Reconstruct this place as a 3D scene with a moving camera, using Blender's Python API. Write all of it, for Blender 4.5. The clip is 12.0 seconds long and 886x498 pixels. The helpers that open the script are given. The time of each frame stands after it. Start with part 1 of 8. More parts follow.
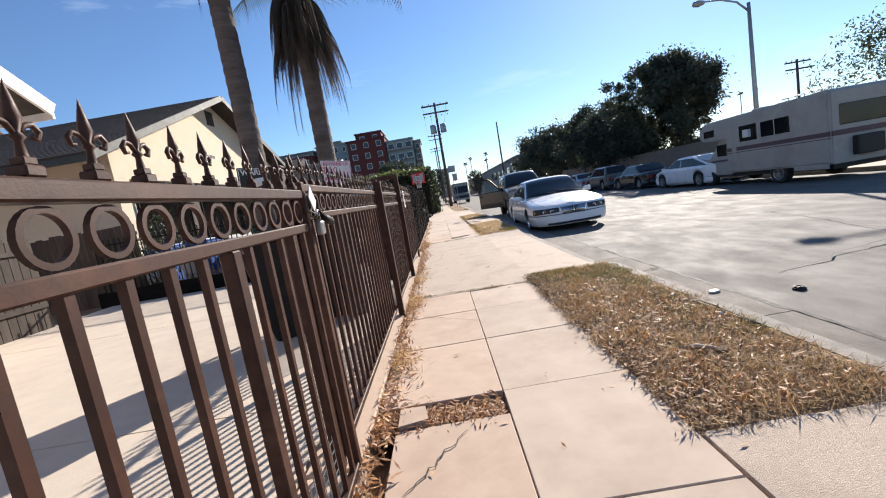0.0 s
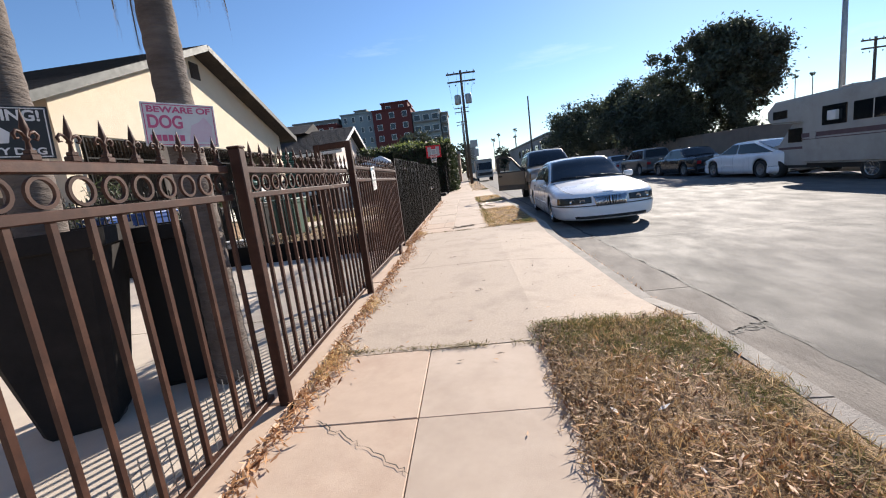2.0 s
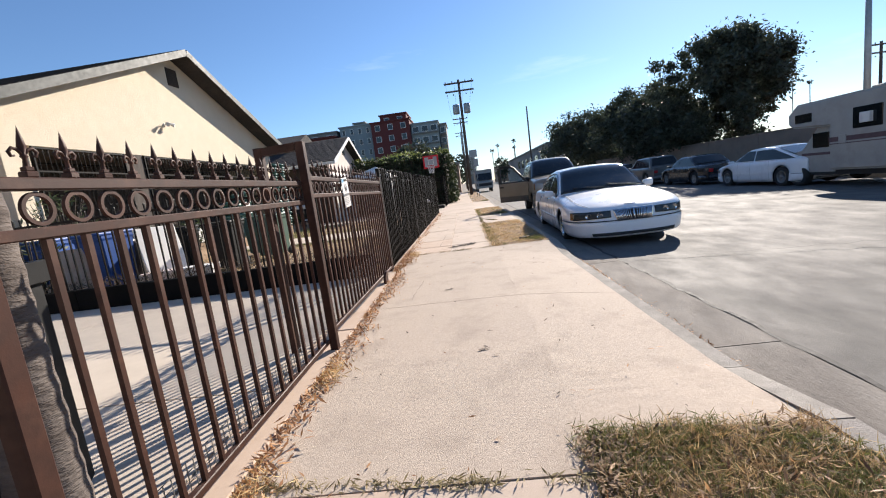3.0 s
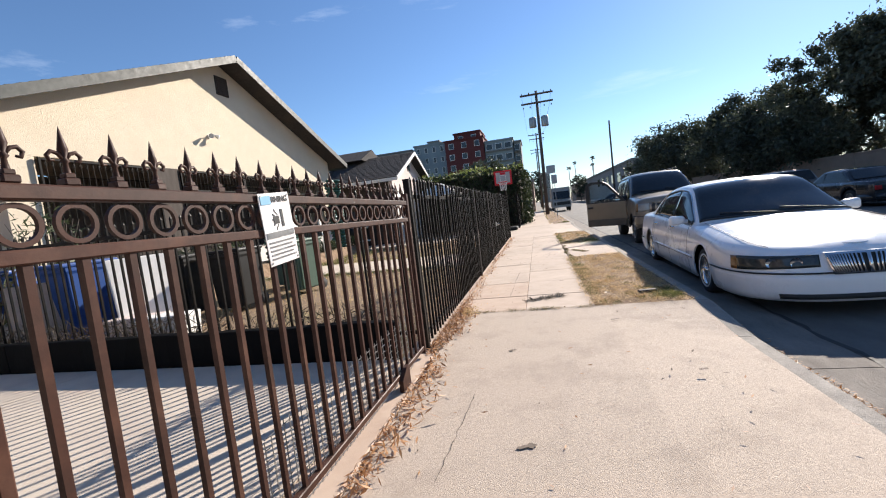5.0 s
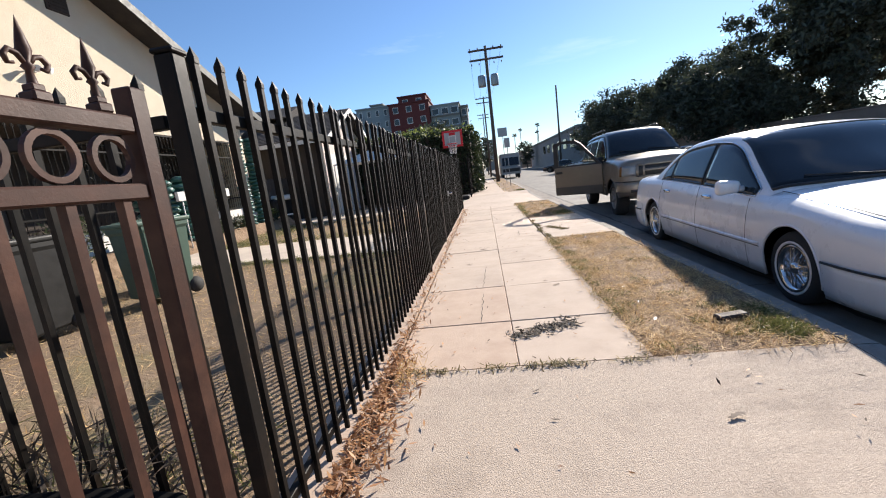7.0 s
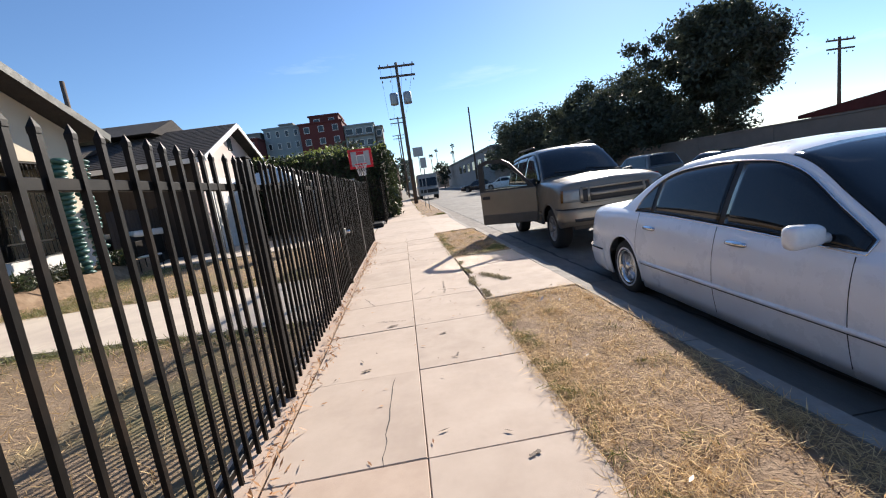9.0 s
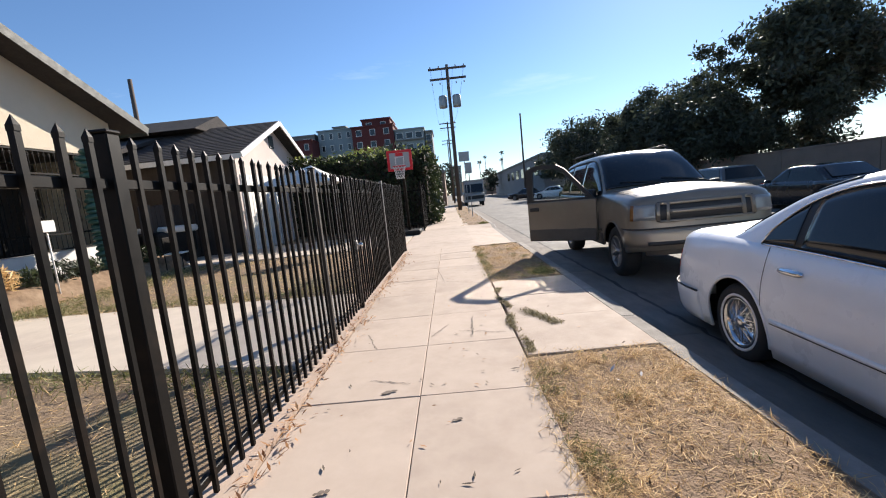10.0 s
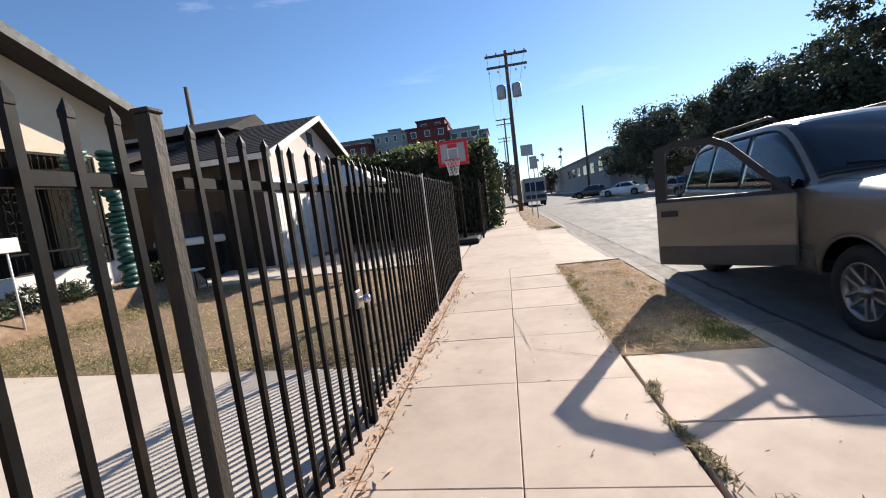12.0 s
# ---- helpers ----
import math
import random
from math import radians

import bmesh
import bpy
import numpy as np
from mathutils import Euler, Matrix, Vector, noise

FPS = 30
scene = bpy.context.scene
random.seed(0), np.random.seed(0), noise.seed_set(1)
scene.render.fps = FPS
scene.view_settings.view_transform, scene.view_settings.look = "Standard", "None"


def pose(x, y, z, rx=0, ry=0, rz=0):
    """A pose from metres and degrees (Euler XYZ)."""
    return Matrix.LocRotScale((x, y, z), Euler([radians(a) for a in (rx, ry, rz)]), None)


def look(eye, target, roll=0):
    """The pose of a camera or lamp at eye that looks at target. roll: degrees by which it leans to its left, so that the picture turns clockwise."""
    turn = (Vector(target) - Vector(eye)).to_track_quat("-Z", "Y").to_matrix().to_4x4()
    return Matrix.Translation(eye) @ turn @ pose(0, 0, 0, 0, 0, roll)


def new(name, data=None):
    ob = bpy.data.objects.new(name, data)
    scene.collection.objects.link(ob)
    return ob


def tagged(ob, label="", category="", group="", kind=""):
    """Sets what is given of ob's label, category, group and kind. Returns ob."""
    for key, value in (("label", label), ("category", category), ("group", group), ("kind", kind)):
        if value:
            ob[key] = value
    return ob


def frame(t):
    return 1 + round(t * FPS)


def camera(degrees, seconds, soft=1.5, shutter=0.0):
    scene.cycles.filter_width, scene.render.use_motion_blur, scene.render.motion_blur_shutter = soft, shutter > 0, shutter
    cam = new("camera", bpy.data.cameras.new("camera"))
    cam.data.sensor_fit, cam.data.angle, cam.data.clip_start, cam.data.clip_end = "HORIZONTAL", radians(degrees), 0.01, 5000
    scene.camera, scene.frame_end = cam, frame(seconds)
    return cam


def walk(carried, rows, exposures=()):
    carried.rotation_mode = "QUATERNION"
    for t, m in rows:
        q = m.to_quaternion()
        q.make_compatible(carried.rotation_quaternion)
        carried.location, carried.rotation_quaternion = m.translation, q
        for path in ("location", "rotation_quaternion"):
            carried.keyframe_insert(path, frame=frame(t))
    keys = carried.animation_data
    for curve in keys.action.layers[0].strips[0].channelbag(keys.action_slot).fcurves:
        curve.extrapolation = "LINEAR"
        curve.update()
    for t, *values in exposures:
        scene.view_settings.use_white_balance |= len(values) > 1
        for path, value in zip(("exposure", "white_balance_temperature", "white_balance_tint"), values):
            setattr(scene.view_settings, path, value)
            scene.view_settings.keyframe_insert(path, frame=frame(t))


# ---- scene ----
cam = camera(93.4, 12.0, soft=1.1)
PATH = [
    (0, (0.647, -0.036, 1.152), (0.628, 1.949, 0.905), -9.9),
    (0.5, (0.797, 0.531, 1.177), (0.838, 2.511, 0.903), -9.6),
    (1, (0.982, 1.093, 1.149), (1.037, 3.063, 0.811), -8.5),
    (1.5, (1.107, 1.567, 1.139), (1.058, 3.532, 0.771), -7.5),
    (2, (1.18, 2.138, 1.149), (1.04, 4.103, 0.803), -7.0),
    (2.5, (1.209, 2.726, 1.155), (1.06, 4.696, 0.841), -7.3),
    (2.7, (1.205, 2.952, 1.15), (1.072, 4.924, 0.846), -7.5),
    (4.3, (1.149, 5.121, 1.206), (0.83, 7.079, 0.952), -9.3),
    (4.5, (1.116, 5.345, 1.227), (0.725, 7.295, 1.017), -8.8),
    (5, (1.068, 5.915, 1.195), (0.609, 7.854, 1.025), -6.9),
    (5.5, (0.947, 6.52, 1.182), (0.246, 8.388, 1.039), -8.8),
    (6, (0.901, 7.101, 1.163), (0.509, 9.049, 0.936), -9.1),
    (6.5, (0.806, 7.697, 1.143), (0.266, 9.601, 0.855), -8.4),
    (7, (0.737, 8.354, 1.134), (0.507, 10.31, 0.785), -7.2),
    (7.2, (0.73, 8.57, 1.114), (0.512, 10.527, 0.764), -8.0),
    (8.8, (0.826, 10.349, 1.232), (0.899, 12.326, 0.943), -8.4),
    (9, (0.895, 10.535, 1.235), (1.046, 12.506, 0.928), -8.1),
    (9.5, (1.043, 11.107, 1.23), (0.904, 13.083, 0.956), -6.0),
    (10, (1.127, 11.749, 1.225), (1.073, 13.731, 0.971), -5.8),
    (10.5, (1.119, 12.352, 1.232), (0.833, 14.309, 0.936), -7.3),
    (11, (1.011, 12.952, 1.249), (0.583, 14.883, 0.954), -7.9),
    (11.5, (0.938, 13.603, 1.263), (0.325, 15.496, 1.065), -8.5),
    (12, (0.876, 14.333, 1.233), (0.558, 16.295, 1.012), -7.1),
]
walk(cam, [(t, look(eye, target, roll)) for t, eye, target, roll in PATH], exposures=[(0, 1.05, 6250, 12), (12, 1.05, 6250, 12)])

# ---- light ----
SUN = Vector((1.0, 1.78, 1.0)).normalized()
sun_el = math.asin(SUN.z)
sun_az = math.atan2(SUN.x, SUN.y)
world = bpy.data.worlds.new("sky")
scene.world = world
world.use_nodes = True
wn = world.node_tree.nodes
sky = wn.new("ShaderNodeTexSky")
sky.sky_type = "NISHITA"
sky.sun_disc = False
sky.sun_elevation, sky.sun_rotation = sun_el, sun_az
sky.air_density, sky.dust_density, sky.ozone_density = 1.0, 0.08, 5.0
wn["Background"].inputs["Strength"].default_value = 0.074
wl = world.node_tree.links.new
wtc, wmp, wno, wmr, wmx = (wn.new("ShaderNode" + k) for k in ("TexCoord", "Mapping", "TexNoise", "MapRange", "Mix"))
wmp.inputs["Scale"].default_value, wmp.inputs["Rotation"].default_value = (1.2, 3.4, 9.0), (0.2, 0.5, 0.6)
wno.inputs["Scale"].default_value, wno.inputs["Detail"].default_value, wno.inputs["Roughness"].default_value = 1.3, 8, 0.62
wmr.inputs[1].default_value, wmr.inputs[2].default_value, wmr.inputs[4].default_value = 0.58, 0.84, 0.35
wmx.data_type = "RGBA"
wmx.inputs[7].default_value = (9.0, 9.6, 10.5, 1)
wl(wtc.outputs["Generated"], wmp.inputs[0])
wl(wmp.outputs[0], wno.inputs["Vector"])
wl(wno.outputs[0], wmr.inputs[0])
wl(wmr.outputs[0], wmx.inputs[0])
wl(sky.outputs[0], wmx.inputs[6])
wl(wmx.outputs[2], wn["Background"].inputs[0])
sun = new("sun", bpy.data.lights.new("sun", "SUN"))
sun.data.energy, sun.data.angle, sun.data.color = 5.0, radians(0.53), (1.0, 0.90, 0.76)
sun.matrix_world = look(SUN * 60, (0, 0, 0))


# ---- materials ----
def mat(name, c1, c2=None, scale=8.0, rough=0.8, metal=0.0, bump=0.15, fine=60.0, c3=None, stain=1.2, spec=0.4, coat=0.0, stretch=(1, 1, 1), vary=0.0):
    """Two colours in a fine grain, a third in large stains, and a small relief."""
    m = bpy.data.materials.new(name)
    m.use_nodes = True
    n, link = m.node_tree.nodes, m.node_tree.links.new
    b = n["Principled BSDF"]
    c2 = c2 or tuple(v * 0.8 for v in c1)
    c3 = c3 or tuple((p + q) * 0.45 for p, q in zip(c1, c2))
    tc, mp = n.new("ShaderNodeTexCoord"), n.new("ShaderNodeMapping")
    mp.inputs["Scale"].default_value = stretch
    link(tc.outputs["Object"], mp.inputs[0])
    if vary:
        info, off = n.new("ShaderNodeObjectInfo"), n.new("ShaderNodeVectorMath")
        off.operation = "SCALE"
        link(info.outputs["Random"], off.inputs["Scale"])
        off.inputs[0].default_value = (37, 53, 11)
        link(off.outputs[0], mp.inputs["Location"])

    def cloud(sc, detail, lo, hi):
        t, r = n.new("ShaderNodeTexNoise"), n.new("ShaderNodeMapRange")
        t.inputs["Scale"].default_value, t.inputs["Detail"].default_value, t.inputs["Roughness"].default_value = sc, detail, 0.65
        link(mp.outputs[0], t.inputs["Vector"])
        link(t.outputs[0], r.inputs[0])
        r.inputs[1].default_value, r.inputs[2].default_value = lo, hi
        return r

    def mix(f, a, c):
        x = n.new("ShaderNodeMix")
        x.data_type = "RGBA"
        link(f.outputs[0], x.inputs[0])
        for i, v in ((6, a), (7, c)):
            if isinstance(v, tuple):
                x.inputs[i].default_value = (*v, 1)
            else:
                link(v, x.inputs[i])
        return x.outputs[2]

    g, s, f = cloud(scale, 6, 0.3, 0.7), cloud(stain, 5, 0.5, 0.78), cloud(fine, 3, 0.2, 0.8)
    col = mix(s, mix(g, c1, c2), c3)
    if vary:
        hsv, vr = n.new("ShaderNodeHueSaturation"), n.new("ShaderNodeMapRange")
        link(info.outputs["Random"], vr.inputs[0])
        vr.inputs[3].default_value, vr.inputs[4].default_value = 1 - vary, 1 + vary
        link(vr.outputs[0], hsv.inputs["Value"])
        link(col, hsv.inputs["Color"])
        col = hsv.outputs[0]
    link(col, b.inputs["Base Color"])
    rr = n.new("ShaderNodeMapRange")
    link(g.outputs[0], rr.inputs[0])
    rr.inputs[3].default_value, rr.inputs[4].default_value = max(0.02, rough - 0.08), min(1, rough + 0.08)
    link(rr.outputs[0], b.inputs["Roughness"])
    b.inputs["Metallic"].default_value = metal
    b.inputs["Specular IOR Level"].default_value = spec
    b.inputs["Coat Weight"].default_value = coat
    if bump:
        bp = n.new("ShaderNodeBump")
        bp.inputs["Strength"].default_value, bp.inputs["Distance"].default_value = bump, 0.01
        link(f.outputs[0], bp.inputs["Height"])
        link(bp.outputs[0], b.inputs["Normal"])
    return m


def foliage(name, dark, light, rough=0.6):
    """Leaves whose colour changes from leaf to leaf and that let some light through."""
    m = bpy.data.materials.new(name)
    m.use_nodes = True
    n, link = m.node_tree.nodes, m.node_tree.links.new
    b, geo, ramp = n["Principled BSDF"], n.new("ShaderNodeNewGeometry"), n.new("ShaderNodeMix")
    ramp.data_type = "RGBA"
    ramp.inputs[6].default_value, ramp.inputs[7].default_value = (*dark, 1), (*light, 1)
    link(geo.outputs["Random Per Island"], ramp.inputs[0])
    link(ramp.outputs[2], b.inputs["Base Color"])
    b.inputs["Roughness"].default_value = rough
    tr, ad = n.new("ShaderNodeBsdfTranslucent"), n.new("ShaderNodeMixShader")
    link(ramp.outputs[2], tr.inputs[0])
    ad.inputs[0].default_value = 0.3
    link(b.outputs[0], ad.inputs[1])
    link(tr.outputs[0], ad.inputs[2])
    link(ad.outputs[0], n["Material Output"].inputs[0])
    return m


def glass(name, tint, rough=0.03):
    m = bpy.data.materials.new(name)
    m.use_nodes = True
    b = m.node_tree.nodes["Principled BSDF"]
    b.inputs["Base Color"].default_value = (*tint, 1)
    b.inputs["Roughness"].default_value = rough
    b.inputs["Transmission Weight"].default_value = 1
    b.inputs["IOR"].default_value = 1.2
    return m


M = {
    "slab": mat("sidewalk_concrete", (0.50, 0.405, 0.325), (0.45, 0.36, 0.288), 5, 0.9, bump=0.12, fine=260, c3=(0.37, 0.29, 0.23), stain=1.3, vary=0.05),
    "slab_pink": mat("pink_worn_concrete", (0.515, 0.395, 0.305), (0.455, 0.345, 0.265), 6, 0.9, bump=0.14, fine=240, c3=(0.40, 0.285, 0.215), stain=1.9, vary=0.05),
    "apron": mat("driveway_concrete", (0.50, 0.41, 0.33), (0.40, 0.325, 0.26), 60, 0.92, bump=0.35, fine=160, c3=(0.33, 0.265, 0.21), stain=2.2),
    "kerb": mat("kerb_concrete", (0.31, 0.28, 0.245), (0.22, 0.2, 0.175), 7, 0.9, bump=0.4, fine=90, c3=(0.24, 0.21, 0.19), stain=2.5),
    "gutter": mat("gutter_concrete", (0.225, 0.195, 0.165), (0.15, 0.13, 0.112), 6, 0.9, bump=0.4, fine=80, c3=(0.15, 0.135, 0.12), stain=1.0, stretch=(1, 0.35, 1)),
    "road": mat("worn_asphalt", (0.152, 0.139, 0.124), (0.10, 0.092, 0.083), 2.6, 0.85, bump=0.2, fine=150, c3=(0.088, 0.082, 0.077), stain=0.45, stretch=(1, 0.5, 1)),
    "stain_mark": mat("grease_stain", (0.20, 0.155, 0.12), (0.14, 0.11, 0.085), 30, 0.85, bump=0.1),
    "tar": mat("tar_crack_fill", (0.035, 0.032, 0.03), (0.05, 0.045, 0.04), 20, 0.8),
    "soil": mat("dry_soil", (0.29, 0.19, 0.112), (0.17, 0.11, 0.066), 9, 0.95, bump=0.9, fine=60, c3=(0.36, 0.26, 0.17), stain=2.5),
    "yard_dirt": mat("yard_dirt", (0.26, 0.185, 0.118), (0.18, 0.125, 0.078), 3, 0.95, bump=0.8, fine=40, c3=(0.17, 0.16, 0.06), stain=0.5),
    "yard_concrete": mat("yard_concrete", (0.57, 0.49, 0.40), (0.50, 0.43, 0.35), 3, 0.9, bump=0.2, fine=90, c3=(0.40, 0.33, 0.28), stain=0.7),
    "brown_iron": mat("brown_painted_iron", (0.058, 0.0245, 0.016), (0.034, 0.0148, 0.010), 14, 0.52, bump=0.05, fine=160, c3=(0.10, 0.048, 0.031), stain=5, vary=0.14, spec=0.22),
    "black_iron": mat("black_painted_iron", (0.005, 0.0045, 0.0042), (0.008, 0.007, 0.006), 18, 0.5, bump=0.04, fine=160, c3=(0.024, 0.016, 0.011), stain=5, vary=0.15, spec=0.12),
    "rust_post": mat("weathered_post", (0.02, 0.016, 0.012), (0.035, 0.026, 0.018), 9, 0.7, bump=0.3, fine=60, c3=(0.19, 0.12, 0.05), stain=2.0, stretch=(1, 1, 0.4)),
    "wire": mat("galvanised_wire", (0.34, 0.34, 0.33), (0.25, 0.25, 0.25), 20, 0.45, 0.7, bump=0),
    "steel": mat("dull_steel", (0.42, 0.41, 0.39), (0.3, 0.29, 0.28), 20, 0.35, 0.9, bump=0.1),
    "stucco": mat("cream_stucco", (0.65, 0.56, 0.43), (0.61, 0.525, 0.40), 3, 0.92, bump=0.5, fine=90, c3=(0.62, 0.52, 0.40), stain=0.7),
    "stucco_pink": mat("pale_pink_stucco", (0.66, 0.55, 0.50), (0.6, 0.5, 0.45), 3, 0.92, bump=0.4, fine=90),
    "white_paint": mat("white_painted_wood", (0.74, 0.72, 0.68), (0.66, 0.64, 0.60), 6, 0.6, bump=0.1, c3=(0.55, 0.52, 0.48), stain=2),
    "green_trim": mat("grey_green_trim_paint", (0.038, 0.043, 0.038), (0.028, 0.032, 0.028), 7, 0.6, bump=0.1),
    "shingle": mat("dark_roof_shingle", (0.05, 0.043, 0.04), (0.035, 0.031, 0.03), 12, 0.95, bump=0.8, fine=40, c3=(0.07, 0.058, 0.05), stain=1.4),
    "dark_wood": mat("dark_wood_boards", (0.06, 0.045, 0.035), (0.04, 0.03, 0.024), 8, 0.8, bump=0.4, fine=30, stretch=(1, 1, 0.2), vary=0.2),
    # Near-black brown: the open porch's deep shade is put into the wall colour.
    "shade_wall": mat("porch_wall_in_shade", (0.055, 0.043, 0.037), (0.04, 0.032, 0.028), 4, 0.9),
    "bark": mat("palm_bark", (0.15, 0.125, 0.11), (0.09, 0.073, 0.064), 5, 0.95, bump=0.9, fine=18, c3=(0.065, 0.05, 0.042), stain=2, stretch=(1, 1, 4)),
    "tree_bark": mat("grey_brown_bark", (0.09, 0.07, 0.055), (0.055, 0.043, 0.035), 6, 0.95, bump=0.8, fine=22),
    "pole_wood": mat("utility_pole_wood", (0.125, 0.095, 0.075), (0.085, 0.066, 0.054), 6, 0.9, bump=0.4, fine=30, stretch=(1, 1, 0.15)),
    "rubber": mat("tyre_rubber", (0.022, 0.022, 0.022), (0.03, 0.029, 0.028), 14, 0.8, bump=0.2),
    "chrome": mat("chrome", (0.72, 0.72, 0.73), (0.62, 0.62, 0.63), 10, 0.12, 1.0, bump=0),
    "white_car": mat("white_car_paint", (0.81, 0.815, 0.825), (0.785, 0.79, 0.80), 3, 0.3, bump=0, coat=0.5, c3=(0.75, 0.75, 0.755), stain=2),
    "champagne": mat("champagne_car_paint", (0.215, 0.183, 0.14), (0.19, 0.162, 0.124), 4, 0.36, 0.35, bump=0, coat=0.5, c3=(0.23, 0.197, 0.153), stain=2),
    # Brown of the moulding, and of the shading put low on the tan vehicle.
    "trim_shade": mat("brown_trim_and_shade", (0.115, 0.099, 0.078), (0.09, 0.078, 0.062), 6, 0.55, bump=0.05),
    "lamp_dark": mat("smoked_headlamp_lens", (0.02, 0.025, 0.026), (0.05, 0.057, 0.056), 16, 0.12, bump=0, coat=0.3),
    "tub_grey": mat("dark_grey_tub_plastic", (0.024, 0.021, 0.02), (0.016, 0.0145, 0.014), 5, 0.75, bump=0.15, fine=40, c3=(0.04, 0.035, 0.032), stain=2.5, spec=0.15),
    "board_black": mat("matt_black_board", (0.004, 0.004, 0.004), (0.007, 0.007, 0.007), 6, 0.75, bump=0.4, fine=9, spec=0.08),
    "grey_car": mat("grey_metallic_car_paint", (0.13, 0.125, 0.12), (0.11, 0.107, 0.105), 4, 0.35, 0.4, bump=0, coat=0.5),
    "black_car": mat("black_car_paint", (0.014, 0.014, 0.016), (0.02, 0.02, 0.022), 4, 0.25, bump=0, coat=0.6),
    "silver_car": mat("silver_car_paint", (0.45, 0.46, 0.48), (0.41, 0.42, 0.44), 4, 0.3, 0.5, bump=0, coat=0.5),
    "rv_shell": mat("off_white_rv_shell", (0.37, 0.355, 0.325), (0.33, 0.315, 0.285), 4, 0.45, bump=0.05, c3=(0.27, 0.25, 0.22), stain=1.2),
    "rv_stripe": mat("plum_stripe_paint", (0.11, 0.065, 0.07), (0.09, 0.05, 0.055), 5, 0.5, bump=0),
    # Opaque near-black panes: the unlit interior behind the glass is in their colour.
    "dark_glass": mat("dark_interior_pane", (0.008, 0.010, 0.011), (0.013, 0.015, 0.016), 2, 0.06, bump=0, spec=0.45),
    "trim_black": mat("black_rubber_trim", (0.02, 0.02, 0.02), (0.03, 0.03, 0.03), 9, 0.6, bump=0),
    "headlamp": mat("headlamp_lens", (0.24, 0.245, 0.24), (0.19, 0.195, 0.19), 6, 0.1, 0.0, bump=0, coat=0.8),
    "amber": mat("amber_lens", (0.22, 0.10, 0.03), (0.17, 0.08, 0.025), 20, 0.15, bump=0, coat=0.5),
    "red_lens": mat("red_lens", (0.42, 0.02, 0.02), (0.35, 0.02, 0.02), 20, 0.15, bump=0, coat=0.5),
    "clear": glass("clear_window", (0.82, 0.9, 0.9)),
    "sign_white": mat("white_sign_plastic", (0.74, 0.71, 0.68), (0.68, 0.65, 0.62), 9, 0.5, bump=0.03, c3=(0.58, 0.55, 0.52), stain=6),
    "sign_pink": mat("faded_pink_sign", (0.72, 0.60, 0.62), (0.70, 0.50, 0.55), 9, 0.5, bump=0.03, c3=(0.66, 0.42, 0.48), stain=6),
    "pink": mat("faded_red_print", (0.62, 0.10, 0.20), (0.58, 0.14, 0.24), 20, 0.5, bump=0),
    "black_print": mat("black_print", (0.02, 0.02, 0.02), (0.03, 0.03, 0.03), 20, 0.5, bump=0),
    "sky_print": mat("blue_print", (0.16, 0.36, 0.52), (0.2, 0.4, 0.55), 20, 0.5, bump=0),
    "red": mat("red_paint", (0.58, 0.012, 0.02), (0.5, 0.012, 0.02), 9, 0.45, bump=0),
    "net": mat("white_net_cord", (0.75, 0.73, 0.7), (0.66, 0.64, 0.6), 20, 0.8, bump=0),
    "plexi": mat("grey_backboard_acrylic", (0.36, 0.37, 0.37), (0.3, 0.31, 0.31), 9, 0.25, bump=0),
    "blue_bin": mat("blue_bin_plastic", (0.02, 0.07, 0.26), (0.018, 0.06, 0.22), 9, 0.5, bump=0.05),
    "green_bin": mat("green_bin_plastic", (0.10, 0.16, 0.115), (0.085, 0.135, 0.10), 9, 0.5, bump=0.05),
    "black_bin": mat("black_bin_plastic", (0.010, 0.010, 0.010), (0.016, 0.016, 0.016), 9, 0.55, bump=0.05, spec=0.2),
    "jade": mat("green_glazed_cushion", (0.022, 0.075, 0.06), (0.035, 0.105, 0.088), 12, 0.4, bump=0.15, c3=(0.08, 0.15, 0.13), stain=6),
    "jade_paint": mat("jade_floor_paint", (0.10, 0.24, 0.2), (0.085, 0.2, 0.165), 5, 0.7, bump=0.1),
    "canvas": mat("white_canvas", (0.7, 0.69, 0.66), (0.62, 0.61, 0.58), 6, 0.8, bump=0.1),
    "red_brick": mat("red_facade_brick", (0.13, 0.034, 0.03), (0.10, 0.028, 0.026), 2, 0.9, bump=0.2, fine=6),
    "grey_facade": mat("grey_facade_panel", (0.22, 0.225, 0.21), (0.18, 0.185, 0.175), 0.6, 0.85, bump=0.1),
    "green_facade": mat("blue_grey_facade", (0.24, 0.29, 0.30), (0.21, 0.255, 0.265), 0.6, 0.7, bump=0.1),
    "warehouse": mat("grey_warehouse_wall", (0.27, 0.27, 0.275), (0.23, 0.23, 0.235), 0.5, 0.85, bump=0.1),
    "tan_wall": mat("tan_block_wall", (0.26, 0.19, 0.14), (0.22, 0.16, 0.12), 1.2, 0.9, bump=0.4, fine=12),
    "galv": mat("galvanised_lamp_steel", (0.36, 0.37, 0.37), (0.3, 0.31, 0.31), 8, 0.5, 0.6, bump=0),
    "straw_leaf": foliage("dry_leaves", (0.20, 0.085, 0.035), (0.62, 0.35, 0.165)),
    "litter_brown": foliage("brown_leaf_litter", (0.085, 0.052, 0.03), (0.46, 0.32, 0.20), 0.85),
    "straw_brown": foliage("brown_straw", (0.20, 0.12, 0.055), (0.64, 0.45, 0.23), 0.85),
    "straw": foliage("dry_straw", (0.42, 0.26, 0.105), (0.86, 0.63, 0.32), 0.8),
    "green_grass": foliage("green_grass", (0.085, 0.10, 0.026), (0.26, 0.25, 0.09)),
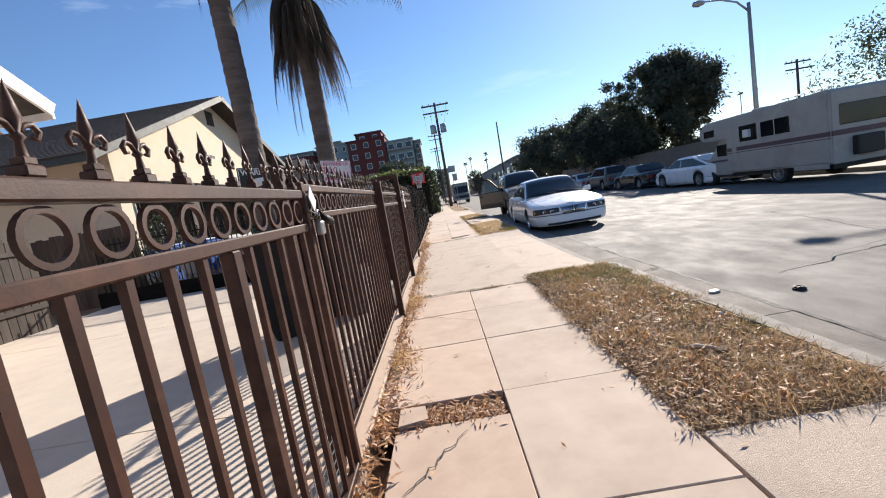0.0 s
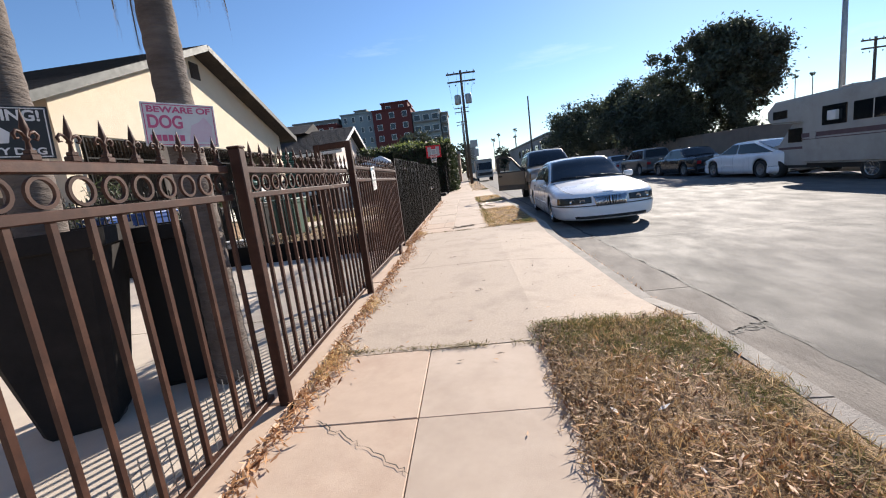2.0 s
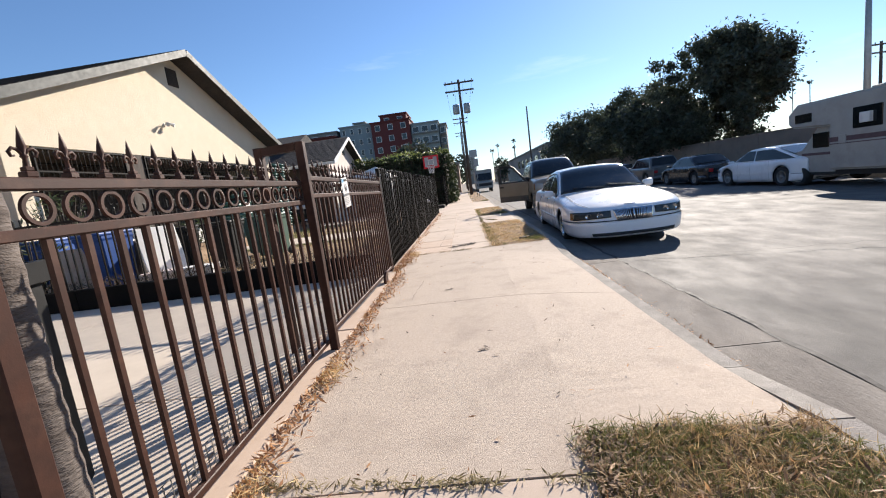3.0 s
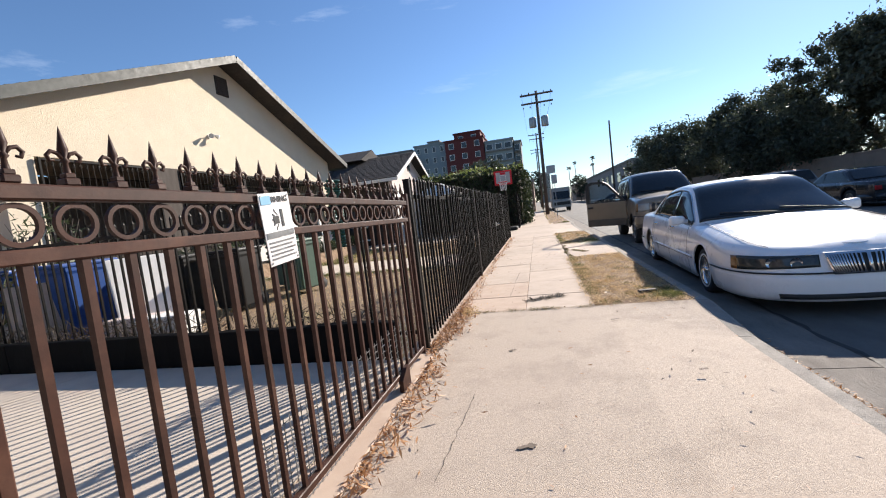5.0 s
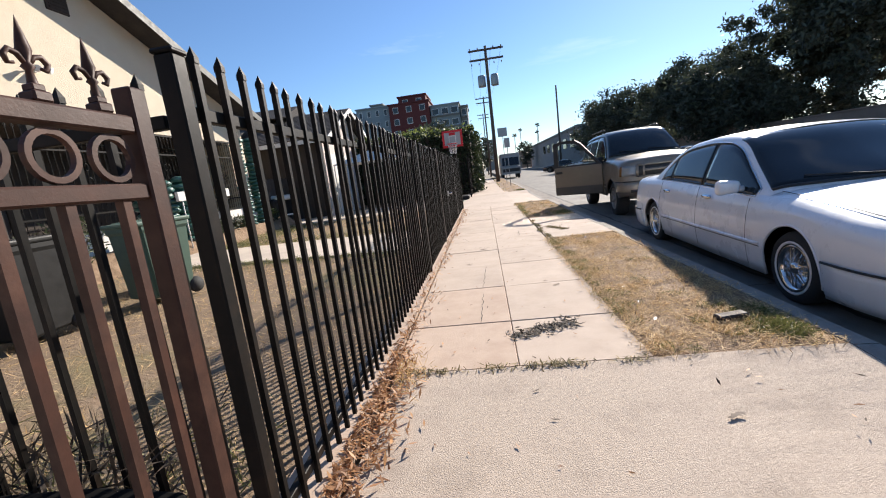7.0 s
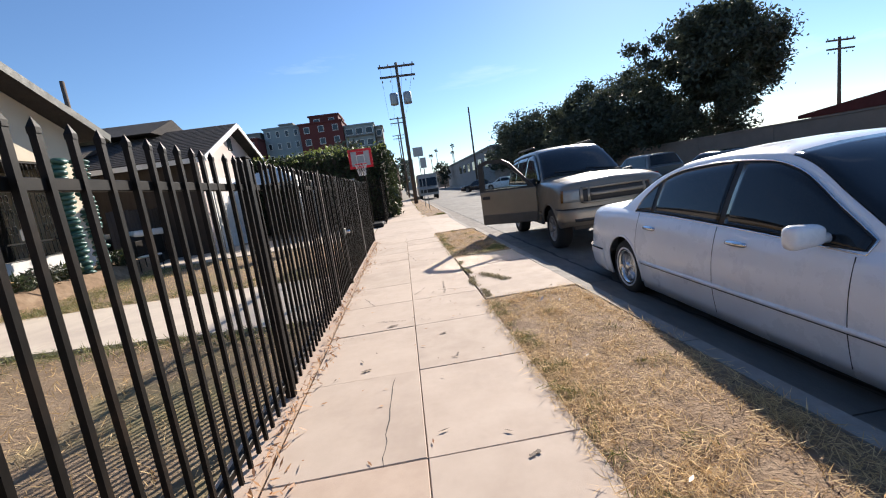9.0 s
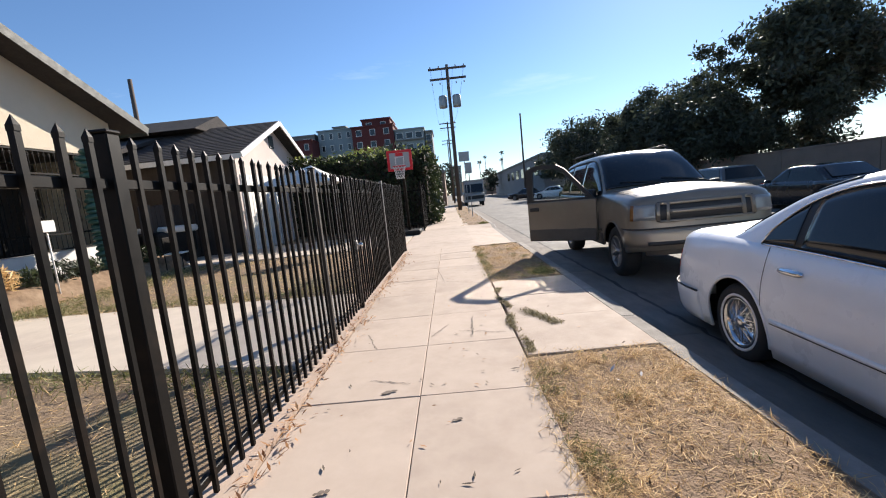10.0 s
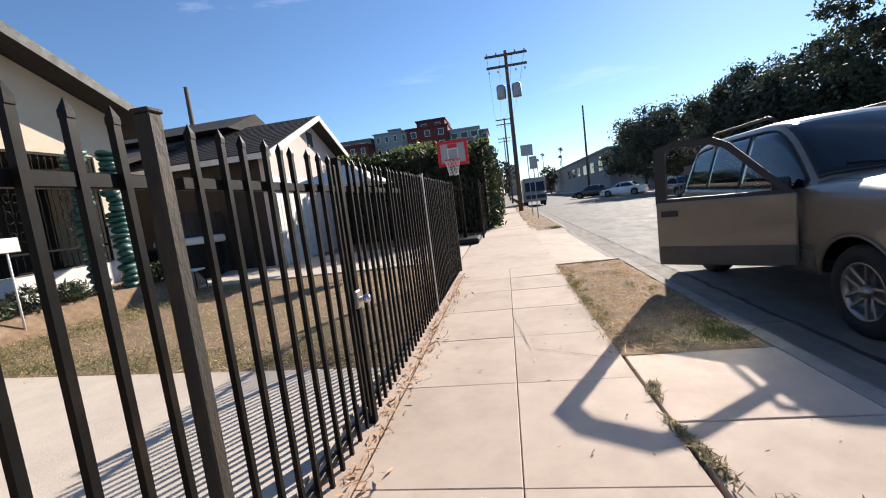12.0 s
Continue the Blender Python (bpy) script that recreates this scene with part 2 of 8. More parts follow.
    "dry_weed": foliage("dry_joint_weed", (0.12, 0.10, 0.045), (0.34, 0.27, 0.13), 0.8),
    "oak": foliage("dark_oak_leaves", (0.028, 0.036, 0.023), (0.075, 0.088, 0.055)),
    "olive": foliage("olive_leaves", (0.035, 0.05, 0.022), (0.09, 0.11, 0.05)),
    # Leaves darkened to carry the shade on the hedge's facing side.
    "hedge": foliage("shaded_hedge_leaves", (0.012, 0.021, 0.008), (0.045, 0.06, 0.02)),
    "hedge_top": foliage("hedge_top_leaves", (0.13, 0.17, 0.035), (0.25, 0.28, 0.07)),
    "dead_frond": foliage("dead_palm_frond", (0.035, 0.026, 0.02), (0.10, 0.075, 0.052), 0.8),
    "hill": mat("far_ground", (0.22, 0.19, 0.15), (0.16, 0.14, 0.11), 0.02, 0.95, bump=0, fine=1),
}


# ---- mesh helpers ----
def box(bm, x0, y0, z0, x1, y1, z1):
    v = [bm.verts.new((x, y, z)) for z in (z0, z1) for x, y in ((x0, y0), (x1, y0), (x1, y1), (x0, y1))]
    for f in ((3, 2, 1, 0), (4, 5, 6, 7), (0, 1, 5, 4), (1, 2, 6, 5), (2, 3, 7, 6), (3, 0, 4, 7)):
        bm.faces.new([v[i] for i in f])
    return v


def bevelled(bm, x0, y0, z0, x1, y1, z1, b=0.01, seg=1):
    v = box(bm, x0, y0, z0, x1, y1, z1)
    e = {ed for q in v for ed in q.link_edges}
    bmesh.ops.bevel(bm, geom=list(e), offset=b, segments=seg, affect="EDGES", profile=0.5)


def cyl(bm, p0, p1, r0, r1=None, n=10, caps=True):
    p0, p1 = Vector(p0), Vector(p1)
    r1 = r0 if r1 is None else r1
    d = (p1 - p0).normalized()
    a = d.orthogonal().normalized()
    b = d.cross(a)
    rings = []
    for p, r in ((p0, r0), (p1, r1)):
        rings.append([bm.verts.new(p + (a * math.cos(k * math.tau / n) + b * math.sin(k * math.tau / n)) * r) for k in range(n)])
    for k in range(n):
        bm.faces.new((rings[0][k], rings[0][(k + 1) % n], rings[1][(k + 1) % n], rings[1][k])).smooth = n > 6
    if caps:
        bm.faces.new(rings[0][::-1])
        bm.faces.new(rings[1])


def tube(bm, pts, radii, n=8, caps=True):
    """A round tube through points."""
    pts = [Vector(p) for p in pts]
    if not isinstance(radii, (list, tuple)):
        radii = [radii] * len(pts)
    rings, a = [], None
    for i, p in enumerate(pts):
        d = (pts[min(i + 1, len(pts) - 1)] - pts[max(i - 1, 0)]).normalized()
        a = d.orthogonal().normalized() if a is None else (a - d * a.dot(d)).normalized()
        b = d.cross(a)
        rings.append([bm.verts.new(p + (a * math.cos(k * math.tau / n) + b * math.sin(k * math.tau / n)) * radii[i]) for k in range(n)])
    for u, w in zip(rings, rings[1:]):
        for k in range(n):
            bm.faces.new((u[k], u[(k + 1) % n], w[(k + 1) % n], w[k])).smooth = True
    if caps:
        bm.faces.new(rings[0][::-1])
        bm.faces.new(rings[-1])


def torus(bm, c, axis, R, r, n=20, k=6, sq=False):
    """A ring round an axis, of round or flat section."""
    c, d = Vector(c), Vector(axis).normalized()
    a = d.orthogonal().normalized()
    b = d.cross(a)
    rows = []
    for i in range(n):
        t = i * math.tau / n
        o = a * math.cos(t) + b * math.sin(t)
        if sq:
            sec = [(R - r[0], -r[1]), (R + r[0], -r[1]), (R + r[0], r[1]), (R - r[0], r[1])]
        else:
            sec = [(R + r * math.cos(j * math.tau / k), r * math.sin(j * math.tau / k)) for j in range(k)]
        rows.append([bm.verts.new(c + o * u + d * w) for u, w in sec])
    for i in range(n):
        u, w = rows[i], rows[(i + 1) % n]
        for j in range(len(u)):
            bm.faces.new((u[j], u[(j + 1) % len(u)], w[(j + 1) % len(u)], w[j])).smooth = not sq


def lathe(bm, prof, c=(0, 0, 0), axis=(1, 0, 0), n=28):
    """A turned shape: rows of radius and place along the axis."""
    c, d = Vector(c), Vector(axis).normalized()
    a = d.orthogonal().normalized()
    b = d.cross(a)
    rows = []
    for r, h in prof:
        rows.append([bm.verts.new(c + d * h + (a * math.cos(i * math.tau / n) + b * math.sin(i * math.tau / n)) * max(r, 1e-4)) for i in range(n)])
    for u, w in zip(rows, rows[1:]):
        for i in range(n):
            bm.faces.new((u[i], u[(i + 1) % n], w[(i + 1) % n], w[i])).smooth = True


def prism(bm, poly, axis, lo, hi):
    """A flat outline (pairs) drawn out along x, y or z from lo to hi."""
    def at(p, h):
        return {"x": (h, p[0], p[1]), "y": (p[0], h, p[1]), "z": (p[0], p[1], h)}[axis]
    a = [bm.verts.new(at(p, lo)) for p in poly]
    b = [bm.verts.new(at(p, hi)) for p in poly]
    bm.faces.new(a)
    bm.faces.new(b[::-1])
    for i in range(len(poly)):
        j = (i + 1) % len(poly)
        bm.faces.new((a[i], b[i], b[j], a[j]))
    bmesh.ops.recalc_face_normals(bm, faces=bm.faces[:])


def finish(bm, name, material):
    me = bpy.data.meshes.new(name)
    bm.to_mesh(me)
    bm.free()
    me.materials.append(M[material])
    return me


def part(name, bm, material, parent=None, label="", m=None):
    """One mesh object under a thing or a part. bm: a bmesh, or a mesh to share."""
    me = bm if isinstance(bm, bpy.types.Mesh) else finish(bm, name, material)
    ob = new(name, me)
    ob.parent = parent
    if m is not None:
        ob.matrix_basis = m
    if label:
        tagged(ob, label)
    return ob


def thing(name, label, category, group="", kind="", at=(0, 0, 0), turn=0.0):
    ob = new(name)
    ob.empty_display_size = 0.1
    ob.matrix_basis = pose(*at, 0, 0, turn)
    return tagged(ob, label, category, group, kind)


def structure(name, bm, material, label, category):
    return tagged(part(name, bm, material), label, category, kind="structure")


def letters(name, text, size, m, material, parent, extrude=0.001, width=None):
    """Raised lettering in the built-in font, as a mesh."""
    cu = bpy.data.curves.new(name, "FONT")
    cu.body, cu.size, cu.extrude, cu.align_x, cu.align_y = text, size, extrude, "CENTER", "CENTER"
    cu.offset = size * 0.03
    tmp = new(name, cu)
    me = bpy.data.meshes.new_from_object(tmp.evaluated_get(bpy.context.evaluated_depsgraph_get()))
    bpy.data.objects.remove(tmp)
    bpy.data.curves.remove(cu)
    if width:
        xs = [v.co.x for v in me.vertices]
        k = width / (max(xs) - min(xs))
        for v in me.vertices:
            v.co.x *= k
    me.materials.clear()
    me.materials.append(M[material])
    return part(name, me, material, parent, m=m)


def quads(name, centres, size, material, parent=None, squash=1.0, slim=0.5, flat=0.0, up=None):
    """Many small leaf-shaped quads at random tilts; centres: an array of places."""
    c = np.asarray(centres, float)
    k = len(c)
    d = np.random.normal(size=(k, 3))
    if flat:
        d[:, 2] *= 1 - flat
    if up is not None:
        d = d * (1 - up) + np.array([0, 0, 1.0]) * up * 2
    d /= np.linalg.norm(d, axis=1)[:, None]
    w = np.cross(d, np.random.normal(size=(k, 3)))
    if flat:
        w = np.cross(d, np.array([0, 0, 1.0]) + np.random.normal(size=(k, 3)) * 0.25)
    w /= np.linalg.norm(w, axis=1)[:, None]
    s = size * np.random.uniform(0.55, 1.3, (k, 1))
    a, b = d * s, w * s * slim
    v = np.stack([c - a, c + b * 0.5, c + a, c - b * 0.5], 1).reshape(-1, 3)
    f = np.arange(4 * k).reshape(-1, 4)
    me = bpy.data.meshes.new(name)
    me.from_pydata(v.tolist(), [], f.tolist())
    me.materials.append(M[material])
    return part(name, me, material, parent)


# ---- ground ----
KERB, GUTTER, FAR_KERB = 2.58, 3.27, 14.9
ROAD_Z, FAR_Z = -0.21, -0.45


def road_z(x):
    return ROAD_Z + (FAR_Z - ROAD_Z) * (x - GUTTER) / (FAR_KERB - GUTTER)


bm = bmesh.new()
bm.faces.new([bm.verts.new((x, y, -0.6)) for x, y in ((-2500, -2500), (2500, -2500), (2500, 2500), (-2500, 2500))])
structure("ground", bm, "hill", "dusty brown open ground reaching the horizon", "ground")
bm = bmesh.new()
for y in range(-12, 200, 4):
    for x0, x1 in ((GUTTER, 7), (7, 11), (11, FAR_KERB)):
        q = [bm.verts.new((x, yy, road_z(x))) for x, yy in ((x0, y), (x1, y), (x1, y + 4), (x0, y + 4))]
        bm.faces.new(q)
bmesh.ops.remove_doubles(bm, verts=bm.verts[:], dist=0.001)
structure("road", bm, "road", "worn grey asphalt road with stains and cracks", "road")
gutter = tagged(new("gutter"), "stained concrete gutter strip along the kerb", "gutter", kind="structure")
y = -6.0
while y < 60:
    step = 3.05 if y < 30 else 10
    bm = bmesh.new()
    box(bm, KERB + 0.15, y + 0.006, -0.45, GUTTER - 0.012, y + step - 0.006, ROAD_Z + 0.004)
    part("slab", bm, "gutter", gutter)
    y += step
bm = bmesh.new()
box(bm, KERB + 0.1, -6, -0.5, GUTTER + 0.05, 60, ROAD_Z - 0.02)
structure("gutter_joint", bm, "tar", "dark tar joint between gutter and asphalt", "joint")


def kerb_profile(bm, y0, y1, z, z1=None):
    """A length of kerb; z and z1 are the heights of its two ends."""
    ends = []
    for y, h in ((y0, z), (y1, z if z1 is None else z1)):
        ends.append([bm.verts.new((x, y, k)) for x, k in ((KERB - 0.02, -0.45), (KERB + 0.16, -0.45), (KERB + 0.155, ROAD_Z + 0.006), (KERB + 0.13, h - 0.03), (KERB + 0.1, h - 0.004), (KERB - 0.02, h))])
    a, b = ends
    for i in range(6):
        j = (i + 1) % 6
        bm.faces.new((a[i], a[j], b[j], b[i]))
    bm.faces.new(a[::-1])
    bm.faces.new(b)


bm = bmesh.new()
for y0, y1, z in ((-6, -1.0, 0), (1.5, 5.0, 0), (10.6, 21.3, 0), (27.6, 60, 0)):
    while y0 < y1 - 0.05:
        step = min(2.4, y1 - y0)
        kerb_profile(bm, y0 + 0.006, y0 + step - 0.006, z)
        y0 += step
for y0, y1 in ((-1.0, 1.5), (5.0, 10.6), (21.3, 27.6)):
    kerb_profile(bm, y0 + 0.004, y0 + 0.7, 0, -0.10)
    kerb_profile(bm, y0 + 0.704, y1 - 0.904, -0.10)
    kerb_profile(bm, y1 - 0.9, y1 - 0.004, -0.10, 0)
bmesh.ops.recalc_face_normals(bm, faces=bm.faces[:])
structure("kerb", bm, "kerb", "grey concrete kerb dropped at the driveways", "kerb")

# far side of the road
bm = bmesh.new()
box(bm, FAR_KERB, -12, -0.6, FAR_KERB + 0.16, 200, -0.29)
structure("kerb_far", bm, "kerb", "grey concrete kerb on the opposite side", "kerb")
bm = bmesh.new()
box(bm, FAR_KERB + 0.16, -12, -0.5, 18.2, 200, -0.295)
structure("pavement_far", bm, "slab", "tan concrete sidewalk on the opposite side", "pavement")
bm = bmesh.new()
prism(bm, [(18.2, -0.5), (60, -0.5), (60, -0.3), (18.2, -0.3)], "y", -12, 200)
structure("ground_far", bm, "soil", "dry brown soil beyond the opposite sidewalk", "ground")

# bedding below the slabs, parkway soil, yard
bm = bmesh.new()
box(bm, -0.16, -6, -0.45, KERB - 0.02, 60, -0.115)
box(bm, 0.1, 2.3, -0.11, 1.55, 21.2, -0.016)
box(bm, 0.84, -5, -0.11, 1.55, 2.295, -0.016)
structure("slab_bedding", bm, "soil", "dark soil showing in the sidewalk joints", "soil")


def soil_patch(y0, y1, x0=1.56, x1=KERB - 0.025):
    bm = bmesh.new()
    nx, ny = 10, max(6, int((y1 - y0) / 0.12))
    rows = []
    for j in range(ny + 1):
        row = []
        for i in range(nx + 1):
            u, v = i / nx, j / ny
            edge = min(u, 1 - u, v, 1 - v)
            z = -0.008 + min(edge * 6, 1) * 0.018 + noise.noise((u * 4, v * (y1 - y0) * 2.5, y0)) * 0.018
            row.append(bm.verts.new((x0 + (x1 - x0) * u, y0 + (y1 - y0) * v, z)))
        rows.append(row)
    for a, b in zip(rows, rows[1:]):
        for i in range(nx):
            bm.faces.new((a[i], a[i + 1], b[i + 1], b[i])).smooth = True
    return structure("parkway_soil", bm, "soil", "bare dry soil of the parkway strip", "soil")


PARKWAYS = ((1.6, 5.03), (10.62, 14.68), (17.35, 21.2), (27.6, 60))
for y0, y1 in PARKWAYS:
    soil_patch(y0, y1)
bm = bmesh.new()
rows = []
for j in range(61):
    rows.append([bm.verts.new((-0.17 - 21.8 * (i / 40), -8 + 1.0 * j, -0.035 + 0.02 * noise.noise((i * 0.6, j * 0.9, 3)))) for i in range(41)])
for a, b in zip(rows, rows[1:]):
    for i in range(40):
        bm.faces.new((a[i + 1], a[i], b[i], b[i + 1])).smooth = True
structure("yard_ground", bm, "yard_dirt", "bare dry brown lawn and dirt of the yards", "ground")
drive = tagged(new("yard_driveway"), "pale concrete driveway inside the fence", "driveway", kind="structure")
for y0, y1 in ((-7.9, -2.0), (-1.985, 2.5), (2.515, 5.8), (5.815, 9.2)):
    for x0, x1 in ((-7.0, -3.6), (-3.59, -0.2)):
        bm = bmesh.new()
        box(bm, x0, y0, -0.2, x1, y1, 0.0)
        part("slab", bm, "yard_concrete", drive)
bm = bmesh.new()
for x0, x1 in ((-6.6, -3.6), (-3.59, -0.2)):
    prism(bm, [(x0, 14.87 - 0.16 * x0), (x1, 14.87 - 0.16 * x1), (x1, 17.36 - 0.08 * x1), (x0, 17.36 - 0.08 * x0)], "z", -0.2, 0.005)
structure("garden_walk", bm, "yard_concrete", "pale concrete path across the dry yard", "path")
bm = bmesh.new()
box(bm, -7.1, 22.9, -0.2, -0.2, 25.2, 0.0)
box(bm, -9.1, 25.21, -0.2, -0.2, 27.0, 0.0)
structure("side_driveway", bm, "yard_concrete", "pale concrete driveway past the black fence", "driveway")
bm = bmesh.new()
box(bm, -8.2, 15.2, -0.2, -6.65, 18.0, 0.012)
structure("painted_landing", bm, "jade_paint", "jade green painted concrete landing by the porch", "floor")
bm = bmesh.new()
for y0, y1 in ((-5, 1.7), (1.72, 4.2), (4.22, 6.8), (6.82, 9.25)):
    bevelled(bm, -0.17, y0, -0.2, 0.092, y1, 0.018, 0.008)
structure("fence_footing", bm, "slab_pink", "cracked pinkish concrete strip under the brown fence", "footing")
bm = bmesh.new()
box(bm, -0.17, 9.26, -0.2, 0.05, 21.6, 0.012)
structure("fence_footing_2", bm, "slab_pink", "worn pinkish concrete strip under the black fence", "footing")


# ---- brown iron fence ----
FX = 0.02
PITCH = 0.112


def merge(fn):
    bm = bmesh.new()
    fn(bm)
    return bm


def finial_mesh():
    """A cast spear with two curled leaves on a square foot."""
    bm = bmesh.new()
    bevelled(bm, -0.016, -0.016, 0, 0.016, 0.016, 0.018, 0.003)
    bevelled(bm, -0.011, -0.011, 0.018, 0.011, 0.011, 0.03, 0.002)
    lathe(bm, [(0.008, 0.03), (0.005, 0.052), (0.01, 0.058), (0.005, 0.066), (0.011, 0.084), (0.007, 0.106), (0.0, 0.14)], axis=(0, 0, 1), n=8)
    for sg in (-1, 1):
        tube(bm, [(0, 0, 0.058), (0, sg * 0.012, 0.076), (0, sg * 0.025, 0.08), (0, sg * 0.034, 0.07), (0, sg * 0.03, 0.058), (0, sg * 0.021, 0.06)], [0.004, 0.005, 0.005, 0.005, 0.004, 0.003], 6)
    return finish(bm, "finial", "brown_iron")


FINIAL = finial_mesh()
RING = finish(merge(lambda b: torus(b, (0, 0, 0), (1, 0, 0), 0.042, (0.0055, 0.006), 22, sq=True)), "ring", "brown_iron")
PICKET = {}


def picket_mesh(h, w, material, spear=0.0):
    key = (round(h, 3), w, material)
    if key not in PICKET:
        bm = bmesh.new()
        box(bm, -w / 2, -w / 2, 0, w / 2, w / 2, h)
        if spear:
            top = [bm.verts.new((sx * w * 0.62, sy * w * 0.5, h)) for sx, sy in ((-1, -1), (1, -1), (1, 1), (-1, 1))]
            mid = [bm.verts.new((sx * w * 0.62, sy * w * 0.5, h + spear * 0.35)) for sx, sy in ((-1, -1), (1, -1), (1, 1), (-1, 1))]
            tip = bm.verts.new((0, 0, h + spear))
            for i in range(4):
                j = (i + 1) % 4
                bm.faces.new((top[i], top[j], mid[j], mid[i]))
                bm.faces.new((mid[i], mid[j], tip))
        PICKET[key] = finish(bm, "picket", material)
    return PICKET[key]


def bar(parent, name, x0, y0, z0, x1, y1, z1, material, b=0.004):
    bm = bmesh.new()
    bevelled(bm, x0, y0, z0, x1, y1, z1, b)
    return part(name, bm, material, parent)


def brown_panel(name, label, y0, y1, lift=0.0, x=FX, pitch=PITCH):
    t = thing(name, label, "fence", "brown fence panels", at=(x, 0, 0))
    lo, up = 1.15 + lift, 1.285 + lift
    bar(t, "top_rail", -0.018, y0, up, 0.018, y1, up + 0.035, "brown_iron")
    bar(t, "lower_rail", -0.016, y0, lo, 0.016, y1, lo + 0.033, "brown_iron")
    bar(t, "bottom_rail", -0.018, y0, 0.075 + lift, 0.018, y1, 0.11 + lift, "brown_iron")
    n = int((y1 - y0) / pitch)
    first = y1 - 0.055 - (n - 1) * pitch
    for k in range(n):
        yy = first + k * pitch
        part("ring", RING, "", t, m=pose(0, yy, (lo + 0.033 + up) / 2))
        part("picket", picket_mesh(lo - 0.1 - lift, 0.019, "brown_iron"), "", t, m=pose(0, yy, 0.1 + lift))
        part("finial", FINIAL, "", t, m=pose(0, yy, up + 0.035, random.uniform(-2, 2), random.uniform(-2, 2), random.uniform(-8, 8)))
    return t


def mesh_screen(parent, y0, y1, h, x=-0.03):
    """Welded wire tied to the foot of the fence."""
    bm = bmesh.new()
    y = y0
    while y < y1:
        top = h + 0.05 * noise.noise((y * 3, 0, 1))
        box(bm, x - 0.0016, y - 0.0016, 0.04, x + 0.0016, y + 0.0016, top)
        y += 0.042
    z = 0.05
    while z < h:
        box(bm, x - 0.0016, y0, z - 0.0016, x + 0.0016, y1, z + 0.0016)
        z += 0.042
    part("wire_mesh", bm, "wire", parent, "galvanised welded wire mesh")


def post(parent, y, h, w, material, label, cap=True, x=0.0):
    """A square post as a part of its fence, with a cap."""
    bm = bmesh.new()
    bevelled(bm, -w / 2, -w / 2, -0.05, w / 2, w / 2, h, 0.005)
    t = part("post", bm, material, parent, label, m=pose(x, y, 0))
    if cap:
        bm = bmesh.new()
        bevelled(bm, -w / 2 - 0.004, -w / 2 - 0.004, h, w / 2 + 0.004, w / 2 + 0.004, h + 0.012, 0.004)
        part("cap", bm, material, t)
    return t


random.seed(11)
gate_a = brown_panel("swing_gate", "brown iron gate leaf with rings and spear finials", -2.3, 1.69, lift=-0.045, x=0.085, pitch=0.119)
mesh_screen(gate_a, -0.5, 1.6, 0.28)
bar(gate_a, "stile", -0.02, 1.69, 0.04, 0.02, 1.73, 1.31, "brown_iron")
bar(gate_a, "middle_stile", -0.02, 1.03, 0.07, 0.02, 1.075, 1.105, "brown_iron")
fence_b = brown_panel("iron_fence", "brown iron fence panel with rings and finials", 1.80, 4.16, pitch=0.1235)
mesh_screen(fence_b, 2.2, 4.1, 0.34)
bar(fence_b, "stile", -0.02, 1.765, 0.05, 0.02, 1.80, 1.34, "brown_iron")
fence_c = brown_panel("iron_fence", "brown iron fence panel between post and gate frame", 4.26, 6.345, pitch=0.1235)
mesh_screen(fence_c, 4.3, 6.0, 0.22)
gate_e = brown_panel("sliding_gate", "brown iron sliding gate with a warning sign", 6.46, 9.168, lift=0.03, pitch=0.1165)
mesh_screen(gate_e, 7.2, 9.0, 0.45)
bar(gate_e, "stile", -0.022, 9.168, 0.07, 0.022, 9.212, 1.41, "brown_iron")
gate_e.rotation_euler.x, gate_e.location.z = -0.012, 0.09
bar(gate_e, "stile", -0.02, 6.43, 0.07, 0.02, 6.46, 1.33, "brown_iron")
bm = bmesh.new()
prism(bm, [(8.5, 0.02), (8.66, 0.02), (8.66, 0.17), (8.6, 0.17), (8.5, 0.11)], "x", 0.02, 0.05)
part("roller_bracket", bm, "brown_iron", gate_e)
post(fence_b, 1.745, 1.38, 0.05, "brown_iron", "brown square gate post", x=-0.02)
post(fence_b, 4.21, 1.40, 0.058, "brown_iron", "thick brown square post", x=0.05)
frame_post = thing("gate_portal", "tall brown double steel gate frame with a cross bar", "gate frame", at=(0.06, 6.375, 0))
bar(frame_post, "upright", -0.03, -0.03, -0.05, 0.03, 0.03, 1.60, "brown_iron")
bar(frame_post, "upright", -0.37, 0.03, -0.05, -0.31, 0.09, 1.60, "brown_iron")
bm = bmesh.new()
prism(bm, [(-0.31, 0.03), (-0.03, -0.03), (-0.03, 0.027), (-0.31, 0.087)], "z", 1.54, 1.597)
part("cross_bar", bm, "brown_iron", frame_post)

# chain, padlock and tag on the gate
lock = thing("padlock", "weathered steel padlock and dark chain with a white tag", "padlock", at=(FX + 0.09, 1.75, 1.14))
bm = bmesh.new()
random.seed(2)
for k in range(13):
    a = k / 12 * math.tau
    torus(bm, (0.028 * math.cos(a), 0.06 * math.sin(a), 0.03 + 0.015 * math.sin(3 * a)), (math.sin(a * 2), math.cos(a), k % 2), 0.011, 0.0035, 8, 5)
part("chain", bm, "rust_post", lock, "dark rusty chain")
bm = bmesh.new()
bevelled(bm, 0.005, -0.025, -0.06, 0.035, 0.03, 0.0, 0.008, 2)
part("lock_body", bm, "steel", lock)
bm = bmesh.new()
tube(bm, [(0.02, -0.016, 0), (0.02, -0.016, 0.03), (0.02, 0.002, 0.045), (0.02, 0.02, 0.03), (0.02, 0.02, 0)], 0.005, 8)
part("shackle", bm, "steel", lock)
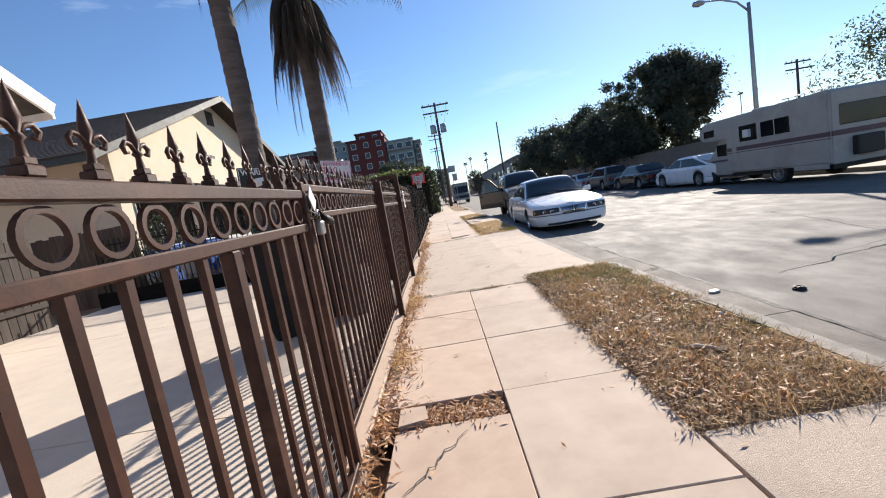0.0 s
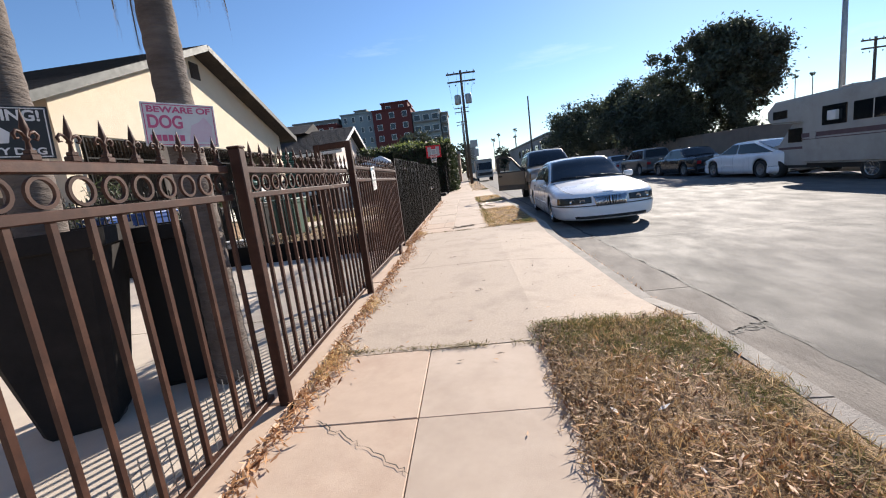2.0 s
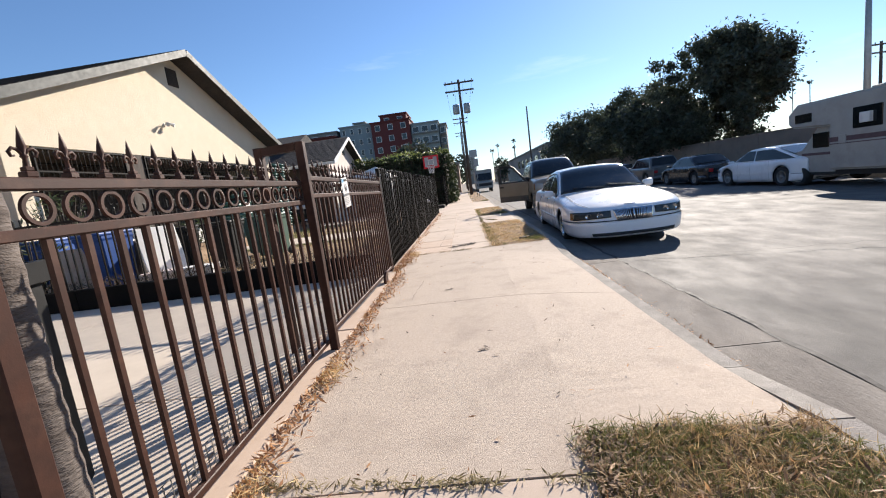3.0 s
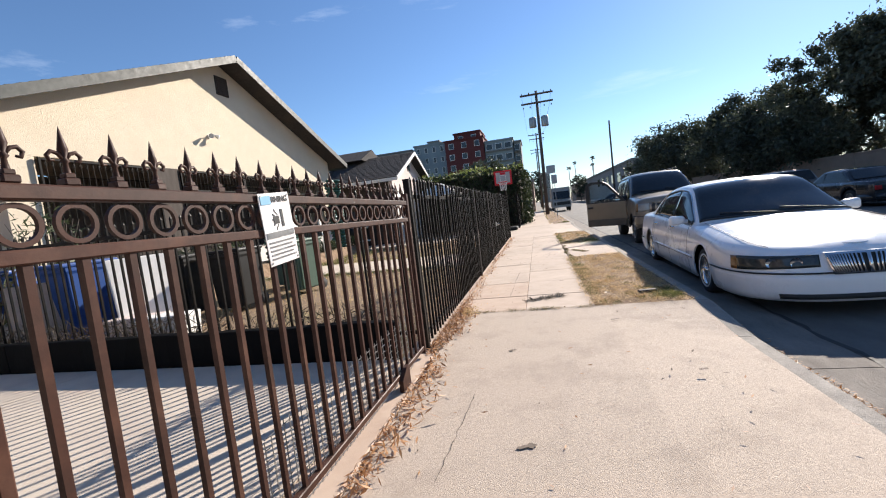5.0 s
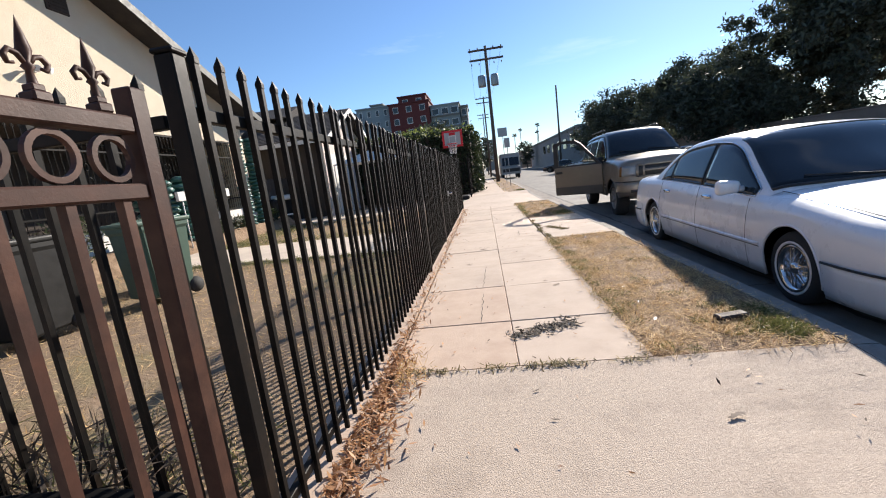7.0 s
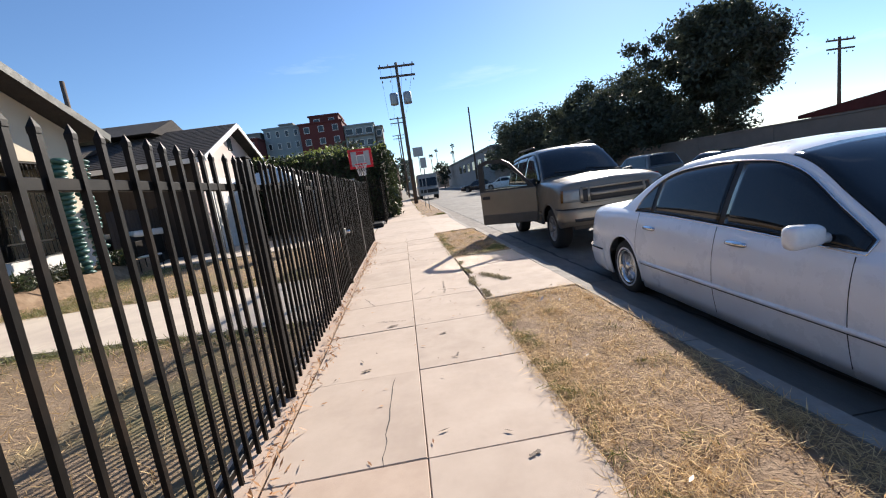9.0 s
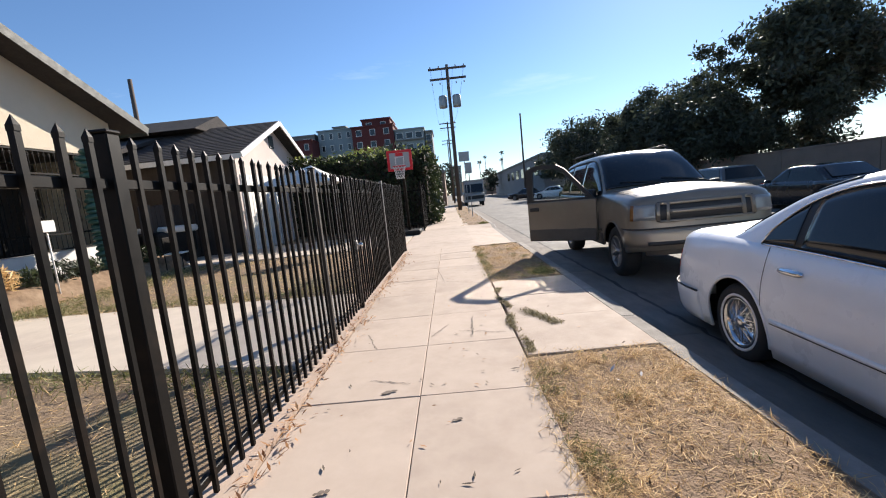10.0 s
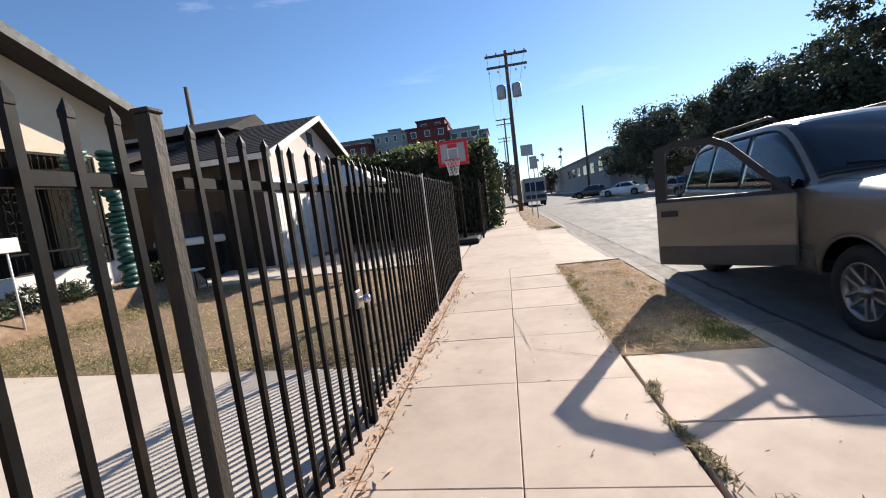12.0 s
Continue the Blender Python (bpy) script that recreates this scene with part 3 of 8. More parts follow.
bm = bmesh.new()
cyl(bm, (0.02, 0.03, 0.02), (0.035, 0.14, -0.015), 0.016, 0.016, 12)
cyl(bm, (0.02, 0.06, 0.012), (0.03, 0.12, -0.006), 0.019, 0.019, 12)
part("cylinder_lock", bm, "black_iron", lock, "black cylinder lock")
bm = bmesh.new()
prism(bm, [(-0.01, 0.04), (0.035, 0.085), (-0.015, 0.15), (-0.055, 0.105)], "x", 0.012, 0.015)
part("tag", bm, "sign_white", lock, "white plastic tag")

# ---- black picket fence ----
BX = -0.02
BP = 0.112


def black_panel(name, label, y0, y1, h=1.545, rail=1.375, x=BX, low=0.13):
    t = thing(name, label, "fence", "black fence panels", at=(x, 0, 0))
    for z in (rail, low):
        bar(t, "rail", -0.014, y0, z - 0.018, 0.014, y1, z + 0.018, "black_iron", 0.003)
    n = max(2, int((y1 - y0) / BP))
    for k in range(n):
        yy = y0 + (k + 0.5) * (y1 - y0) / n
        part("picket", picket_mesh(h - 0.09, 0.019, "black_iron", 0.045), "", t, m=pose(0.0165, yy, 0.05, random.uniform(-0.4, 0.4), random.uniform(-0.4, 0.4), 0))
    return t


random.seed(5)
bf_a = black_panel("iron_fence", "black iron picket fence panel with spear tips", 9.42, 13.15)
black_panel("iron_fence", "black iron picket fence panel by the lawn", 13.23, 15.28)
wicket = black_panel("wicket_gate", "black iron picket gate across the path", 15.40, 16.47)
bar(wicket, "stile", -0.016, 16.47, 0.08, 0.02, 16.50, 1.5, "black_iron")
bf_c = black_panel("iron_fence", "black iron picket fence panel past the gate", 16.60, 18.9)
bf_d = black_panel("iron_fence", "black iron picket fence panel near the driveway", 18.96, 21.45)
post(bf_a, 9.4, 1.51, 0.052, "black_iron", "", x=0.01)
post(bf_a, 13.19, 1.545, 0.06, "black_iron", "")
post(wicket, 15.335, 1.555, 0.048, "rust_post", "rusty weathered dark gate post")
post(bf_c, 16.55, 1.53, 0.05, "black_iron", "")
post(bf_c, 18.93, 1.56, 0.045, "wire", "grey galvanised post")
post(bf_d, 21.49, 1.55, 0.06, "black_iron", "")
latch = thing("gate_lock", "small silver knob lock on the black gate", "lock", at=(0.0, 16.5, 0.76))
bm = bmesh.new()
bevelled(bm, 0.0, -0.03, -0.05, 0.025, 0.03, 0.05, 0.006)
part("plate", bm, "steel", latch)
bm = bmesh.new()
lathe(bm, [(0.0, 0.09), (0.02, 0.085), (0.026, 0.065), (0.018, 0.045), (0.01, 0.025)], axis=(1, 0, 0), n=14)
part("knob", bm, "chrome", latch)
far_fence = thing("iron_fence", "black iron fence across the side of the driveway", "fence", "black fence panels", at=(0, 27.1, 0))
for z in (0.3, 1.5):
    bar(far_fence, "rail", -3.2, -0.014, z - 0.018, 0.1, 0.014, z + 0.018, "black_iron", 0.003)
for k in range(30):
    part("picket", picket_mesh(1.62, 0.019, "black_iron", 0.045), "", far_fence, m=pose(-3.15 + k * 0.11, 0.0165, 0.08))
far_side = black_panel("iron_fence", "black iron fence before the tall hedge", 27.2, 30.0, h=1.75, rail=1.5, x=0.1)
post(far_side, 27.15, 1.8, 0.06, "black_iron", "")
post(far_side, 30.0, 1.8, 0.06, "black_iron", "")


# ---- houses ----
def gable_roof(parent, name, x_front, x_back, y0, y1, z_eave, ridge, over, thick, trim, shingle="shingle"):
    """Two sloping slabs that meet at the ridge (y, z), with barge boards and rows of shingles."""
    ry, rz = ridge
    zs = z_eave if isinstance(z_eave, tuple) else (z_eave, z_eave)
    for sg, ye, ze in ((-1, y0, zs[0]), (1, y1, zs[1])):
        d = Vector((0, ye - ry, ze - rz))
        n = Vector((0, -d.z, d.y)).normalized()
        if n.z < 0:
            n = -n
        e = d + d.normalized() * over
        lo = Vector((0, ry, rz))
        q = [lo, lo + e, lo + e + n * thick, lo + n * thick * 1.02]
        bm = bmesh.new()
        prism(bm, [(v.y, v.z) for v in q], "x", x_back, x_front)
        part("roof_slope", bm, shingle, parent)
        rows = int(e.length / 0.2)
        for k in range(rows):
            bm = bmesh.new()
            a, b = lo + e * (k / rows) + n * (thick + 0.004), lo + e * ((k + 1) / rows) + n * (thick + 0.016)
            c = lo + e * ((k + 1) / rows) + n * (thick - 0.003)
            prism(bm, [(a.y, a.z), (b.y, b.z), (c.y, c.z)], "x", x_back + 0.005, x_front - 0.03)
            part("shingle_course", bm, shingle, parent)
        bm = bmesh.new()
        q = [lo - n * 0.07, lo + e - n * 0.07, lo + e + n * (thick + 0.004), lo + n * (thick + 0.004)]
        prism(bm, [(v.y, v.z) for v in q], "x", x_front, x_front + 0.035)
        part("barge_board", bm, trim, parent)
        bm = bmesh.new()
        fy = (lo + e).y
        box(bm, x_back, min(fy, fy + sg * 0.03), (lo + e).z - 0.09, x_front, max(fy, fy + sg * 0.03), (lo + e).z + 0.07)
        part("fascia", bm, trim, parent)


house = thing("house", "cream stucco house with a dark gable roof", "house", at=(0, 0, 0))
HX = -7.75
bm = bmesh.new()
prism(bm, [(11.3, 3.12), (23.1, 3.12), (23.1, 4.0), (17.1, 6.34), (11.3, 3.97)], "x", HX - 0.25, HX)
part("gable_wall", bm, "stucco", house)
for y0, y1 in ((11.3, 11.85), (22.25, 23.1)):
    bm = bmesh.new()
    box(bm, HX - 0.25, y0, 0.85, HX, y1, 3.118)
    part("porch_pier", bm, "stucco", house)
# The back wall's dark colour carries the shade inside the porch.
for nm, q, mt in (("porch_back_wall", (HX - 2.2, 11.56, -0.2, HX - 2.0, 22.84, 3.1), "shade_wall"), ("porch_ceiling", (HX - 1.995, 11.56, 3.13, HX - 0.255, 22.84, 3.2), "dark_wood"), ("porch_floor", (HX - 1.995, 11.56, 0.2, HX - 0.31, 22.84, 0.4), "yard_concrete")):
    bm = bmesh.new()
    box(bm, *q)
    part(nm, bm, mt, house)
bm = bmesh.new()
box(bm, -20, 11.3, -0.2, HX - 0.25, 11.55, 3.95)
part("side_wall", bm, "stucco", house)
bm = bmesh.new()
box(bm, -20, 22.85, -0.2, HX - 0.25, 23.1, 3.88)
part("side_wall", bm, "stucco", house)
bm = bmesh.new()
box(bm, -20.2, 11.3, -0.2, -20, 23.1, 3.8)
part("rear_wall", bm, "stucco", house)
bm = bmesh.new()
bevelled(bm, HX - 0.3, 11.25, -0.2, HX + 0.05, 23.15, 0.85, 0.02)
part("plinth", bm, "white_paint", house, "white painted low wall")
gable_roof(house, "roof", HX + 0.63, -20.3, 10.55, 23.1, (3.7, 4.02), (17.1, 6.38), 0.6, 0.12, "green_trim")
bm = bmesh.new()
bevelled(bm, HX - 0.02, 16.85, 5.45, HX + 0.03, 17.35, 6.0, 0.01)
for k in range(7):
    box(bm, HX + 0.03, 16.9, 5.5 + k * 0.068, HX + 0.05, 17.3, 5.53 + k * 0.068)
part("gable_vent", bm, "dark_wood", house, "dark louvred gable vent")


def flood_light(at):
    t = thing("flood_light", "small white twin flood light on the gable wall", "flood light", at=at)
    bm = bmesh.new()
    cyl(bm, (0, 0, 0), (0.04, 0, 0), 0.06, 0.05, 14)
    part("base", bm, "white_paint", t)
    for sg in (-1, 1):
        bm = bmesh.new()
        cyl(bm, (0.03, 0, 0), (0.13, sg * 0.08, 0.03), 0.015, 0.015, 8)
        lathe(bm, [(0.03, 0), (0.045, 0.06), (0.07, 0.13), (0.065, 0.135), (0.0, 0.12)], (0.13, sg * 0.08, 0.03), (0.75, sg * 0.45, -0.45), 14)
        part("lamp_head", bm, "white_paint", t)
    return t


flood_light((HX, 16.25, 4.12))


# porch ironwork along the gable wall
def iron_screen(y0, y1, z0=0.86, z1=3.1):
    t = thing("window_grille", "black ornamental iron grille closing a dark porch", "grille", "porch grilles", at=(HX + 0.06, y0, 0))
    w = y1 - y0
    for z in (z0, z0 + 0.35, z1 - 0.55, z1 - 0.05):
        bar(t, "rail", -0.015, 0, z, 0.015, w, z + 0.04, "black_iron", 0.003)
    for yy in (0, w - 0.04):
        bar(t, "stile", -0.02, yy, z0, 0.02, yy + 0.04, z1, "black_iron", 0.003)
    n = int(w / 0.12)
    for k in range(1, n):
        yy = k * w / n
        bm = bmesh.new()
        tube(bm, [(0, yy + 0.006 * math.sin(j * 2.1 + k), z0 + (z1 - z0) * j / 14) for j in range(15)], 0.008, 5)
        torus(bm, (0, yy, z1 - 0.12), (1, 0, 0), 0.03, 0.006, 10, 4)
        part("bar", bm, "black_iron", t)
    for yy in (w * 0.3, w * 0.7):
        for sg in (-1, 1):
            for zz, r in ((1.5, 0.16), (1.85, 0.2), (2.2, 0.14)):
                bm = bmesh.new()
                tube(bm, [(0.02, yy + sg * (0.02 + r * 0.5 * (1 - math.cos(q * 0.5)) * (1 - q / 18)), zz + r * math.sin(q * 0.5) * (1 - q / 14)) for q in range(12)], 0.009, 5)
                part("scroll", bm, "black_iron", t)


for y0, y1 in ((11.86, 14.31), (14.99, 17.37), (17.38, 19.8), (19.81, 22.24)):
    iron_screen(y0, y1)
bm = bmesh.new()
box(bm, HX - 0.02, 14.32, 0.86, HX + 0.04, 14.98, 3.11)
part("door_board", bm, "dark_wood", house, "dark wooden porch door")

# second house
house2 = thing("house", "pale pink house with a dark brown gable roof", "house", at=(0, 0, 0))
H2 = -5.75
bm = bmesh.new()
prism(bm, [(25.6, -0.2), (31.6, -0.2), (31.6, 3.3), (28.7, 4.62), (25.6, 3.2)], "x", H2 - 0.2, H2)
part("gable_wall", bm, "stucco_pink", house2)
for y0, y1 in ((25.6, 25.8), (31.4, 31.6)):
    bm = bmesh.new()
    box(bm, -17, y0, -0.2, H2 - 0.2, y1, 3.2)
    part("side_wall", bm, "dark_wood", house2, "dark brown side wall")
gable_roof(house2, "roof", H2 + 0.45, -17, 25.6, 31.6, 3.32, (28.7, 4.68), 0.5, 0.1, "white_paint")
bm = bmesh.new()
bevelled(bm, H2 - 0.02, 28.5, 3.75, H2 + 0.03, 28.9, 4.25, 0.01)
part("gable_vent", bm, "green_trim", house2, "grey louvred gable vent")
bm = bmesh.new()
prism(bm, [(24.2, 3.3), (29.5, 5.0), (29.5, 4.9), (24.2, 3.15)], "x", -17, -9.5)
part("rear_roof", bm, "shingle", house2, "dark shingle roof of the rear wing")
bm = bmesh.new()
prism(bm, [(27.5, 4.6), (29.3, 5.35), (31.1, 4.6)], "x", -13, -8.0)
part("dormer_roof", bm, "shingle", house2, "small dark dormer roof")
for k in range(9):
    bm = bmesh.new()
    bevelled(bm, H2 + 0.003, 25.75 + k * 0.31, -0.1, H2 + 0.03, 26.04 + k * 0.31, 2.6, 0.004)
    part("board", bm, "white_paint", house2, "white painted vertical board")
# neighbour at the start: white eave with rafters
house3 = thing("house", "pale stucco house with white barge boards", "house", at=(0, 0, 0))
bm = bmesh.new()
prism(bm, [(-7.9, -0.2), (4.9, -0.2), (4.9, 3.24), (-1.5, 6.42), (-7.9, 3.24)], "x", -16, -5.0)
part("wall", bm, "stucco_pink", house3)
gable_roof(house3, "roof", -3.95, -16.2, -7.9, 4.9, 3.3, (-1.5, 6.5), 0.6, 0.1, "white_paint")
for k in range(5):
    bm = bmesh.new()
    box(bm, -5.0, 4.2 - k * 2.4, 3.42 + k * 1.18, -3.97, 4.3 - k * 2.4, 3.54 + k * 1.18)
    part("outrigger", bm, "white_paint", house3, "white timber outrigger under the eave")
yard_wall = thing("board_fence", "dark weathered wooden board fence along the driveway", "fence", at=(-6.85, 0, 0))
random.seed(60)
for k in range(68):
    bm = bmesh.new()
    h = 1.68 + random.uniform(-0.03, 0.03)
    bevelled(bm, -0.012, -2.9 + k * 0.155, -0.1, 0.012, -2.752 + k * 0.155, h, 0.004)
    part("board", bm, "dark_wood", yard_wall)
# Boards added to supply the dark, shaded mass beside the house.
shade_boards = thing("board_fence", "dark boards added for the shaded mass before the cream house", "fence", at=(0, 9.72, 0))
for k in range(18):
    bm = bmesh.new()
    bevelled(bm, -9.2 + k * 0.155, -0.012, -0.1, -9.052 + k * 0.155, 0.012, 1.75 + random.uniform(-0.03, 0.03), 0.004)
    part("board", bm, "dark_wood", shade_boards)
for z in (0.4, 1.5):
    bar(shade_boards, "rail", -9.2, 0.013, z, -6.41, 0.05, z + 0.08, "dark_wood")
for z in (0.4, 1.4):
    bar(yard_wall, "rail", 0.013, -2.9, z, 0.05, 7.6, z + 0.08, "dark_wood")


# ---- vehicles ----
def lerp(pts, y):
    """A value read off a line of (place, value) pairs."""
    if y <= pts[0][0]:
        return pts[0][1]
    for (a, u), (b, v) in zip(pts, pts[1:]):
        if y <= b:
            k = (y - a) / (b - a)
            return u + (v - u) * k
    return pts[-1][1]


def soft(pts, y, w=0.16):
    """The same line with its corners rounded off."""
    return sum(lerp(pts, y + w * k / 4) for k in range(-4, 5)) / 9


def wheel(parent, x, y, r, width, side, style, whitewall=False):
    bm = bmesh.new()
    h = width / 2
    lathe(bm, [(r * 0.62, -h), (r * 0.8, -h - 0.008), (r * 0.94, -h), (r, -h * 0.7), (r, h * 0.7), (r * 0.94, h), (r * 0.8, h + 0.008), (r * 0.62, h), (r * 0.6, h * 0.5), (r * 0.6, -h * 0.5), (r * 0.62, -h)], axis=(1, 0, 0), n=32)
    w = part("wheel", bm, "rubber", parent, m=pose(x, y, r))
    o = side
    bm = bmesh.new()
    lathe(bm, [(r * 0.63, o * h), (r * 0.6, o * h * 1.05), (r * 0.56, o * h * 0.6), (r * 0.52, o * h * 0.1), (0.0, o * h * 0.05)], axis=(1, 0, 0), n=32)
    part("rim", bm, "chrome" if style == "wire" else "steel", w, "chrome rim" if style == "wire" else "grey alloy rim")
    if whitewall:
        bm = bmesh.new()
        lathe(bm, [(r * 0.74, o * (h + 0.006)), (r * 0.72, o * (h + 0.011)), (r * 0.69, o * (h + 0.011)), (r * 0.67, o * (h + 0.004))], axis=(1, 0, 0), n=32)
        part("whitewall", bm, "sign_white", w, "thin white tyre wall")
    bm = bmesh.new()
    if style == "wire":
        for k in range(28):
            a = k * math.tau / 28
            b = a + (0.45 if k % 2 else -0.45)
            cyl(bm, (o * h * 0.9, 0.05 * math.cos(b), 0.05 * math.sin(b)), (o * h * (0.75 if k % 4 < 2 else 0.4), r * 0.57 * math.cos(a), r * 0.57 * math.sin(a)), 0.004, 0.004, 5, False)
    else:
        for k in range(5):
            a = k * math.tau / 5
            d, t = Vector((0, math.cos(a), math.sin(a))), Vector((0, -math.sin(a), math.cos(a)))
            for u in (-1, 1):
                cyl(bm, Vector((o * h * 0.62, 0, 0)) + d * 0.05 + t * u * 0.03, Vector((o * h * 0.85, 0, 0)) + d * r * 0.57 + t * u * 0.05, 0.02, 0.014, 6)
    part("spokes", bm, "chrome" if style == "wire" else "steel", w)
    bm = bmesh.new()
    lathe(bm, [(0.055, o * h * 0.6), (0.05, o * h * 0.95), (0.03, o * h * 1.08), (0.0, o * h * 1.1)], axis=(1, 0, 0), n=16)
    part("hub_cap", bm, "chrome" if style == "wire" else "steel", w)


def car(name, label, category, at, turn, W, H, wb, fo, ro, paint, hood, belt, deck, cab, r=0.33, sill=0.2, style="alloy", tumble=0.32, rear_boot=True, lower=None, grille="bars", detail=True, whitewall=False, roof_rack=False, square=0.0, doors=(0.05,), side_win=None, skip_side=0, face=0.1, bow=0.0, lean=0.0, lamp="headlamp", lamp_z=None, bump_h=0.28):
    """A car from its measures; forward is +y, the origin on the ground between the axles."""
    t = thing(name, label, category, at=at, turn=turn)
    yF, yR = wb / 2 + fo, -(wb / 2 + ro)
    yw = (wb / 2, -wb / 2)
    ra = r + 0.055
    hw = W / 2
    top = [(yR, deck[1]), (cab[3], deck[0]), (cab[0], hood[1]), (yF - 0.25, hood[0] + 0.02), (yF, hood[0] - 0.05)]

    def half(y):
        f, b = max(0, 1 - (yF - y) / 0.9), max(0, 1 - (y - yR) / 0.9)
        return hw * (1 - (0.2 - square) * f ** 2.4 - (0.16 - square) * b ** 2.4)

    def belt_z(y):
        return min(belt, soft(top, y) - 0.02)

    def low(y):
        z = sill + 0.06 * max(0, 1 - (yF - y) / 0.35) + 0.1 * max(0, 1 - (y - yR) / 0.4)
        for c in yw:
            if abs(y - c) < ra:
                z = max(z, r + math.sqrt(ra * ra - (y - c) ** 2))
        return z

    ys = set(np.linspace(yR, yF, 60).round(4).tolist())
    for c in yw:
        ys |= {round(c + ra * math.cos(a), 4) for a in np.linspace(0, math.pi, 17)}
    ys = sorted(ys)
    bm = bmesh.new()
    rows = []
    for y in ys:
        w, b, z0, tz = half(y), belt_z(y), low(y), soft(top, y)
        end = max(0, 1 - (yF - y) / 0.12, 1 - (y - yR) / 0.12)
        w *= 1 - 0.03 * end
        z0 = min(z0, b - 0.06)
        sec = [(w * 0.95, z0), (w * 0.985, z0 + (b - z0) * 0.2), (w, z0 + (b - z0) * 0.55), (w * 0.99, z0 + (b - z0) * 0.86), (w * 0.955, b), (w * 0.86, b + (tz - b) * 0.7), (w * 0.55, tz), (0, tz + 0.018)]
        rows.append([bm.verts.new((x, y, z)) for x, z in sec] + [bm.verts.new((-x, y, z)) for x, z in sec[-2::-1]])
    for a, b in zip(rows, rows[1:]):
        for i in range(len(a) - 1):
            bm.faces.new((a[i], b[i], b[i + 1], a[i + 1])).smooth = True
    bm.faces.new(rows[0])
    bm.faces.new(rows[-1][::-1])
    body = part("body", bm, paint, t)
    sol = body.modifiers.new("edge", "SOLIDIFY")
    sol.thickness, sol.offset = 0.02, -1
    bm = bmesh.new()
    box(bm, -hw * 0.55, yR + 0.25, sill - 0.02, hw * 0.8, yF - 0.25, belt - 0.25)
    part("underbody", bm, "trim_black", t, "black underbody and wheel wells")
    # cabin
    y0, y1, y2, y3 = cab  # windscreen base, roof front, roof rear, rear window base
    roof = [(y3, deck[0] - 0.02), (y2, H - 0.03), ((y1 + y2) / 2, H), (y1, H - 0.025), (y0, hood[1] - 0.02)]
    wb0 = hw * 0.93
    cs = sorted(set(np.linspace(y3, y0, 56).round(3).tolist() + [y1, y2]))
    bm = bmesh.new()
    rows = []
    for y in cs:
        z = soft(roof, y, 0.13) if y3 + 0.15 < y < y0 - 0.15 else lerp(roof, y)
        wt = wb0 - max(0, z - belt) * tumble
        base = min(belt - 0.03, z - 0.01)
        k = min(1, max(0, (z - base) / 0.12))
        sec = [(wb0, base), (wb0 - (wb0 - wt) * 0.5, base + (z - base) * 0.5), (wt + 0.02, z - 0.06 * k), (wt - 0.05, z - 0.015 * k), (wt * 0.55, z + 0.01 * k), (0, z + 0.018 * k)]
        rows.append([bm.verts.new((x, y, zz)) for x, zz in sec] + [bm.verts.new((-x, y, zz)) for x, zz in sec[-2::-1]])
    for a, b in zip(rows, rows[1:]):
        for i in range(len(a) - 1):
            bm.faces.new((a[i], b[i], b[i + 1], a[i + 1])).smooth = True
    part("roof", bm, paint, t)

    def side_x(z):
        k = (z - (belt - 0.03)) / max(0.05, H - 0.06 - belt)
        return wb0 - (wb0 - (wb0 - (H - 0.06 - belt) * tumble) - 0.02) * k

    def pane(name, pts, sg, lab="dark side window over an unlit cabin"):
        bm = bmesh.new()
        a = [bm.verts.new((sg * (side_x(z) + 0.008), y, z)) for y, z in pts]
        b = [bm.verts.new((sg * (side_x(z) - 0.004), y, z)) for y, z in pts]
        bm.faces.new(a)
        bm.faces.new(b[::-1])
        for i in range(len(pts)):
            j = (i + 1) % len(pts)
            bm.faces.new((a[i], b[i], b[j], a[j]))
        bmesh.ops.recalc_face_normals(bm, faces=bm.faces[:])
        part(name, bm, "dark_glass", t, lab)

    zb, zt = belt + 0.035, H - 0.1

    def front_y(z):
        return y0 + (y1 - y0) * (z - hood[1]) / (H - hood[1])

    def rear_y(z):
        return y3 + (y2 - y3) * (z - deck[0]) / (H - deck[0])

    marks = list(side_win or (doors[0],))
    for sg in (-1, 1):
        edges = [None] + sorted(marks, reverse=True) + [None]
        for i in range(len(edges) - 1):
            f = (lambda z: front_y(z) - 0.2) if edges[i] is None else (lambda z, e=edges[i]: e - 0.035)
            b = (lambda z: rear_y(z) + 0.24) if edges[i + 1] is None else (lambda z, e=edges[i + 1]: e + 0.035)
            if f(zb) - b(zb) < 0.12:
                continue
            ft, bt = f(zt), b(zt)
            if ft < bt + 0.03:
                ft = bt = (ft + bt) / 2
            pane("side_window", [(f(zb), zb), (ft, zt), (bt, zt), (b(zb), zb)] if ft - bt > 0.02 else [(f(zb), zb), (ft, zt), (b(zb), zb)], sg)
        # chrome strip under the windows, door seams
        if detail:
            bm = bmesh.new()
            box(bm, sg * (hw * 0.94) - 0.008, y3 + 0.3, belt - 0.004, sg * (hw * 0.94) + 0.008, y0 - 0.15, belt + 0.014)
            part("belt_moulding", bm, "chrome", t)
            bm = bmesh.new()
            zz = sill + (belt - sill) * 0.42
            box(bm, sg * hw - 0.012, -wb / 2 + ra + 0.05, zz, sg * hw + 0.006, wb / 2 - ra - 0.05, zz + 0.03)
            part("side_moulding", bm, lower or paint, t)
            for y in [e for e in doors] + [front_y(belt) - 0.45, doors[-1] - 0.95]:
                if skip_side == sg and y > doors[0]:
                    continue
                if abs(y - yw[1]) < ra * 0.75:
                    continue
                bm = bmesh.new()
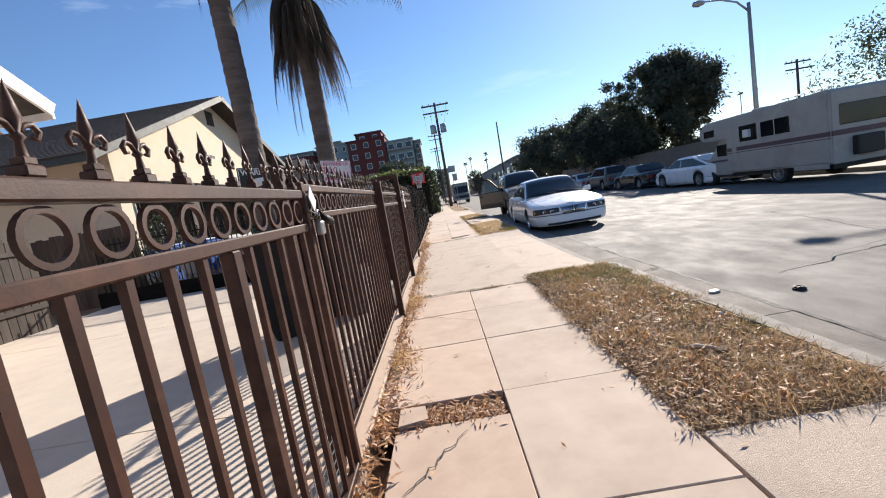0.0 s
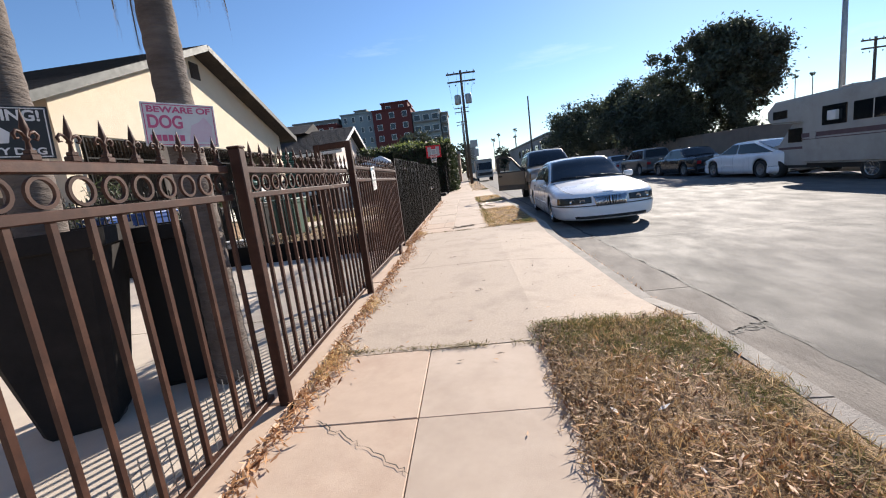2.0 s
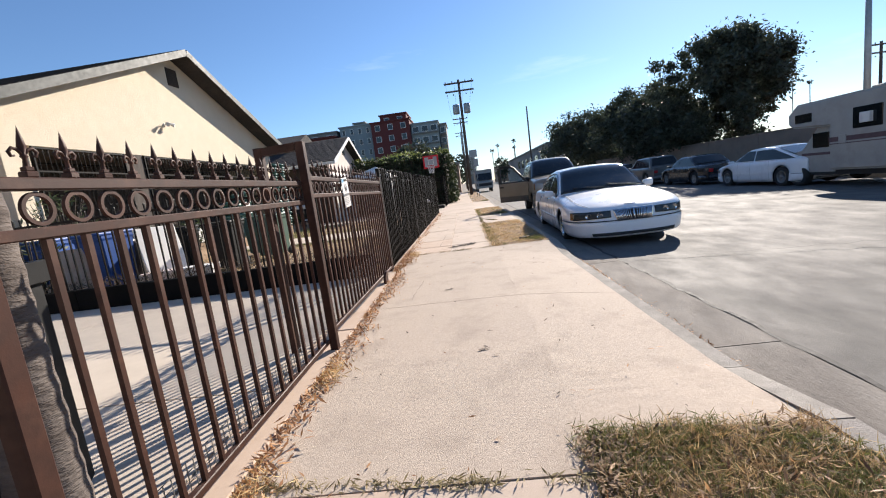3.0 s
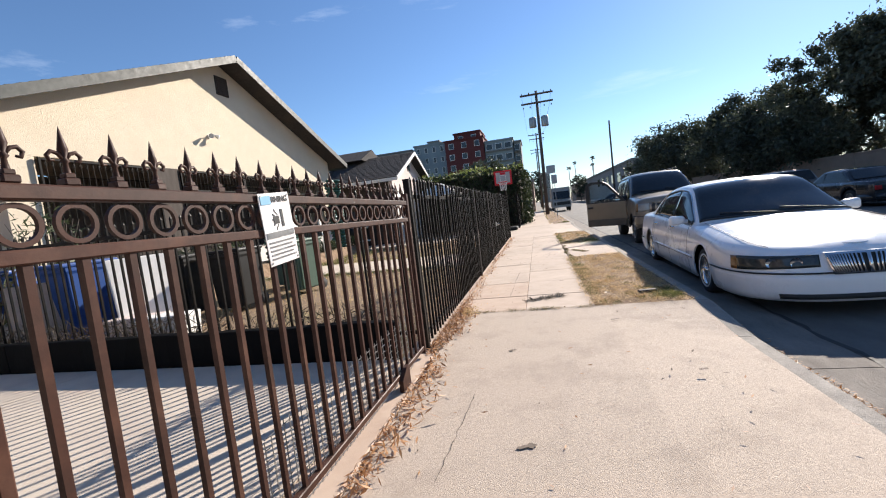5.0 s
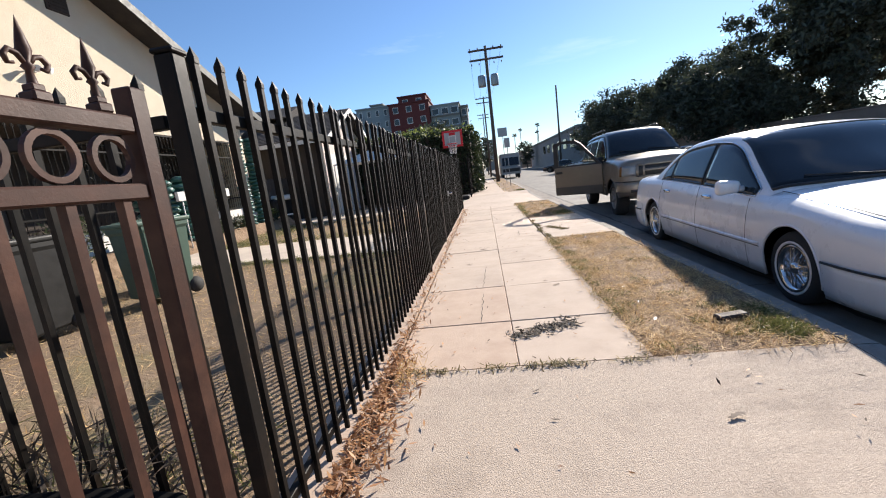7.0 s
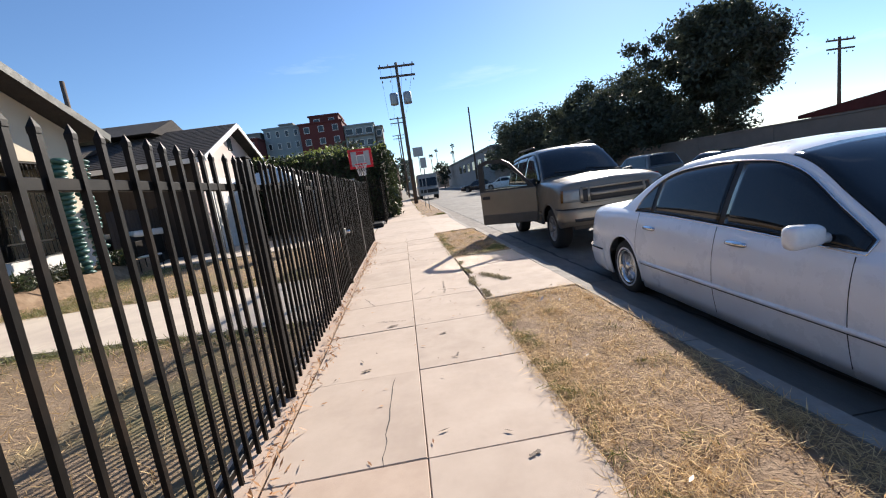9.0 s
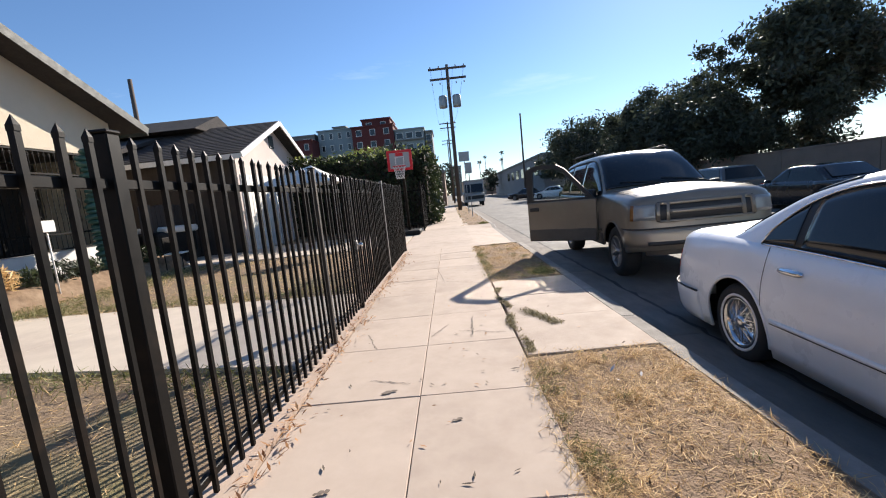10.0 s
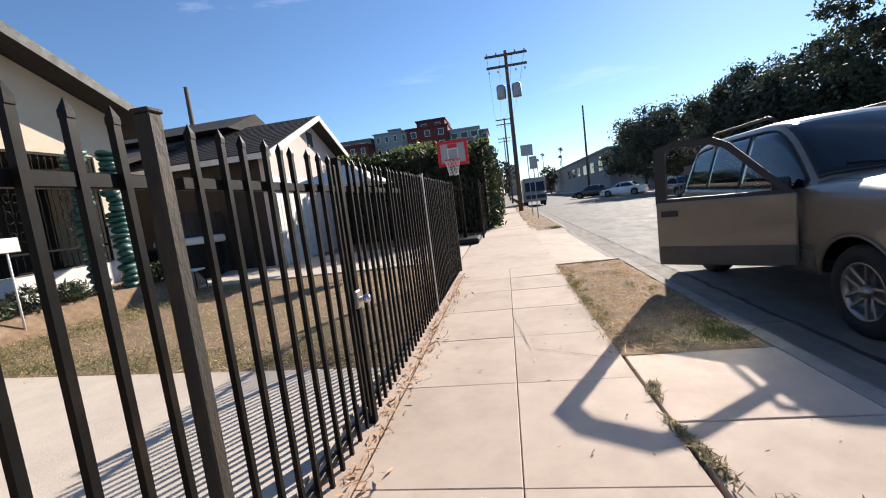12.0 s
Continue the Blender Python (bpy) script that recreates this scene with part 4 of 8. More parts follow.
                w, b, z0 = half(y), belt_z(y), low(y)
                sec = [(w * 0.95, z0), (w * 0.985, z0 + (b - z0) * 0.2), (w, z0 + (b - z0) * 0.55), (w * 0.99, z0 + (b - z0) * 0.86), (w * 0.955, b)]
                prev = None
                for x, z in sec:
                    cur = [bm.verts.new((sg * (x + 0.002), y - 0.0025, z)), bm.verts.new((sg * (x + 0.002), y + 0.0025, z))]
                    if prev:
                        bm.faces.new((prev[0], prev[1], cur[1], cur[0]))
                    prev = cur
                part("door_seam", bm, "trim_black", t)
            for y in [e + 0.14 for e in doors[:1]] + [doors[-1] - 0.75]:
                if skip_side == sg and y > doors[0]:
                    continue
                bm = bmesh.new()
                bevelled(bm, sg * hw * 0.985 - 0.005, y - 0.1, belt - 0.15, sg * hw * 0.985 + 0.03, y + 0.06, belt - 0.105, 0.012, 2)
                part("door_handle", bm, "chrome" if paint == "white_car" else "trim_black", t)
        my = front_y(belt) - 0.25
        if not (skip_side == sg):
            bm = bmesh.new()
            bevelled(bm, min(sg * (hw - 0.02), sg * (hw + 0.2)), my - 0.05, belt - 0.01, max(sg * (hw - 0.02), sg * (hw + 0.17)), my + 0.05, belt + 0.1, 0.035, 2)
            part("door_mirror", bm, paint, t)
    # windscreens
    for nm, ya, za, yb, zb2, sg in (("windscreen", y0, hood[1], y1, H - 0.03, 1), ("rear_window", y3, deck[0], y2, H - 0.035, -1)):
        d = Vector((0, yb - ya, zb2 - za))
        n = Vector((0, d.z, -d.y)).normalized() * sg
        if n.z < 0:
            n = -n
        lo, hi = Vector((0, ya, za)) + d * 0.1, Vector((0, ya, za)) + d * 0.9
        bm = bmesh.new()
        w0, w1 = wb0 - max(0, lo.z - belt) * tumble - 0.09, wb0 - (hi.z - belt) * tumble - 0.08
        v = []
        for off in (0.014, -0.02):
            for c, w in ((lo, w0), (hi, w1)):
                for k in (-1, -0.5, 0, 0.5, 1):
                    p = c + n * (off + 0.012 * (1 - k * k))
                    v.append(bm.verts.new((k * w, p.y, p.z)))
        for o in (0, 10):
            for k in range(4):
                q = [v[o + k], v[o + k + 1], v[o + 6 + k], v[o + 5 + k]]
                bm.faces.new(q if o == 0 else q[::-1]).smooth = True
        bmesh.ops.recalc_face_normals(bm, faces=bm.faces[:])
        part(nm, bm, "dark_glass", t, "dark-cabin " + nm.replace("_", " "))
    # bumpers
    for nm, ye, sg in (("front_bumper", yF, 1), ("rear_bumper", yR, -1)):
        bm = bmesh.new()
        n = 41
        rows, line = [], []
        zl, zu = sill + 0.02, sill + bump_h + (0.0 if sg > 0 else 0.02)
        B = min(0.9, (fo if sg > 0 else ro) - ra - 0.02)
        for k in range(n):
            th = -math.pi / 2 + math.pi * k / (n - 1)
            u = math.copysign(abs(math.sin(th)) ** 0.4, th)
            y = ye - sg * B * (1 - abs(math.cos(th)) ** 0.4)
            x = u * half(y) * (1.012 - 0.02 * abs(u) ** 12)
            rows.append([bm.verts.new((x * 0.97, y - sg * 0.1, zl)), bm.verts.new((x, y + sg * 0.04, zl + 0.03)), bm.verts.new((x * 1.01, y + sg * 0.06, (zl + zu) / 2)), bm.verts.new((x, y + sg * 0.045, zu - 0.02)), bm.verts.new((x * 0.98, y - sg * 0.06, zu))])
            line.append((x * 1.006, y + sg * 0.05))
        for a, b in zip(rows, rows[1:]):
            for i in range(4):
                bm.faces.new((a[i], a[i + 1], b[i + 1], b[i])).smooth = True
            bm.faces.new((a[4], a[0], b[0], b[4]))
        bm.faces.new(rows[0])
        bm.faces.new(rows[-1][::-1])
        bmesh.ops.recalc_face_normals(bm, faces=bm.faces[:])
        bmp = part(nm, bm, lower or paint, t)
        bm = bmesh.new()
        bevelled(bm, -half(ye) * 0.7, ye + sg * 0.03 - 0.015, zl + 0.05, half(ye) * 0.7, ye + sg * 0.03 + 0.025, zl + 0.09, 0.006)
        part("bumper_strip", bm, "trim_black", bmp)
        if detail:
            bm = bmesh.new()
            tube(bm, [(x, y, zu - 0.03) for x, y in line], 0.0065, 6)
            part("bumper_line", bm, "trim_black", bmp, "thin dark rubbing strip")
    # lamps and grille
    hz = lamp_z or hood[0] - 0.12
    for sg in (-1, 1):
        bm = bmesh.new()
        pts = [(sg * hw * 0.44, yF + 0.016)] + [(sg * (half(yF - d) + (0.01 if d else -0.03)), yF - d + (0.012 if d == 0 else 0)) for d in (0, 0.05, 0.14, 0.26, 0.36)] + [(sg * hw * 0.44, yF - 0.34)]
        prism(bm, pts, "z", hz - face * 0.7, hz + face * 0.55)
        head = part("headlight", bm, lamp, t, "clear headlight lens" if lamp == "headlamp" else "dark smoked headlight lens")
        bm = bmesh.new()
        pts = [(sg * (half(yF - d) + 0.014), yF - d) for d in (0.24, 0.29, 0.33)] + [(sg * (half(yF - 0.33) - 0.05), yF - 0.33), (sg * (half(yF - 0.24) - 0.05), yF - 0.24)]
        prism(bm, pts, "z", hz - face * 0.5, hz + face * 0.1)
        part("indicator", bm, "amber", head, "amber indicator lens")
        bm = bmesh.new()
        box(bm, min(sg * hw * 0.5, sg * hw * 0.74), yF - 0.02, hz - face * 0.45, max(sg * hw * 0.5, sg * hw * 0.74), yF + 0.0175, hz + face * 0.3)
        part("reflector", bm, lamp, head)
        bm = bmesh.new()
        bevelled(bm, min(sg * hw * 0.56, sg * hw * 0.8), yR - 0.012, deck[1] - 0.3, max(sg * hw * 0.56, sg * hw * 0.8), yR + 0.1, deck[1] - 0.14, 0.015)
        part("tail_light", bm, "red_lens", t, "red tail light")
    g = part("grille", merge(lambda b: bevelled(b, -hw * 0.4, yF - 0.12, hz - face * 1.2, hw * 0.4, yF + 0.03, hz + face * 0.75, 0.02)), "chrome" if grille == "bars" else "trim_black", t, "chrome barred grille" if grille == "bars" else "dark grille")
    bm = bmesh.new()
    bevelled(bm, -hw * 0.36, yF - 0.1, hz - face, hw * 0.36, yF + 0.036, hz + face * 0.55, 0.01)
    part("grille_core", bm, "trim_black", g)
    if grille == "bars":
        for k in range(19):
            x = -hw * 0.34 + k * hw * 0.68 / 18
            bm = bmesh.new()
            box(bm, x - 0.008, yF + 0.0, hz - face * 0.97, x + 0.008, yF + 0.048, hz + face * 0.52)
            part("grille_bar", bm, "chrome", g)
    else:
        bm = bmesh.new()
        bevelled(bm, -hw * 0.38, yF + 0.0, hz - face * 0.3, hw * 0.38, yF + 0.055, hz + face * 0.05, 0.012, 2)
        part("grille_bar", bm, paint, g)
        if detail:
            for sg in (-1, 1):
                bm = bmesh.new()
                bevelled(bm, min(sg * hw * 0.37, sg * hw * 0.44), yF - 0.02, hz - face * 1.25, max(sg * hw * 0.37, sg * hw * 0.44), yF + 0.05, hz + face * 0.75, 0.012, 2)
                part("grille_post", bm, paint, g)
    if bow or lean:
        for ob in [q for q in t.children] + [w for q in t.children for w in q.children]:
            for v in ob.data.vertices:
                f = max(0, 1 - (yF - v.co.y) / 0.8)
                b = max(0, 1 - (v.co.y - yR) / 0.8)
                up = max(0, v.co.z - 0.42)
                v.co.y += ((bow * (v.co.x / hw) ** 2 + lean * up) * (-f * f * (3 - 2 * min(f, 1)) + b * b * (3 - 2 * min(b, 1))))
    for c in yw:
        for sg in (-1, 1):
            wheel(t, sg * (hw - 0.05 - 0.105), c, r, 0.21, sg, style, whitewall)
    if roof_rack:
        for sg in (-1, 1):
            bm = bmesh.new()
            tube(bm, [(sg * hw * 0.62, y2 + 0.15, H - 0.01), (sg * hw * 0.62, y2 + 0.25, H + 0.06), (sg * hw * 0.62, y1 - 0.45, H + 0.06), (sg * hw * 0.62, y1 - 0.3, H - 0.01)], 0.016, 8)
            part("roof_rail", bm, "trim_black", t)
    return t


def flow(pts, y):
    """A smooth line through (place, value) pairs that never overshoots."""
    if y <= pts[0][0]:
        return pts[0][1]
    if y >= pts[-1][0]:
        return pts[-1][1]
    s = [(b[1] - a[1]) / (b[0] - a[0]) for a, b in zip(pts, pts[1:])]
    m = [s[0]] + [0 if p * q <= 0 else 2 * p * q / (p + q) for p, q in zip(s, s[1:])] + [s[-1]]
    i = max(k for k in range(len(s)) if pts[k][0] <= y)
    h = pts[i + 1][0] - pts[i][0]
    u = (y - pts[i][0]) / h
    return pts[i][1] * (1 + 2 * u) * (1 - u) ** 2 + m[i] * h * u * (1 - u) ** 2 + pts[i + 1][1] * u * u * (3 - 2 * u) + m[i + 1] * h * u * u * (u - 1)


def sheet(bm, fn, nu, nv, back=-0.012):
    """A curved plate: fn(u, v, lift) gives its points, lift being the height over the surface below."""
    f = [[bm.verts.new(fn(i / nu, j / nv, 0)) for j in range(nv + 1)] for i in range(nu + 1)]
    g = [[bm.verts.new(fn(i / nu, j / nv, back)) if i in (0, nu) or j in (0, nv) else None for j in range(nv + 1)] for i in range(nu + 1)]
    for i in range(nu):
        for j in range(nv):
            bm.faces.new((f[i][j], f[i + 1][j], f[i + 1][j + 1], f[i][j + 1])).smooth = True
    for i in range(nu):
        for j in (0, nv):
            bm.faces.new((f[i][j], f[i + 1][j], g[i + 1][j], g[i][j]))
    for j in range(nv):
        for i in (0, nu):
            bm.faces.new((f[i][j], f[i][j + 1], g[i][j + 1], g[i][j]))
    bmesh.ops.recalc_face_normals(bm, faces=bm.faces[:])


def shaped_car(name, label, at, turn, hw, wb, yF, yR, paint, top, belt, sill, prof, roof, y0, y3, nose, tail, r, arch, tumble, bow, dlo, pillars, style, whitewall=False, lean=0.0, bumper=(0.16, 0.4), bumper_paint=None, crown=0.03, corner=0.06, mould=0.45, mould_paint=None, skip=0, wheel_w=0.21):
    """A vehicle lofted from smooth lines; forward is +y, the origin on the ground between the axles. Returns its Empty and its surface functions."""
    t = thing(name, label, "car", at=at, turn=turn)
    yw = (wb / 2, -wb / 2)
    (RF, NF), (RR, NR) = nose, tail

    def half(y):
        f, b = min(1, max(0, (yF - y) / RF)), min(1, max(0, (y - yR) / RR))
        return hw * (1 - (1 - f) ** NF) ** (1 / NF) * (1 - (1 - b) ** NR) ** (1 / NR)

    def belt_z(y):
        return min(flow(belt, y), flow(top, y) - 0.015)

    def shear(p):
        x, y, z = p
        f, b = max(0, 1 - (yF - y) / 0.8), max(0, 1 - (y - yR) / 0.8)
        return (x, y - lean * max(0, z - 0.4) * (f * f - b * b), z)

    def low(y):
        z = sill + 0.05 * max(0, 1 - (yF - y) / 0.3) + 0.08 * max(0, 1 - (y - yR) / 0.4)
        for c in yw:
            if abs(y - c) < arch:
                z = max(z, r + math.sqrt(arch * arch - (y - c) ** 2))
        return z

    def side(y, z, lift=0.0):
        return (half(y) * flow(prof, z) + lift, y, z)

    def end(sg, th, z, lift=0.0):
        """A point on the nose (sg 1) or the tail (-1); th runs from the middle to the flank, signed."""
        R, n, ye = (RF, NF, yF) if sg > 0 else (RR, NR, yR)
        s, c = abs(math.sin(th)) ** (2 / n), abs(math.cos(th)) ** (2 / n)
        return shear((math.copysign((hw * flow(prof, z) + lift) * s, th), ye + sg * (lift - (R + lift) * (1 - c)), z))

    ys = set(np.linspace(yR, yF, 70).round(4).tolist())
    for k in range(1, 22):
        c = 1 - math.cos(k / 22 * math.pi / 2) ** (2 / NF), 1 - math.cos(k / 22 * math.pi / 2) ** (2 / NR)
        ys |= {round(yF - RF * c[0], 4), round(yR + RR * c[1], 4)}
    for c in yw:
        ys |= {round(c + arch * math.cos(a), 4) for a in np.linspace(0, math.pi, 25)}
    bm = bmesh.new()
    rows = []
    for y in sorted(ys):
        b, z0, tz, w = belt_z(y), low(y), flow(top, y), half(y)
        z0 = min(z0, b - 0.03)
        sec = [(w * flow(prof, z), z) for z in [z0 + (b - 0.03 - z0) * k / 7 for k in range(8)]]
        sec += [(w * flow(prof, b) - 0.012, b - 0.008), (w * flow(prof, b) - 0.045, b + (tz - b) * 0.3), (w * 0.8, b + (tz - b) * 0.72), (w * 0.5, tz), (0, tz + crown * min(1, w / hw))]
        pts = [shear((x, y, z)) for x, z in sec]
        rows.append([bm.verts.new(p) for p in pts] + [bm.verts.new((-p[0], p[1], p[2])) for p in pts[-2::-1]])
    for a, b in zip(rows, rows[1:]):
        for i in range(len(a) - 1):
            bm.faces.new((a[i], b[i], b[i + 1], a[i + 1])).smooth = True
    bmesh.ops.remove_doubles(bm, verts=bm.verts[:], dist=0.0004)
    bmesh.ops.recalc_face_normals(bm, faces=bm.faces[:])
    body = part("body", bm, paint, t)
    sol = body.modifiers.new("edge", "SOLIDIFY")
    sol.thickness, sol.offset = 0.02, -1
    bm = bmesh.new()
    box(bm, -hw * 0.62, yR + 0.35, sill + 0.01, hw * 0.62, yF - 0.45, flow(belt, 0) - 0.2)
    for ya, yb in ((yR + 0.35, yw[1] - arch), (yw[1] + arch, yw[0] - arch)):
        box(bm, -hw * 0.9, ya, sill + 0.015, hw * 0.9, yb, sill + 0.12)
    part("underbody", bm, "trim_black", t, "black underbody and wheel wells")

    # cabin
    ym = (y0 + y3) / 2

    def house_at(y):
        zb = flow(belt, y) - 0.025
        zr = max(flow(roof, y), zb + 0.02)
        w0 = half(y) * flow(prof, flow(belt, y)) - 0.02
        return zb, zr, w0, w0 - tumble * (zr - zb)

    def section(y):
        zb, zr, w0, wt = house_at(y)
        h = zr - zb
        c = min(corner, h * 0.5)
        return [(w0, zb), (w0 - (w0 - wt) * 0.4, zb + (h - c) * 0.45), (wt, zb + h - c), (wt - 0.02, zb + h - c * 0.55), (wt - 0.06, zb + h - c * 0.2), (wt - 0.15, zb + h), (wt * 0.45, zb + h + crown * 0.7 * min(1, h / 0.2)), (0, zb + h + crown * min(1, h / 0.2))]

    def bowed(x, y, z, w0):
        f, b = max(0, (y - ym) / (y0 - ym)), max(0, (ym - y) / (ym - y3))
        return (x, y + (1 - (x / w0) ** 2) * (bow[0] * f * f - bow[1] * b * b), z)

    bm = bmesh.new()
    rows = []
    for y in np.linspace(y3, y0, 64):
        w0 = house_at(y)[2]
        pts = [bowed(x, y, z, w0) for x, z in section(y)]
        rows.append([bm.verts.new(p) for p in pts] + [bm.verts.new((-p[0], p[1], p[2])) for p in pts[-2::-1]])
    for a, b in zip(rows, rows[1:]):
        for i in range(len(a) - 1):
            bm.faces.new((a[i], b[i], b[i + 1], a[i + 1])).smooth = True
    part("roof", bm, paint, t)

    def over(y, x):
        sec = section(y)[::-1]
        return flow([(p[0] + i * 1e-5, p[1]) for i, p in enumerate(sec)], abs(x))

    def screen(ya, yb, sg):
        def fn(u, v, lift):
            y = ya + (yb - ya) * v
            zb, zr, w0, wt = house_at(y)
            x = (2 * u - 1) * (wt - 0.035)
            q = bowed(x, y, over(y, x), w0)
            return (q[0], q[1] + sg * (lift + 0.006) * 0.6, q[2] + (lift + 0.006) * 0.8)
        return fn

    def panel(ya, yb, grow, lift0):
        """A pane of the side glass between two places along the car."""
        def fn(u, v, lift):
            y = ya + (yb - ya) * u
            zb, zr, w0, wt = house_at(y)
            lo = flow(belt, y) + 0.022 - grow
            c = min(corner, (zr - zb) * 0.5)
            hi = max(lo + 0.003, lo + (zr - c - 0.012 + grow - lo) * rear_round(y))
            z = lo + (hi - lo) * v
            k = (z - zb) / max(0.02, zr - zb - c)
            x = w0 - (w0 - wt) * (0.4 * k / 0.45 if k < 0.45 else 0.4 + 0.6 * (k - 0.45) / 0.55)
            return bowed(x + lift + lift0, y, z, w0)
        return fn

    def rear_round(y):
        k = min(1, max(0.0, (y - dlo[0]) / dlo[2]))
        return (1 - (1 - k) ** 2.3) ** (1 / 2.3)

    for sg in (-1, 1):
        flip = lambda fn, s=sg: (lambda u, v, l: (s * fn(u, v, l)[0], *fn(u, v, l)[1:]))
        bm = bmesh.new()
        sheet(bm, flip(panel(dlo[0], dlo[1], 0.006, 0.004)), 40, 6)
        part("window_surround", bm, "trim_black", t, "black window surround")
        cuts = [dlo[0] + 0.012] + list(pillars) + [dlo[1] - 0.02]
        for a, b in zip(cuts, cuts[1:]):
            bm = bmesh.new()
            sheet(bm, flip(panel(a + (0.028 if a != cuts[0] else 0), b - (0.028 if b != cuts[-1] else 0), -0.008, 0.0075)), 22, 6, -0.008)
            part("side_window", bm, "dark_glass", t, "dark side window")
        fn = flip(panel(dlo[0], dlo[1], 0.01, 0.008))
        line = [fn(k / 40, 0, 0) for k in range(41)] + [fn(k / 40, 1, 0) for k in range(40, -1, -1)]
        bm = bmesh.new()
        tube(bm, line, 0.006 if style == "wire" else 0.004, 5)
        part("window_trim", bm, "chrome" if style == "wire" else "trim_black", t)
    for nm, fn in (("windscreen", screen(dlo[3], y0 - 0.05, 1)), ("rear_window", screen(dlo[4], y3 + 0.07, -1))):
        bm = bmesh.new()
        sheet(bm, fn, 24, 12)
        part(nm, bm, "dark_glass", t, "dark-cabin " + nm.replace("_", " "))
    fn = screen(dlo[3], y0 - 0.05, 1)
    for u0 in (0.1, 0.5):
        bm = bmesh.new()
        tube(bm, [fn(u0 + 0.36 * k / 8, 0.99 - 0.1 * k / 8, 0.012) for k in range(9)], 0.007, 5)
        part("wiper", bm, "trim_black", t, "black wiper blade")
    bm = bmesh.new()
    tube(bm, [fn(k / 24, 1.0, 0.004) for k in range(25)], 0.013, 6)
    part("cowl", bm, "trim_black", t, "black cowl strip")

    # bumpers, seams, mouldings
    for nm, sg, c in (("front_bumper", 1, yw[0]), ("rear_bumper", -1, yw[1])):
        R, n, ye = (RF, NF, yF) if sg > 0 else (RR, NR, yR)
        d = abs(ye - c) - arch - 0.02
        lim = math.pi / 2 if d >= R else math.acos(max(0, 1 - d / R) ** (n / 2))
        zl, zu = bumper
        bm = bmesh.new()
        sheet(bm, lambda u, v, l: end(sg, (2 * u - 1) * lim, zl + (zu - zl) * v, (0.022 + l) - 0.03 * abs(2 * v - 1) ** 6), 48, 8, -0.05)
        bmp = part(nm, bm, bumper_paint or paint, t)
        bm = bmesh.new()
        tube(bm, [end(sg, (2 * k / 48 - 1) * lim, zu - 0.012, 0.018) for k in range(49)], 0.009, 6)
        part("rubbing_strip", bm, "trim_black", bmp, "thin dark rubbing strip")
        bm = bmesh.new()
        sheet(bm, lambda u, v, l: end(sg, (2 * u - 1) * 0.62, zl + 0.03 + 0.05 * v, 0.03 + l), 20, 1)
        part("air_slot", bm, "trim_black", bmp, "dark lower slot")
    for sg in (-1, 1):
        bm = bmesh.new()
        ya, yb = yw[1] + arch + 0.03, yw[0] - arch - 0.03
        sheet(bm, lambda u, v, l: (lambda p: (sg * p[0], p[1], p[2]))(side(ya + (yb - ya) * u, mould + 0.035 * (v - 0.5), 0.012 * (1 - abs(2 * v - 1) ** 3) + l)), 20, 4)
        part("side_moulding", bm, mould_paint or paint, t)
        # A thin black line under the moulding stands for its shadow.
        bm = bmesh.new()
        tube(bm, [(sg * p[0], p[1], p[2]) for p in (side(ya + (yb - ya) * k / 20, mould - 0.018, 0.001) for k in range(21))], 0.004, 4)
        part("shadow_gap", bm, "trim_black", t)
        for y in [dlo[1] - 0.02] + list(pillars[-1:]) + [dlo[0] + 0.12]:
            if skip == sg and y > pillars[-1] + 0.1:
                continue
            za, zb = max(low(y), sill + 0.05), belt_z(y) + 0.005
            bm = bmesh.new()
            tube(bm, [(sg * p[0], p[1], p[2]) for p in (side(y, za + (zb - za) * k / 10, -0.0005) for k in range(11))], 0.0028, 4)
            part("door_seam", bm, "trim_black", t)
        bm = bmesh.new()
        tube(bm, [shear((sg * (half(y) * 0.8 + 0.02), y, flow(top, y) - 0.25 * (flow(top, y) - belt_z(y)) + 0.001)) for y in np.linspace(y0 + 0.05, yF - 0.25, 14)], 0.003, 4)
        part("hood_seam", bm, "trim_black", t)
        for c in yw:
            bm = bmesh.new()
            a0 = math.asin(max(-0.9, (sill + 0.06 - r) / arch))
            tube(bm, [(sg * (half(c + arch * math.cos(a)) * flow(prof, r + arch * math.sin(a)) - 0.004), c + arch * math.cos(a), r + arch * math.sin(a)) for a in np.linspace(a0, math.pi - a0, 26)], 0.012, 6)
            part("arch_lip", bm, bumper_paint or paint, t)
            wheel(t, sg * (hw - 0.045 - wheel_w / 2), c, r, wheel_w, sg, style, whitewall)
    return t, side, end, shear, half


def mirror(parent, x, y, z, sg, material, size=(0.21, 0.1, 0.13)):
    bm = bmesh.new()
    w, d, h = size
    bevelled(bm, -w / 2, -d / 2, -h / 2, w / 2, d / 2, h / 2, min(size) * 0.42, 4)
    for v in bm.verts:
        v.co.z *= 1 + 0.25 * sg * v.co.x / w
    for f in bm.faces:
        f.smooth = True
    cyl(bm, (-sg * (w / 2 + 0.03), 0, -h * 0.2), (-sg * w * 0.3, 0, -h * 0.15), 0.03, 0.025, 10)
    m = part("door_mirror", bm, material, parent, m=pose(x + sg * w / 2, y, z))
    bm = bmesh.new()
    box(bm, -w * 0.36, -d / 2 - 0.004, -h * 0.34, w * 0.36, -d / 2 + 0.004, h * 0.34)
    part("mirror_glass", bm, "chrome", m, "mirror glass")


